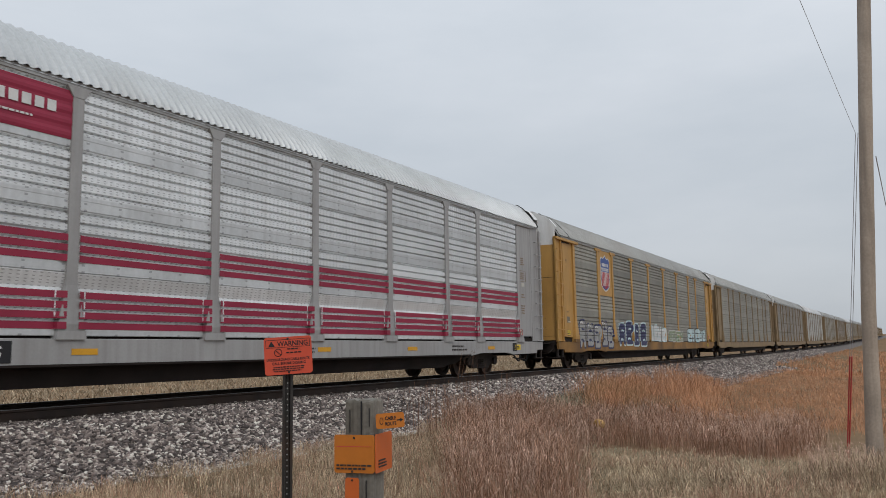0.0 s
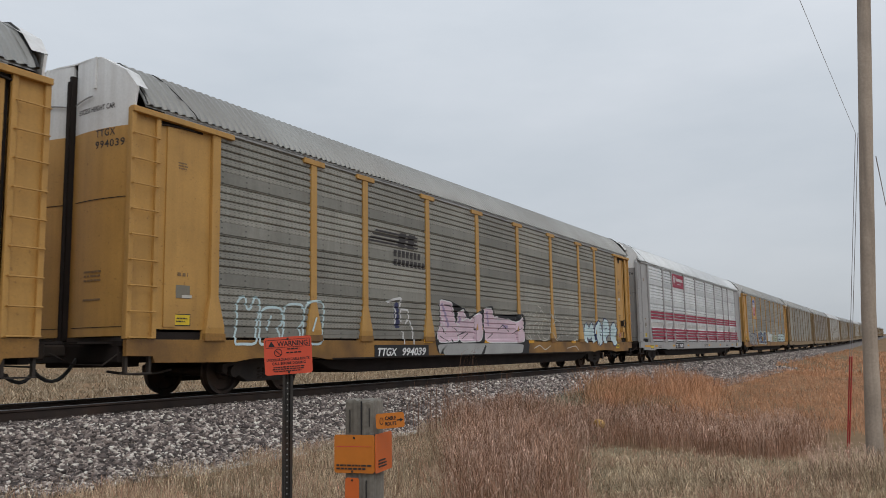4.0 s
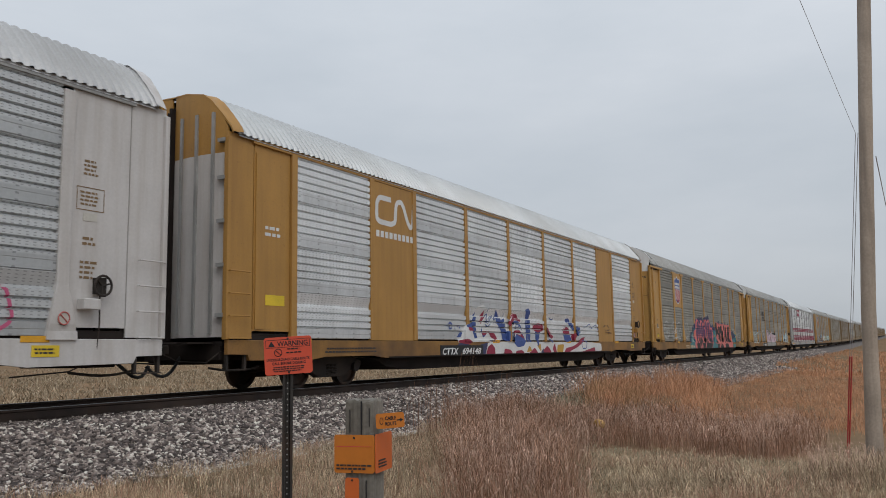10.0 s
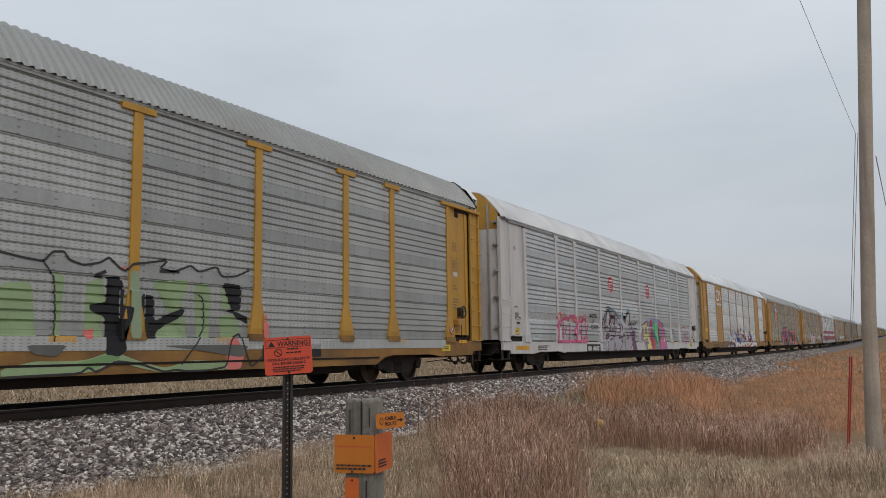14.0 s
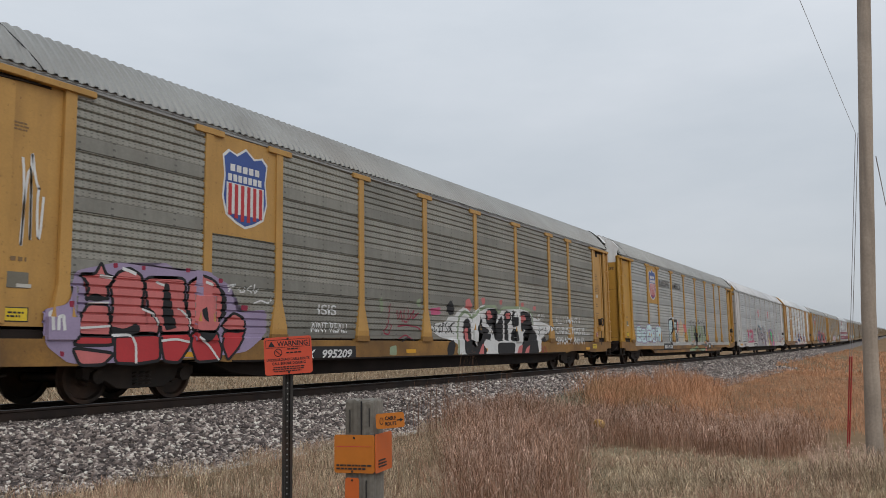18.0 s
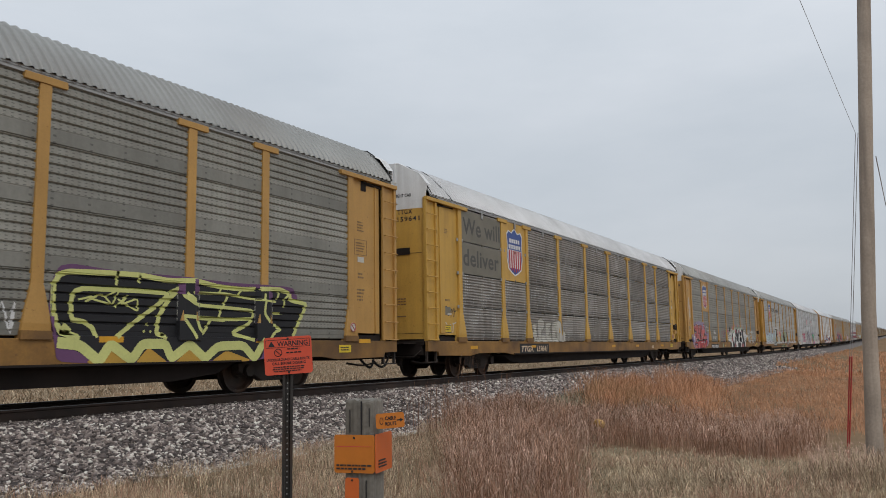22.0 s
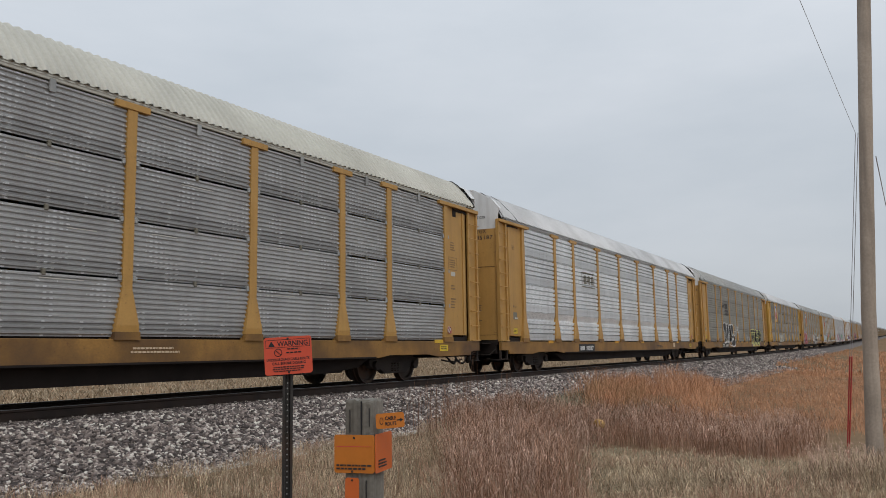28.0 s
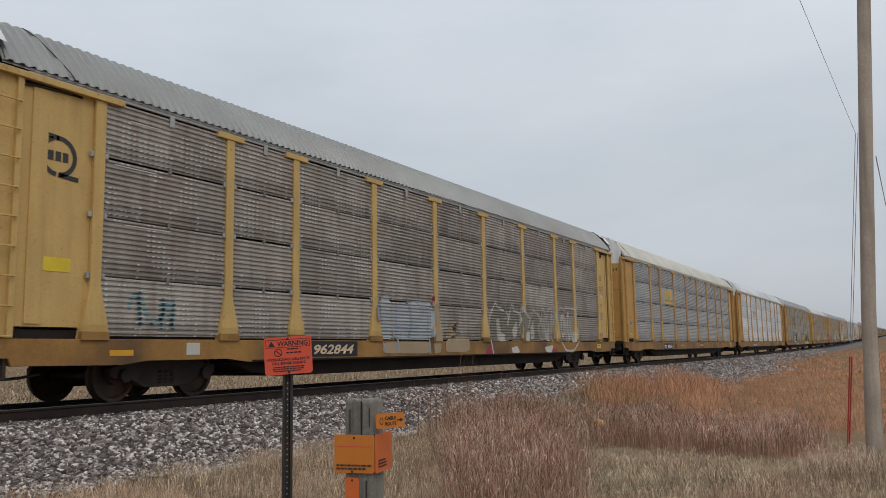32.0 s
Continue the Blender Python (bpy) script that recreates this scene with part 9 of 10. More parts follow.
fill(c, st, "sage", 0.002, (-3.51, 1.92), (-3.41, 2.02), (-3.35, 1.74), (-3.45, 1.59))
fill(c, st, "sage", 0.002, (-1.85, 1.99), (-1.65, 2.06), (-1.68, 1.84), (-1.81, 1.83))
fill(c, st, "sage", 0.0025, (-3.14, 0.85), (-2.86, 0.89), (-2.85, 0.65), (-3.16, 0.66))
stroke(c, st, "maroon", 0.005, 0.035, (-3.07, 1.85), (-3.16, 1.37), (-3.37, 1.17), (-3.15, 1.13), (-3.00, 1.37))
stroke(c, st, "maroon", 0.005, 0.035, (-2.78, 1.72), (-2.71, 1.48), (-2.60, 1.73), (-2.53, 1.44))
stroke(c, st, "maroon", 0.005, 0.035, (-2.45, 1.74), (-2.46, 1.44), (-2.31, 1.45))
stroke(c, st, "maroon", 0.005, 0.035, (-2.26, 1.78), (-2.28, 1.45), (-1.97, 1.77), (-2.09, 1.51), (-1.77, 1.68))
stroke(c, st, "maroon", 0.005, 0.03, (-2.76, 1.33), (-2.34, 1.37), (-1.83, 1.33), (-1.69, 1.26))
stroke(c, st, "maroon", 0.005, 0.03, (-2.69, 1.04), (-2.40, 1.14), (-2.08, 1.02))
stroke(c, st, "black", 0.005, 0.03, (-2.63, 0.97), (-2.33, 1.07), (-2.04, 1.00))
fill(c, st, "magenta", 0.002, (-1.18, 1.82), (-0.66, 1.87), (-0.65, 1.68), (-1.15, 1.65))
fill(c, st, "black", 0.002, (-0.30, 1.92), (-0.06, 2.09), (0.12, 1.92), (0.08, 1.71), (-0.17, 1.67), (-0.30, 1.78))
fill(c, st, "pink", 0.002, (0.78, 2.11), (1.01, 2.19), (1.20, 1.98), (1.01, 1.82), (0.78, 1.90))
fill(c, st, "pink", 0.002, (1.74, 2.21), (1.95, 2.26), (2.02, 2.10), (1.85, 2.02))
fill(c, st, "pink", 0.002, (2.97, 2.21), (3.17, 2.25), (3.18, 2.10), (3.00, 2.08))
fill(c, st, "pink", 0.002, (4.56, 2.21), (4.77, 2.23), (4.79, 2.10), (4.58, 2.09))
fill(c, st, "pink", 0.002, (5.55, 2.12), (5.77, 2.15), (5.77, 2.01), (5.56, 2.01))
fill(c, st, "white", 0.003, (-1.30, 1.32), (-1.21, 1.36), (-0.82, 1.46), (-0.41, 1.48), (-0.25, 1.62), (0.14, 1.68), (0.37, 1.83), (0.73, 1.93), (0.99, 1.82), (1.12, 1.73), (1.25, 1.83), (1.59, 1.95), (1.80, 2.02), (2.24, 2.04), (2.70, 2.02), (2.86, 1.87), (3.19, 2.00), (3.70, 2.05), (4.06, 1.99), (4.53, 2.08), (5.22, 2.00), (5.54, 1.77), (5.86, 1.72), (6.77, 1.56), (7.26, 1.44), (6.30, 1.16), (6.08, 1.03), (6.03, 0.61), (0.18, 0.61), (0.23, 0.91), (-0.17, 1.02), (-0.71, 1.10), (-1.01, 1.20))
piece(c, st, "black", "stencil", 0.0052, 0.015, (0.63, 0.61), (0.60, 1.38), (0.68, 1.57), (0.87, 1.62), (1.02, 1.53), (1.08, 1.01), (1.02, 0.91), (1.31, 0.81), (1.54, 1.01), (1.68, 1.21), (1.47, 1.22), (1.33, 1.30), (1.37, 1.42), (1.60, 1.48), (1.53, 1.65), (1.64, 1.70), (1.78, 1.61), (1.74, 1.41), (2.10, 1.37), (2.33, 1.17), (2.26, 1.01), (2.03, 1.06), (1.82, 1.01), (1.75, 0.86), (1.97, 0.76), (1.90, 0.61))
piece(c, st, "black", "stencil", 0.0052, 0.015, (2.00, 1.82), (2.24, 1.92), (2.70, 1.95), (2.83, 1.81), (2.77, 1.62), (2.40, 1.55), (2.58, 1.33), (2.86, 1.60), (3.06, 1.75), (3.19, 1.61), (3.13, 1.02), (2.71, 0.99), (2.48, 1.12), (2.25, 1.42), (2.04, 1.54))
piece(c, st, "black", "stencil", 0.0052, 0.015, (3.27, 1.84), (3.53, 1.92), (3.77, 1.84), (3.76, 1.63), (3.50, 1.55), (3.54, 1.02), (3.25, 1.02), (3.29, 1.45))
piece(c, st, "black", "stencil", 0.0052, 0.015, (3.81, 1.75), (3.97, 1.95), (4.17, 1.88), (4.17, 1.48), (3.88, 1.42))
piece(c, st, "black", "stencil", 0.0052, 0.015, (3.71, 1.00), (3.79, 1.30), (4.06, 1.39), (4.21, 1.00))
piece(c, st, "black", "stencil", 0.0052, 0.015, (4.34, 1.83), (4.72, 1.95), (5.22, 1.90), (5.39, 1.70), (5.22, 1.39), (4.82, 1.14), (4.59, 0.99), (5.02, 0.99), (5.26, 1.33), (5.54, 1.37), (5.77, 1.22), (5.73, 1.01), (5.85, 0.61), (4.25, 0.61), (4.72, 1.03), (4.53, 1.20), (4.43, 1.49))
piece(c, st, "black", "stencil", 0.0052, 0.015, (2.72, 0.95), (3.98, 0.95), (3.89, 0.61), (2.72, 0.61))
fill(c, st, "pink", 0.0078, (0.65, 1.32), (0.85, 1.38), (0.89, 1.00), (0.70, 0.97))
fill(c, st, "pink", 0.0078, (2.06, 1.87), (2.31, 1.89), (2.47, 1.69), (2.17, 1.58))
fill(c, st, "pink", 0.0078, (3.36, 1.83), (3.70, 1.86), (3.70, 1.69), (3.44, 1.66))
fill(c, st, "pink", 0.0078, (4.43, 1.78), (4.82, 1.83), (4.92, 1.68), (4.53, 1.55))
fill(c, st, "pink", 0.0078, (1.68, 0.91), (1.79, 0.93), (1.76, 0.61), (1.42, 0.61))
fill(c, st, "pink", 0.0078, (4.25, 0.85), (4.53, 0.89), (4.44, 0.61), (4.07, 0.61))
fill(c, st, "pink", 0.0078, (4.82, 0.79), (5.12, 0.88), (4.98, 0.61), (4.67, 0.61))
stroke(c, st, "sage", 0.0042, 0.09, (0.27, 0.61), (0.27, 1.27), (0.38, 1.64), (0.67, 1.80), (0.93, 1.77), (1.13, 1.63), (1.32, 1.77), (1.66, 1.89), (1.83, 1.92), (2.09, 2.00), (2.70, 2.02), (2.89, 1.82), (3.19, 2.00), (3.88, 2.02), (4.53, 2.05), (5.22, 2.00), (5.47, 1.83), (5.47, 1.52))
stroke(c, st, "white", 0.0088, 0.06, (2.10, 1.40), (2.32, 1.36), (2.19, 1.22))
stroke(c, st, "white", 0.0088, 0.06, (1.16, 1.39), (1.22, 1.01))
stroke(c, st, "white", 0.0088, 0.06, (2.32, 1.43), (2.56, 1.03))
stroke(c, st, "white", 0.0088, 0.06, (4.25, 1.48), (4.36, 1.02), (4.82, 1.38))
stroke(c, st, "black", 0.006, 0.035, (-1.00, 1.45), (-0.96, 1.20), (-0.87, 1.29))
stroke(c, st, "black", 0.006, 0.035, (-0.77, 1.33), (-0.67, 1.44), (-0.73, 1.21), (-0.61, 1.25))
stroke(c, st, "black", 0.006, 0.035, (-0.56, 1.21), (-0.57, 1.47), (-0.46, 1.43), (-0.55, 1.34))
stroke(c, st, "black", 0.006, 0.035, (-0.30, 1.48), (-0.41, 1.43), (-0.29, 1.26), (-0.40, 1.19))
stroke(c, st, "black", 0.006, 0.035, (-0.21, 1.46), (-0.22, 1.19), (0.01, 1.49), (-0.19, 1.35), (0.04, 1.18))
stroke(c, st, "black", 0.006, 0.03, (0.03, 1.45), (0.15, 1.50))
stroke(c, st, "black", 0.006, 0.03, (-1.21, 1.26), (-1.06, 1.31), (-1.13, 1.22))
stroke(c, st, "black", 0.006, 0.035, (5.97, 1.53), (6.03, 1.16))
stroke(c, st, "black", 0.006, 0.03, (6.12, 1.35), (6.35, 1.42))
stroke(c, st, "black", 0.006, 0.03, (6.49, 1.23), (6.53, 1.48), (6.72, 1.26))
stroke(c, st, "black", 0.006, 0.03, (6.86, 1.30), (6.91, 1.53), (7.20, 1.37))
stroke(c, st, "white", 0.006, 0.035, (5.88, 1.83), (6.08, 1.90), (5.90, 1.72), (6.13, 1.73))
stroke(c, st, "white", 0.006, 0.035, (6.22, 1.91), (6.19, 1.73))
stroke(c, st, "white", 0.006, 0.035, (6.33, 1.91), (6.33, 1.72))
stroke(c, st, "white", 0.006, 0.035, (6.45, 1.92), (6.42, 1.83), (6.54, 1.76))
stroke(c, st, "white", 0.006, 0.035, (5.86, 1.65), (6.35, 1.63))
fill(c, st, "black", 0.004, (6.19, 1.06), (6.48, 1.16), (6.58, 1.04), (6.30, 0.96))
stroke(c, st, "maroon", 0.006, 0.04, (6.07, 0.88), (6.18, 0.61), (6.34, 0.84))
stroke(c, st, "maroon", 0.006, 0.04, (6.44, 0.84), (6.48, 0.61))
fill(c, st, "black", 0.004, (-0.28, 0.95), (-0.03, 1.03), (0.09, 0.89), (-0.03, 0.63), (-0.35, 0.61), (-0.39, 0.78))
for k, (body, w) in enumerate((("ALL I WANT 4", 2.5), ("CHRISTMAS IS.....", 3.5), ("SPRAY PAINT", 2.9))):
    line_text(c, st, body, 7.5, 1.62 - 0.36 * k, 0.36, "white", 0.002, w, "lettering")
line_text(c, st, "ISIS", -5.8, 1.52, 0.30, "white", 0.004, 0.62)
line_text(c, st, "AINT REAL!", -6.05, 1.16, 0.30, "white", 0.004, 1.25)
number(c, "TTGX", "995209", -6.75, 0.635, 0.235, "black", "white", -5.71, -4.66)
reflectors(c, (-9.3, -2.2, 1.8, 4.9, 10.7), z=0.70)
end_notes(c)
brake_gear(c, 1, M["yellow"])
flat_paint(c, scribble(0.34, 1.5, 72, 0.04, 3), "white", -12.4, 2.2)

# car 8: old ribbed panels, slogan in a solid bay
c = add(8, autorack("old yellow-framed autorack with rust-stained ribbed panels and a shield", "yellow_warm", "panel_old", "ribbed", "roof_pale", solid={1: ZMID}, hood=0.4))
door_marks(c, "159641")
bm = bmesh.new()
box(bm, -13.575, -13.56, -1.05, -0.35, 3.22, 3.40)
part("door_slot", bm, M["underframe"], c)
rb = "ribbed"
rect(c, "slogan_panel", M["drab"], -11.58, -9.04, 2.86, 3.72, FACE + 0.016, "drab plain panel")
rect(c, "slogan_panel", M["drab"], -11.58, -9.04, 3.76, 4.64, FACE + 0.016, "drab plain panel")
for body, z, w in (("We will", 3.98, 2.4), ("deliver", 3.10, 2.3)):
    bm = letters(body, 0.66, 0.012, 0.0, 1.05, w)
    for v in bm.verts:
        v.co = (v.co.x - 11.5, -FACE - 0.0215, v.co.z + z)
    part("lettering", bm, M["worn_black"], c)
shield(c, -7.985, 3.78, 1.12, 1.42, FACE + 0.012)
piece(c, rb, "bone", "drab", 0.004, 0.03, (-6.68, 1.59), (-6.32, 1.57), (-6.41, 1.40), (-6.31, 1.19), (-6.48, 0.99), (-6.81, 1.03), (-6.76, 1.24), (-6.60, 1.35), (-6.75, 1.45))
piece(c, rb, "bone", "drab", 0.004, 0.03, (-6.27, 1.70), (-6.01, 1.79), (-5.67, 1.67), (-5.76, 1.41), (-5.99, 1.33), (-5.98, 0.99), (-6.25, 0.99))
piece(c, rb, "bone", "drab", 0.004, 0.03, (-5.61, 1.64), (-5.07, 1.66), (-5.12, 1.50), (-5.32, 1.46), (-5.11, 1.33), (-5.36, 1.22), (-5.05, 1.14), (-5.10, 0.99), (-5.59, 0.99))
piece(c, rb, "bone", "drab", 0.004, 0.03, (-5.01, 1.65), (-4.35, 1.73), (-4.28, 1.00), (-4.57, 1.00), (-4.63, 1.37), (-4.77, 1.00), (-5.02, 1.00))
piece(c, rb, "bone", "drab", 0.004, 0.03, (-4.22, 1.69), (-4.02, 1.40), (-3.68, 1.32), (-3.74, 1.03), (-4.17, 1.00))
fill(c, rb, "bone", 0.003, (-6.80, 1.19), (-3.70, 1.21), (-3.76, 0.99), (-6.77, 0.97))
number(c, "TTGX", "159641", -7.75, 0.68, 0.25, "black", "tan", -6.51, -5.60)
number(c, 3, "", 7.6, 0.70, 0.2, None, "tan")
reflectors(c, (-11.0, 1.7, 5.2, 9.6), z=0.78)
rect(c, "reflector", M["reflector"], -6.94, -6.58, 0.80, 0.88, HALF + 0.0115)
end_notes(c)
brake_gear(c, 1, M["yellow"])
flat_paint(c, scribble(0.62, 0.3, 82, 0.025, 4), "stencil", -12.55, 1.62)
flat_paint(c, scribble(0.6, 0.3, 83, 0.03, 4), "bone", -12.55, 1.2)

# car 9: herald, large black and white tag, lime outline tag
c = add(9, autorack("yellow-framed autorack with dull panels and large black-and-white letters", "yellow", "panel_dull", "slotted", "roof_dull"))
door_marks(c, "604501")
# faint dark scrawl low on the panels and the sill
stroke(c, st, "maroon_dark", 0.004, 0.025, (-11.66, 1.05), (-11.35, 1.12), (-11.05, 1.05), (-10.68, 1.13), (-10.4, 1.06))
stroke(c, st, "maroon_dark", 0.004, 0.035, (-10.3, 1.06), (-10.1, 1.20), (-9.95, 1.06), (-9.84, 1.22), (-9.6, 1.08), (-9.33, 1.10))
stroke(c, st, "maroon_dark", 0.004, 0.03, (-8.92, 1.15), (-8.75, 1.05), (-8.6, 1.22), (-8.4, 1.06), (-8.06, 1.29), (-7.9, 1.07), (-7.65, 1.12))
stroke(c, st, "drab", 0.004, 0.05, (-10.25, 0.88), (-10.03, 0.72), (-9.8, 0.88), (-9.52, 0.74), (-9.3, 0.9))
stroke(c, st, "drab", 0.004, 0.05, (-9.1, 0.72), (-8.9, 0.9), (-8.65, 0.70), (-8.5, 0.88))
piece(c, st, "black", "white", 0.005, 0.10, (-7.01, 2.00), (-6.83, 2.23), (-6.23, 2.32), (-5.88, 2.25), (-5.70, 2.01), (-5.63, 1.71), (-5.64, 1.35), (-5.82, 1.02), (-6.47, 0.94), (-6.86, 0.97), (-7.02, 1.44))
fill(c, st, "white", 0.010, (-6.39, 1.74), (-6.31, 1.83), (-6.21, 1.70), (-6.18, 1.48), (-6.22, 1.26), (-6.28, 1.16), (-6.36, 1.28), (-6.40, 1.52))
piece(c, st, "black", "white", 0.0055, 0.09, (-5.59, 2.22), (-5.07, 2.25), (-4.92, 2.02), (-4.81, 1.76), (-4.73, 2.12), (-4.64, 2.17), (-4.25, 2.20), (-4.20, 1.57), (-4.19, 1.04), (-4.58, 0.99), (-4.72, 1.19), (-4.96, 1.62), (-5.00, 1.03), (-5.59, 1.02), (-5.61, 1.76))
fill(c, st, "white", 0.010, (-4.91, 1.94), (-4.75, 2.16), (-4.65, 2.13), (-4.67, 1.21), (-4.79, 1.44))
fill(c, st, "white", 0.010, (-5.14, 1.63), (-5.08, 1.69), (-4.97, 1.03), (-5.16, 1.03))
piece(c, st, "black", "white", 0.006, 0.09, (-4.18, 2.17), (-3.79, 2.26), (-3.32, 2.18), (-3.04, 2.02), (-3.07, 1.80), (-3.22, 1.52), (-2.64, 1.46), (-2.45, 1.21), (-2.55, 0.94), (-2.79, 0.74), (-3.20, 0.68), (-3.81, 0.69), (-4.20, 0.84), (-4.13, 1.06), (-4.20, 1.57))
fill(c, st, "white", 0.011, (-3.93, 1.67), (-3.73, 1.65), (-3.46, 1.51), (-3.20, 1.43), (-3.34, 1.39), (-3.68, 1.44), (-3.87, 1.55))
fill(c, st, "white", 0.011, (-4.22, 1.34), (-3.90, 1.22), (-3.45, 1.22), (-3.01, 1.35), (-3.09, 1.18), (-3.44, 1.07), (-3.89, 1.10), (-4.15, 1.21))
stroke(c, st, "white", 0.008, 0.07, (-5.79, 0.99), (-5.01, 0.95), (-4.96, 0.82), (-4.23, 0.72))
fill(c, st, "lime", 0.011, (-6.16, 1.17), (-5.96, 1.18), (-5.94, 1.13), (-6.14, 1.10))
fill(c, st, "gold_paint", 0.003, (-2.92, 2.18), (-2.65, 2.30), (-2.67, 1.89), (-2.90, 1.51), (-3.16, 1.54))
fill(c, st, "gold_paint", 0.003, (-2.47, 2.09), (-2.35, 2.07), (-2.37, 1.78), (-2.49, 1.65))
fill(c, st, "gold_paint", 0.003, (-2.40, 1.40), (-2.01, 1.49), (-2.20, 1.15), (-2.44, 1.07))
fill(c, st, "black", 0.006, (-2.91, 1.81), (-2.74, 1.98), (-2.57, 1.83), (-2.74, 1.69))
fill(c, st, "black", 0.006, (-2.56, 1.67), (-2.41, 1.75), (-2.25, 1.67), (-2.40, 1.55))
stroke(c, st, "white", 0.007, 0.04, (-2.58, 2.18), (-2.64, 1.89), (-2.89, 1.76), (-2.56, 1.71), (-2.39, 1.78), (-2.12, 1.66), (-2.39, 1.52), (-2.65, 1.70))
stroke(c, st, "white", 0.006, 0.05, (-2.08, 2.02), (-2.22, 1.90), (-1.99, 1.85), (-2.08, 1.72), (-2.26, 1.75))
stroke(c, st, "white", 0.006, 0.05, (-1.99, 2.24), (-1.92, 1.80))
stroke(c, st, "white", 0.006, 0.05, (-1.64, 2.10), (-1.90, 1.93), (-1.64, 1.80))
stroke(c, st, "white", 0.006, 0.05, (-1.51, 2.11), (-1.54, 1.74), (-1.36, 2.04), (-1.30, 1.75))
stroke(c, st, "white", 0.006, 0.05, (-1.24, 2.06), (-1.21, 1.76), (-1.04, 2.02), (-1.18, 2.10))
stroke(c, st, "white", 0.006, 0.045, (-0.94, 2.10), (-0.74, 1.97), (-0.79, 1.65), (-1.00, 1.66), (-1.04, 1.92), (-0.90, 2.00))
stroke(c, st, "white", 0.006, 0.045, (-1.75, 1.63), (-1.36, 1.75), (-1.10, 1.45))
paint_on(c, st, scribble(1.4, 0.55, 93, 0.03, 6), M["white"], 2.6, 1.05, 0.006)
fill(c, st, "purple", 0.002, (4.43, 1.30), (4.47, 1.78), (4.60, 2.03), (4.80, 2.08), (5.49, 2.04), (6.36, 2.04), (6.96, 2.04), (7.89, 2.01), (9.76, 2.04), (9.93, 1.80), (9.51, 1.02), (8.95, 0.61), (5.34, 0.62), (4.59, 0.67), (4.53, 0.99))
fill(c, st, "black", 0.0035, (4.49, 1.46), (4.54, 1.79), (4.64, 1.96), (5.49, 1.99), (6.13, 2.00), (6.84, 1.96), (7.35, 1.99), (7.89, 1.93), (9.42, 1.98), (9.67, 1.79), (10.20, 1.70), (9.85, 1.13), (9.63, 1.00), (8.95, 0.98), (8.83, 0.62), (7.25, 0.65), (6.64, 0.64), (5.24, 0.66), (4.62, 0.94))
fill(c, st, "gold_paint", 0.0045, (5.03, 0.63), (5.48, 0.89), (5.84, 0.61))
fill(c, st, "gold_paint", 0.0045, (5.94, 0.61), (6.20, 0.87), (6.62, 0.61))
fill(c, st, "gold_paint", 0.0045, (6.74, 0.61), (7.07, 0.84), (7.39, 0.61))
fill(c, st, "gold_paint", 0.0045, (7.54, 0.61), (7.92, 0.81), (8.61, 0.61))
stroke(c, st, "lime", 0.008, 0.085, (4.94, 0.99), (4.66, 1.07), (4.57, 1.23), (4.51, 1.47), (4.51, 1.75), (4.60, 1.91), (4.76, 1.96), (5.49, 1.99), (6.04, 2.00), (6.60, 1.95), (7.22, 1.99), (7.37, 1.97), (7.75, 1.92), (8.32, 1.91), (8.77, 1.94), (9.37, 1.97), (9.67, 1.90), (9.67, 1.77), (10.20, 1.72), (9.94, 1.35), (9.77, 1.07))
stroke(c, st, "lime", 0.008, 0.075, (5.25, 1.02), (5.17, 1.16), (5.03, 1.24), (4.82, 1.27), (4.80, 1.56), (4.86, 1.68), (5.00, 1.73), (6.03, 1.75), (6.63, 1.74), (6.38, 1.54), (5.94, 1.26), (5.60, 1.02))
stroke(c, st, "lime", 0.008, 0.085, (6.63, 1.74), (6.84, 1.84), (6.61, 1.64), (6.41, 1.36), (6.37, 1.09), (6.57, 1.02))
stroke(c, st, "lime", 0.008, 0.06, (6.87, 1.89), (6.91, 1.71), (7.16, 1.58), (7.90, 1.56), (8.63, 1.53), (8.60, 1.38), (8.04, 1.35), (7.17, 1.37), (6.86, 1.38), (7.11, 1.12), (7.19, 1.01))
stroke(c, st, "lime", 0.008, 0.06, (7.17, 1.37), (7.24, 1.18), (7.37, 1.08), (7.50, 1.25), (7.56, 1.38))
stroke(c, st, "lime", 0.008, 0.045, (7.12, 1.78), (7.89, 1.81), (8.47, 1.75), (9.26, 1.72))
stroke(c, st, "lime", 0.008, 0.05, (7.96, 1.76), (7.83, 1.55), (7.74, 1.38))
stroke(c, st, "lime", 0.008, 0.07, (8.60, 1.38), (8.48, 1.27), (8.05, 1.11), (8.64, 0.99))
stroke(c, st, "lime", 0.008, 0.06, (8.93, 1.86), (8.86, 1.49), (9.02, 1.33))
stroke(c, st, "lime", 0.008, 0.05, (9.37, 1.97), (9.29, 1.77))
stroke(c, st, "lime", 0.008, 0.05, (9.50, 1.62), (9.50, 1.78), (9.67, 1.90))
stroke(c, st, "lime", 0.008, 0.06, (9.02, 0.99), (9.13, 1.12), (9.43, 1.20), (9.10, 1.28))
stroke(c, st, "lime", 0.008, 0.05, (5.61, 2.03), (5.57, 1.81))
stroke(c, st, "lime", 0.008, 0.05, (6.04, 2.00), (6.00, 1.87))
stroke(c, st, "lime", 0.008, 0.04, (7.22, 1.99), (7.24, 1.92))
stroke(c, st, "lime", 0.008, 0.04, (7.82, 1.92), (7.75, 1.82))
stroke(c, st, "lime", 0.008, 0.04, (8.32, 1.91), (8.21, 1.80))
stroke(c, st, "lime", 0.008, 0.09, (4.68, 1.19), (4.80, 1.09))
stroke(c, st, "lime", 0.008, 0.09, (4.64, 1.11), (4.94, 1.01))
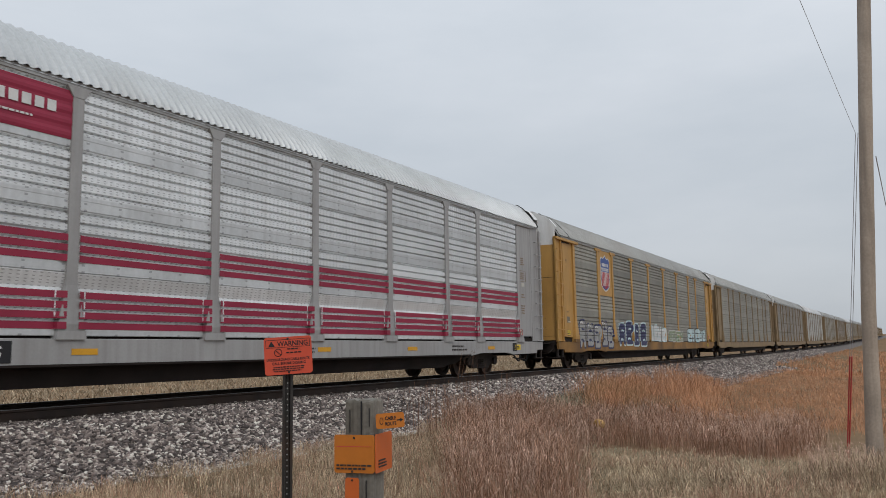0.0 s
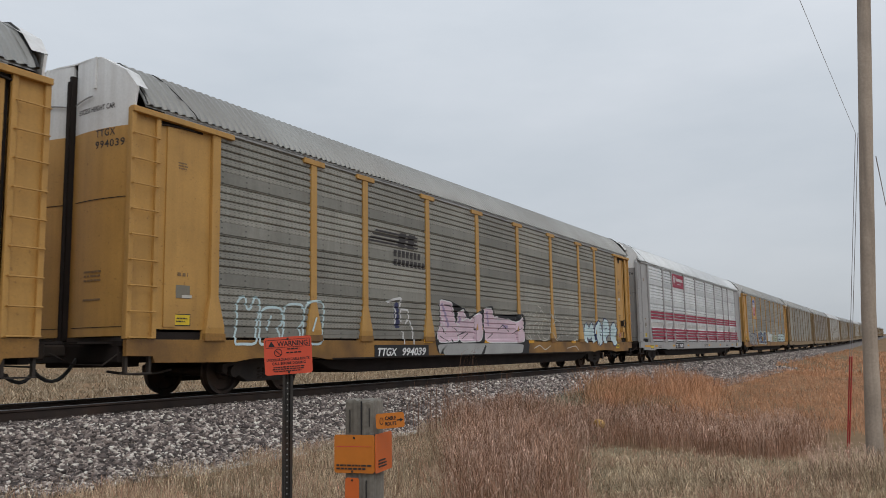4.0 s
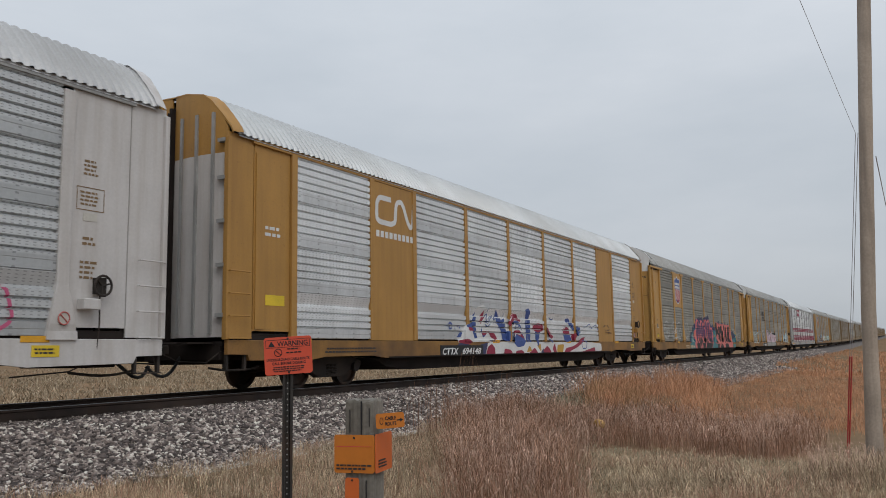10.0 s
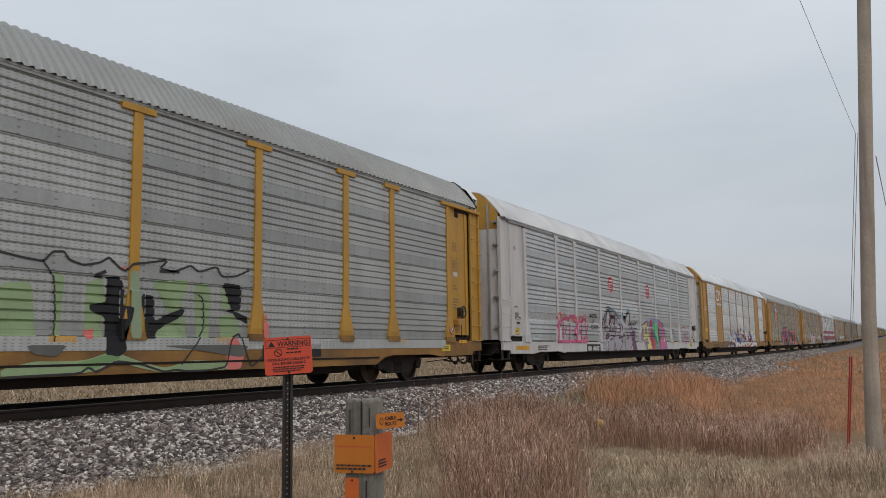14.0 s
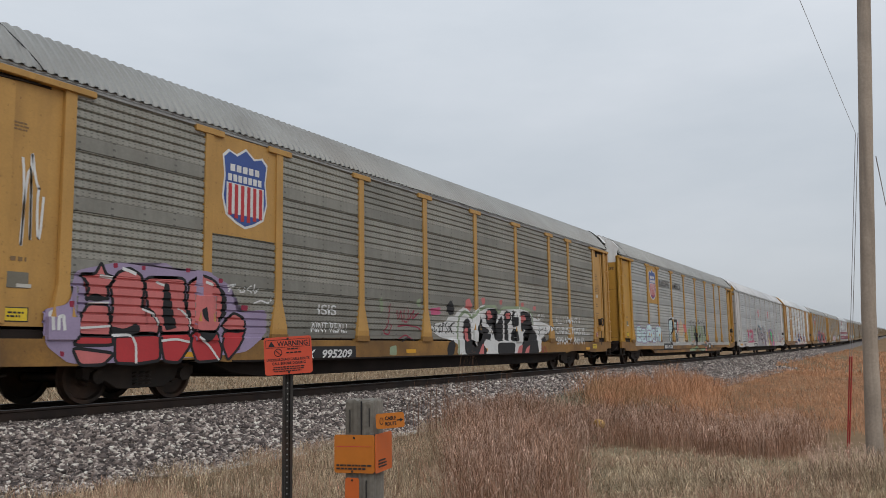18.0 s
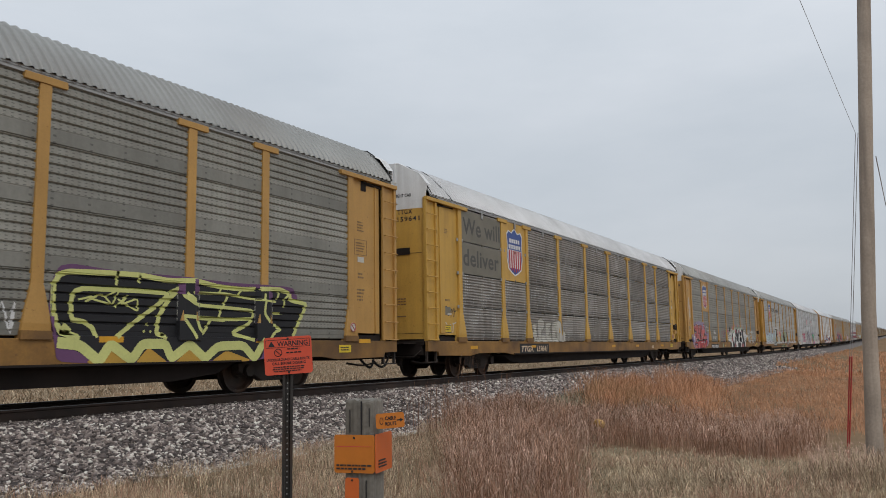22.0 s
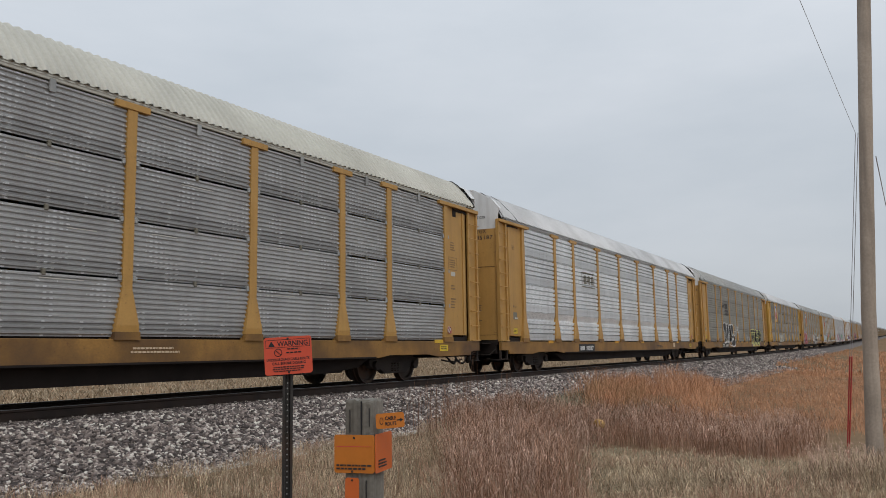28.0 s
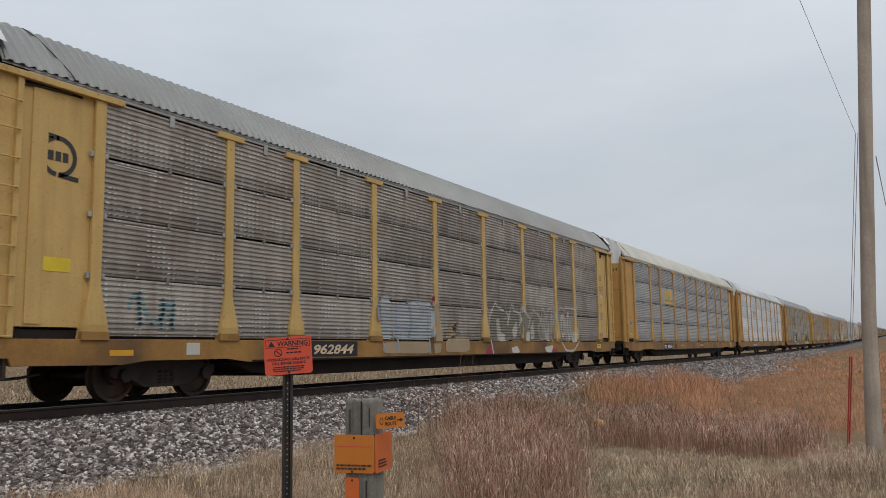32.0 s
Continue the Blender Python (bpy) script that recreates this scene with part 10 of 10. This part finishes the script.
stroke(c, st, "lime", 0.008, 0.08, (6.46, 1.07), (6.53, 1.04))
stroke(c, st, "lime", 0.008, 0.09, (6.97, 1.76), (7.16, 1.62))
stroke(c, st, "lime", 0.008, 0.07, (7.23, 1.36), (7.90, 1.34))
stroke(c, st, "lime", 0.008, 0.05, (9.39, 1.50), (9.18, 1.50))
stroke(c, st, "lime", 0.008, 0.16, (4.58, 0.94), (4.95, 0.90), (5.29, 0.66), (5.48, 0.92), (5.88, 0.67), (6.08, 0.92), (6.54, 0.92), (6.67, 0.68), (7.06, 0.92), (7.41, 0.67), (7.71, 0.88), (8.34, 0.90), (8.64, 0.65), (8.91, 0.99))
stroke(c, st, "lime", 0.008, 0.03, (4.92, 1.56), (5.20, 1.63), (5.01, 1.52), (5.32, 1.67), (5.51, 1.51), (5.11, 1.59))
stroke(c, st, "lime", 0.008, 0.03, (5.56, 1.47), (5.82, 1.69), (5.66, 1.51), (5.98, 1.63), (6.00, 1.42), (5.61, 1.60))
stroke(c, st, "lime", 0.008, 0.03, (5.40, 1.63), (5.65, 1.76), (5.51, 1.51))
stroke(c, st, "lime", 0.008, 0.04, (6.18, 1.25), (6.20, 1.20))
stroke(c, st, "lime", 0.008, 0.04, (6.11, 1.13), (6.14, 1.10))
stroke(c, st, "lime", 0.008, 0.04, (6.24, 1.13), (6.27, 1.10))
number(c, "TTGX", "604501", -7.45, 0.68, 0.26, "black", "bone", -6.46, -5.29)
herald(c, -5.95, 2.80, 1.45, 2)
reflectors(c, (-1.9, 0.1, 2.4, 5.5, 8.9, 12.2))
end_notes(c)

# car 10: bright panels, small black herald
c = add(10, autorack("yellow-framed autorack with clean bright louvred panels", "yellow", "panel_bright", "louvred", "roof_pale"))
door_marks(c, "985187")
paint_on(c, lv, ribbon([(-6.15, 3.62), (-4.7, 3.62), (-4.7, 3.08), (-6.15, 3.08), (-6.15, 3.62)], 0.05), M["drab"], 0, 0, 0.006, "herald")
for i in range(3):
    paint_on(c, lv, glyph(0.36, 0.34, 100 + i, 0), M["drab"], -5.98 + i * 0.42, 3.18, 0.006, "name_bar")
number(c, 4, "985187", -6.7, 0.68, 0.22, "black")
reflectors(c, (-9.6, -2.2, 1.7, 8.5))
bars(c, "stencilled_note", M["stencil"], 4.2, 5.3, 0.72, 0.86, 2, HALF + 0.004, 37)
end_notes(c)
rect(c, "grey_plate", M["tan"], 7.5, 7.85, 0.74, 0.95)

# car 11: silver ribbed panels, yellow herald
c = add(11, autorack("yellow-framed autorack with silver ribbed panels and a yellow herald", "yellow", "panel_rib_silver", "ribbed", "roof_cream"))
door_marks(c, "993054")
bm = bmesh.new()
box(bm, -13.575, -13.56, -1.05, -0.35, 3.22, 3.36)
part("door_slot", bm, M["underframe"], c)
rect(c, "herald_panel", M["chord"], -6.92, -4.38, 2.88, 3.73, FACE + 0.017, "plain grey panel with a yellow herald")
for i in range(3):
    for mat, off, y in (("navy", 0.03, 0.024), ("logo_yellow", 0.0, 0.029)):
        bm = glyph(0.50, 0.52, 501 + i, 0)
        for v in bm.verts:
            v.co = (v.co.x - 6.30 + i * 0.56 + off, -FACE - y, v.co.z + 3.13 - off)
        part("emblem", bm, M[mat], c)
    bm = ribbon([(-6.16 + i * 0.56, 3.30), (-5.98 + i * 0.56, 3.40)], 0.09)
    for v in bm.verts:
        v.co.y = -FACE - 0.033
    part("emblem", bm, M["chord"], c)
for mat, off, y in (("navy", 0.03, 0.024), ("logo_yellow", 0.0, 0.029)):
    rect(c, "emblem_bar", M[mat], -6.35 + off, -4.62 + off, 2.94 - off, 3.05 - off, FACE + y - 0.002)
number(c, "TTGX", "993054", -6.9, 0.68, 0.24, "black")
rect(c, "data_plate", M["black"], -4.6, -4.3, 0.68, 0.92)
reflectors(c, (11.2,), "logo_yellow")
bars(c, "stencilled_note", M["tan"], -3.4, -2.6, 0.78, 0.86, 1, HALF + 0.004, 38)
bars(c, "stencilled_note", M["tan"], 1.5, 2.6, 0.76, 0.88, 2, HALF + 0.004, 39)
end_notes(c)

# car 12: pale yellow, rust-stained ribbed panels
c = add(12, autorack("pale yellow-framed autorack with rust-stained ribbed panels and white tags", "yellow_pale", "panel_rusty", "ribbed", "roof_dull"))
fill(c, rb, "sky_paint", 0.003, (-3.97, 2.00), (-3.59, 2.07), (-3.52, 1.03), (-3.97, 1.03))
fill(c, rb, "sky_paint", 0.003, (-3.51, 1.86), (-2.39, 1.97), (-1.56, 1.96), (-1.57, 1.02), (-3.46, 1.03))
fill(c, rb, "tan_faded", 0.003, (-3.96, 0.96), (-1.75, 0.97), (-1.76, 0.68), (-3.95, 0.70))
fill(c, rb, "tan_faded", 0.003, (-1.54, 1.93), (-1.22, 1.98), (-1.21, 0.70), (-1.60, 0.67))
fill(c, rb, "tan_faded", 0.003, (-0.93, 1.09), (-0.53, 1.51), (-0.22, 1.55), (-0.42, 1.03))
stroke(c, rb, "blue_pale", 0.006, 0.09, (-4.05, 1.42), (-4.18, 1.49), (-4.21, 1.71), (-4.00, 1.86))
stroke(c, rb, "blue_pale", 0.006, 0.08, (-3.33, 1.88), (-3.34, 1.30), (-3.29, 0.71))
stroke(c, rb, "blue_pale", 0.006, 0.07, (-3.42, 1.32), (-3.01, 1.28), (-2.29, 1.32))
stroke(c, rb, "blue_pale", 0.006, 0.08, (-2.40, 2.03), (-2.13, 1.70), (-1.65, 1.89))
stroke(c, rb, "blue_pale", 0.006, 0.07, (-1.83, 1.78), (-1.84, 1.02), (-1.78, 0.68))
stroke(c, rb, "blue_pale", 0.006, 0.06, (-3.96, 0.96), (-3.85, 0.72))
stroke(c, rb, "teal_pale", 0.004, 0.10, (-2.72, 1.85), (-2.62, 1.44), (-2.77, 1.07))
fill(c, rb, "drab", 0.003, (1.81, 0.99), (1.77, 1.57), (2.09, 2.04), (2.97, 1.87), (3.14, 1.63), (3.05, 1.00))
fill(c, rb, "drab", 0.003, (3.18, 1.00), (3.08, 1.51), (3.31, 2.08), (3.90, 1.85), (4.01, 1.66), (3.86, 1.00))
fill(c, rb, "drab", 0.003, (4.09, 1.00), (3.97, 1.60), (4.14, 1.96), (4.76, 1.75), (5.59, 1.85), (5.69, 1.60), (5.69, 1.01))
stroke(c, rb, "bone", 0.006, 0.06, (1.88, 0.62), (1.75, 1.01), (1.71, 1.42), (1.80, 1.78), (2.08, 2.04), (2.17, 2.17), (2.31, 2.01), (2.90, 1.89), (3.09, 1.74), (3.01, 1.55))
stroke(c, rb, "bone", 0.006, 0.06, (3.01, 1.46), (3.18, 1.85), (3.35, 2.17), (3.51, 1.93), (3.90, 1.88), (4.05, 1.70), (3.86, 1.42))
stroke(c, rb, "bone", 0.006, 0.06, (3.90, 1.62), (4.10, 2.10), (4.24, 1.94), (4.76, 1.74), (4.59, 1.38), (4.86, 1.85), (5.05, 2.03), (5.50, 1.83), (5.65, 1.66), (5.39, 1.45), (5.69, 1.01))
stroke(c, rb, "bone", 0.006, 0.06, (5.65, 1.51), (5.81, 2.11), (5.99, 2.03), (6.13, 1.57), (6.30, 2.07), (6.66, 2.17), (6.52, 1.01))
stroke(c, rb, "bone", 0.006, 0.06, (6.88, 2.11), (7.02, 1.57), (6.86, 1.01))
fill(c, rb, "bone", 0.007, (2.19, 1.64), (2.41, 1.67), (2.47, 1.25), (2.81, 1.21), (2.76, 1.00), (2.27, 0.99))
fill(c, rb, "bone", 0.007, (3.32, 1.33), (3.68, 1.65), (3.73, 1.36), (3.61, 1.11), (3.41, 1.11))
fill(c, rb, "bone", 0.007, (4.74, 1.41), (5.00, 1.70), (5.09, 1.15), (4.80, 1.00))
fill(c, rb, "bone", 0.007, (5.92, 1.73), (6.10, 1.19), (6.39, 1.75), (6.35, 1.01), (6.01, 1.01))
fill(c, rb, "bone", 0.007, (3.15, 0.80), (3.59, 0.86), (3.79, 0.65), (3.24, 0.63))
fill(c, rb, "bone", 0.007, (4.24, 1.26), (4.51, 1.36), (4.48, 1.00), (4.20, 1.02))
fill(c, rb, "bone", 0.007, (5.80, 0.81), (6.62, 0.88), (6.42, 0.61), (5.96, 0.65))
fill(c, rb, "maroon", 0.004, (1.30, 0.63), (1.72, 0.91), (1.90, 0.83), (1.82, 0.62))
fill(c, rb, "maroon", 0.004, (5.80, 0.71), (6.98, 0.77), (6.98, 0.61), (5.69, 0.61))
fill(c, rb, "maroon", 0.004, (-1.63, 2.07), (-1.49, 2.15), (-1.53, 1.99))
fill(c, rb, "tan_faded", 0.003, (-0.97, 0.70), (-0.98, 1.00), (-0.45, 1.13), (0.37, 1.19), (0.38, 0.71))
fill(c, rb, "tan_faded", 0.003, (-0.57, 1.35), (-0.24, 1.54), (-0.34, 1.18))
fill(c, rb, "bone", 0.0065, (7.45, 1.90), (7.77, 1.98), (7.84, 1.22), (7.72, 1.12), (7.55, 1.17))
fill(c, rb, "bone", 0.0065, (8.11, 2.02), (8.33, 2.10), (8.43, 1.07), (8.19, 1.01))
fill(c, rb, "bone", 0.0065, (8.46, 1.31), (8.83, 1.38), (8.87, 0.99), (8.51, 0.94))
fill(c, rb, "drab", 0.0085, (7.57, 1.76), (7.69, 1.78), (7.72, 1.32), (7.62, 1.27))
fill(c, rb, "drab", 0.0085, (8.20, 1.87), (8.28, 1.89), (8.33, 1.31), (8.26, 1.27))
stroke(c, rb, "bone", 0.0065, 0.07, (7.40, 0.99), (7.82, 0.68), (8.62, 0.67), (9.19, 1.00), (9.34, 1.34), (9.02, 1.59), (9.16, 2.11), (8.99, 2.25))
stroke(c, rb, "bone", 0.0065, 0.07, (7.34, 2.11), (7.58, 2.21), (7.83, 2.08), (7.96, 2.21), (8.36, 2.21), (8.84, 2.18), (8.99, 2.10))
stroke(c, rb, "bone", 0.0065, 0.07, (7.84, 2.00), (7.92, 1.30), (8.06, 0.99))
paint_on(c, rb, scribble(0.9, 0.7, 125, 0.08, 4), M["teal_pale"], -11.0, 1.1, 0.004)
number(c, 4, "962844", -7.6, 0.72, 0.26, "black", "tan", -6.51, -5.12)
for pts in ([(-12.36 + 0.27 * math.cos(t), 3.62 + 0.27 * math.sin(t)) for t in np.linspace(-1.5, 1.75, 14)], [(-12.36 + 0.27 * math.cos(t), 3.62 + 0.27 * math.sin(t)) for t in np.linspace(1.9, 4.6, 14)],
            [(-12.36, 3.89), (-12.66, 3.92)], [(-12.36, 3.35), (-12.02, 3.32)]):
    bm = ribbon(pts, 0.07)
    for v in bm.verts:
        v.co.y = -FACE + 0.014
    part("emblem", bm, M["stencil"], c)
for i in range(3):
    rect(c, "name_bar", M["stencil"], -12.53 + i * 0.12, -12.44 + i * 0.12, 3.55, 3.69, FACE - 0.018)
rect(c, "safety_label", M["label_yellow"], -12.62, -12.1, 1.95, 2.15, FACE - 0.018)
rect(c, "box_plate", M["bone"], -9.9, -9.6, 0.74, 0.94)
reflectors(c, (-11.2,), "reflector", 0.74)
end_notes(c, (1,))

# cars ahead
c = add(0, autorack("yellow-framed autorack with dull panels, a shield and blue and white tags", "yellow", "panel_dull", "slotted", "roof_dull", solid={1: ZMID}))
shield(c, -7.985, 3.78, 1.12, 1.42, FACE + 0.012)
bubble(c, st, -11.4, 0.68, 4.2, 1.2, 5, "stone_grey", "navy", None, "white", 131, 0.1)
bubble(c, st, -6.6, 0.68, 4.4, 1.2, 4, "navy", "ice", None, None, 132, 0.1)
bubble(c, st, -1.6, 0.95, 3.0, 0.9, 4, "white", "ice", None, None, 133, 0.1)
bubble(c, st, 2.0, 0.95, 3.2, 0.7, 4, "sage", "white", None, None, 134, 0.1)
bubble(c, st, 6.2, 0.9, 5.0, 0.9, 5, "ice", "stencil", None, None, 135, 0.1)
end_notes(c)
FAR = 19
add(-1, autorack("yellow-framed autorack with grey panels", "yellow_dirty", "panel_dull", "slotted", "roof_dull", fine=False))
add(-2, autorack("yellow-framed autorack with weathered ribbed panels", "yellow_dirty", "panel_old", "ribbed", "roof_dull", fine=False))
add(-3, autorack("yellow-framed autorack with silver panels", "yellow_dirty", "panel_silver", "slotted", "roof_pale", fine=False))
for k in range(4, FAR + 1):
    src = CARS[-1 - (k - 1) % 3]
    CARS[-k], WHEELS[-k] = copy_thing(src, Matrix.Identity(4)), []


# ---- what moves: the train, gaining a little speed, and the wheels that roll under the near cars ----
def run(t):
    """Place of the middle of car 1 along the track at t seconds."""
    return 11.96 + 9.6312 * t + 0.01995 * t * t - 0.0002053 * t ** 3


def motions():
    times = [2.0 * i for i in range(17)]
    for k, car in CARS.items():
        rows = []
        for t in times:
            x = run(t) - (k - 1) * PITCH
            a = x + 9.87
            b = x - 9.87
            za, zb = grade(a), grade(b)
            rows.append((t, pose(x, TRACK_Y, (za + zb) / 2, 0, -math.degrees(math.atan2(za - zb, a - b)), 0)))
        walk(car, rows)
    for k in range(0, 13):
        inside = [t / 20 for t in range(0, 641) if -14 < run(t / 20) - (k - 1) * PITCH < 50]
        if not inside:
            continue
        ts = sorted({0.0, 32.0, *inside})
        for w in WHEELS[k]:
            at = w.matrix_basis.translation.copy()
            s0 = run(ts[0] if ts[0] == inside[0] else inside[0])
            rows = []
            for t in ts:
                tt = min(max(t, inside[0]), inside[-1])
                rows.append((t, Matrix.Translation(at) @ pose(0, 0, 0, 0, math.degrees((run(tt) - s0) / 0.424) , 0)))
            walk(w, rows)


motions()
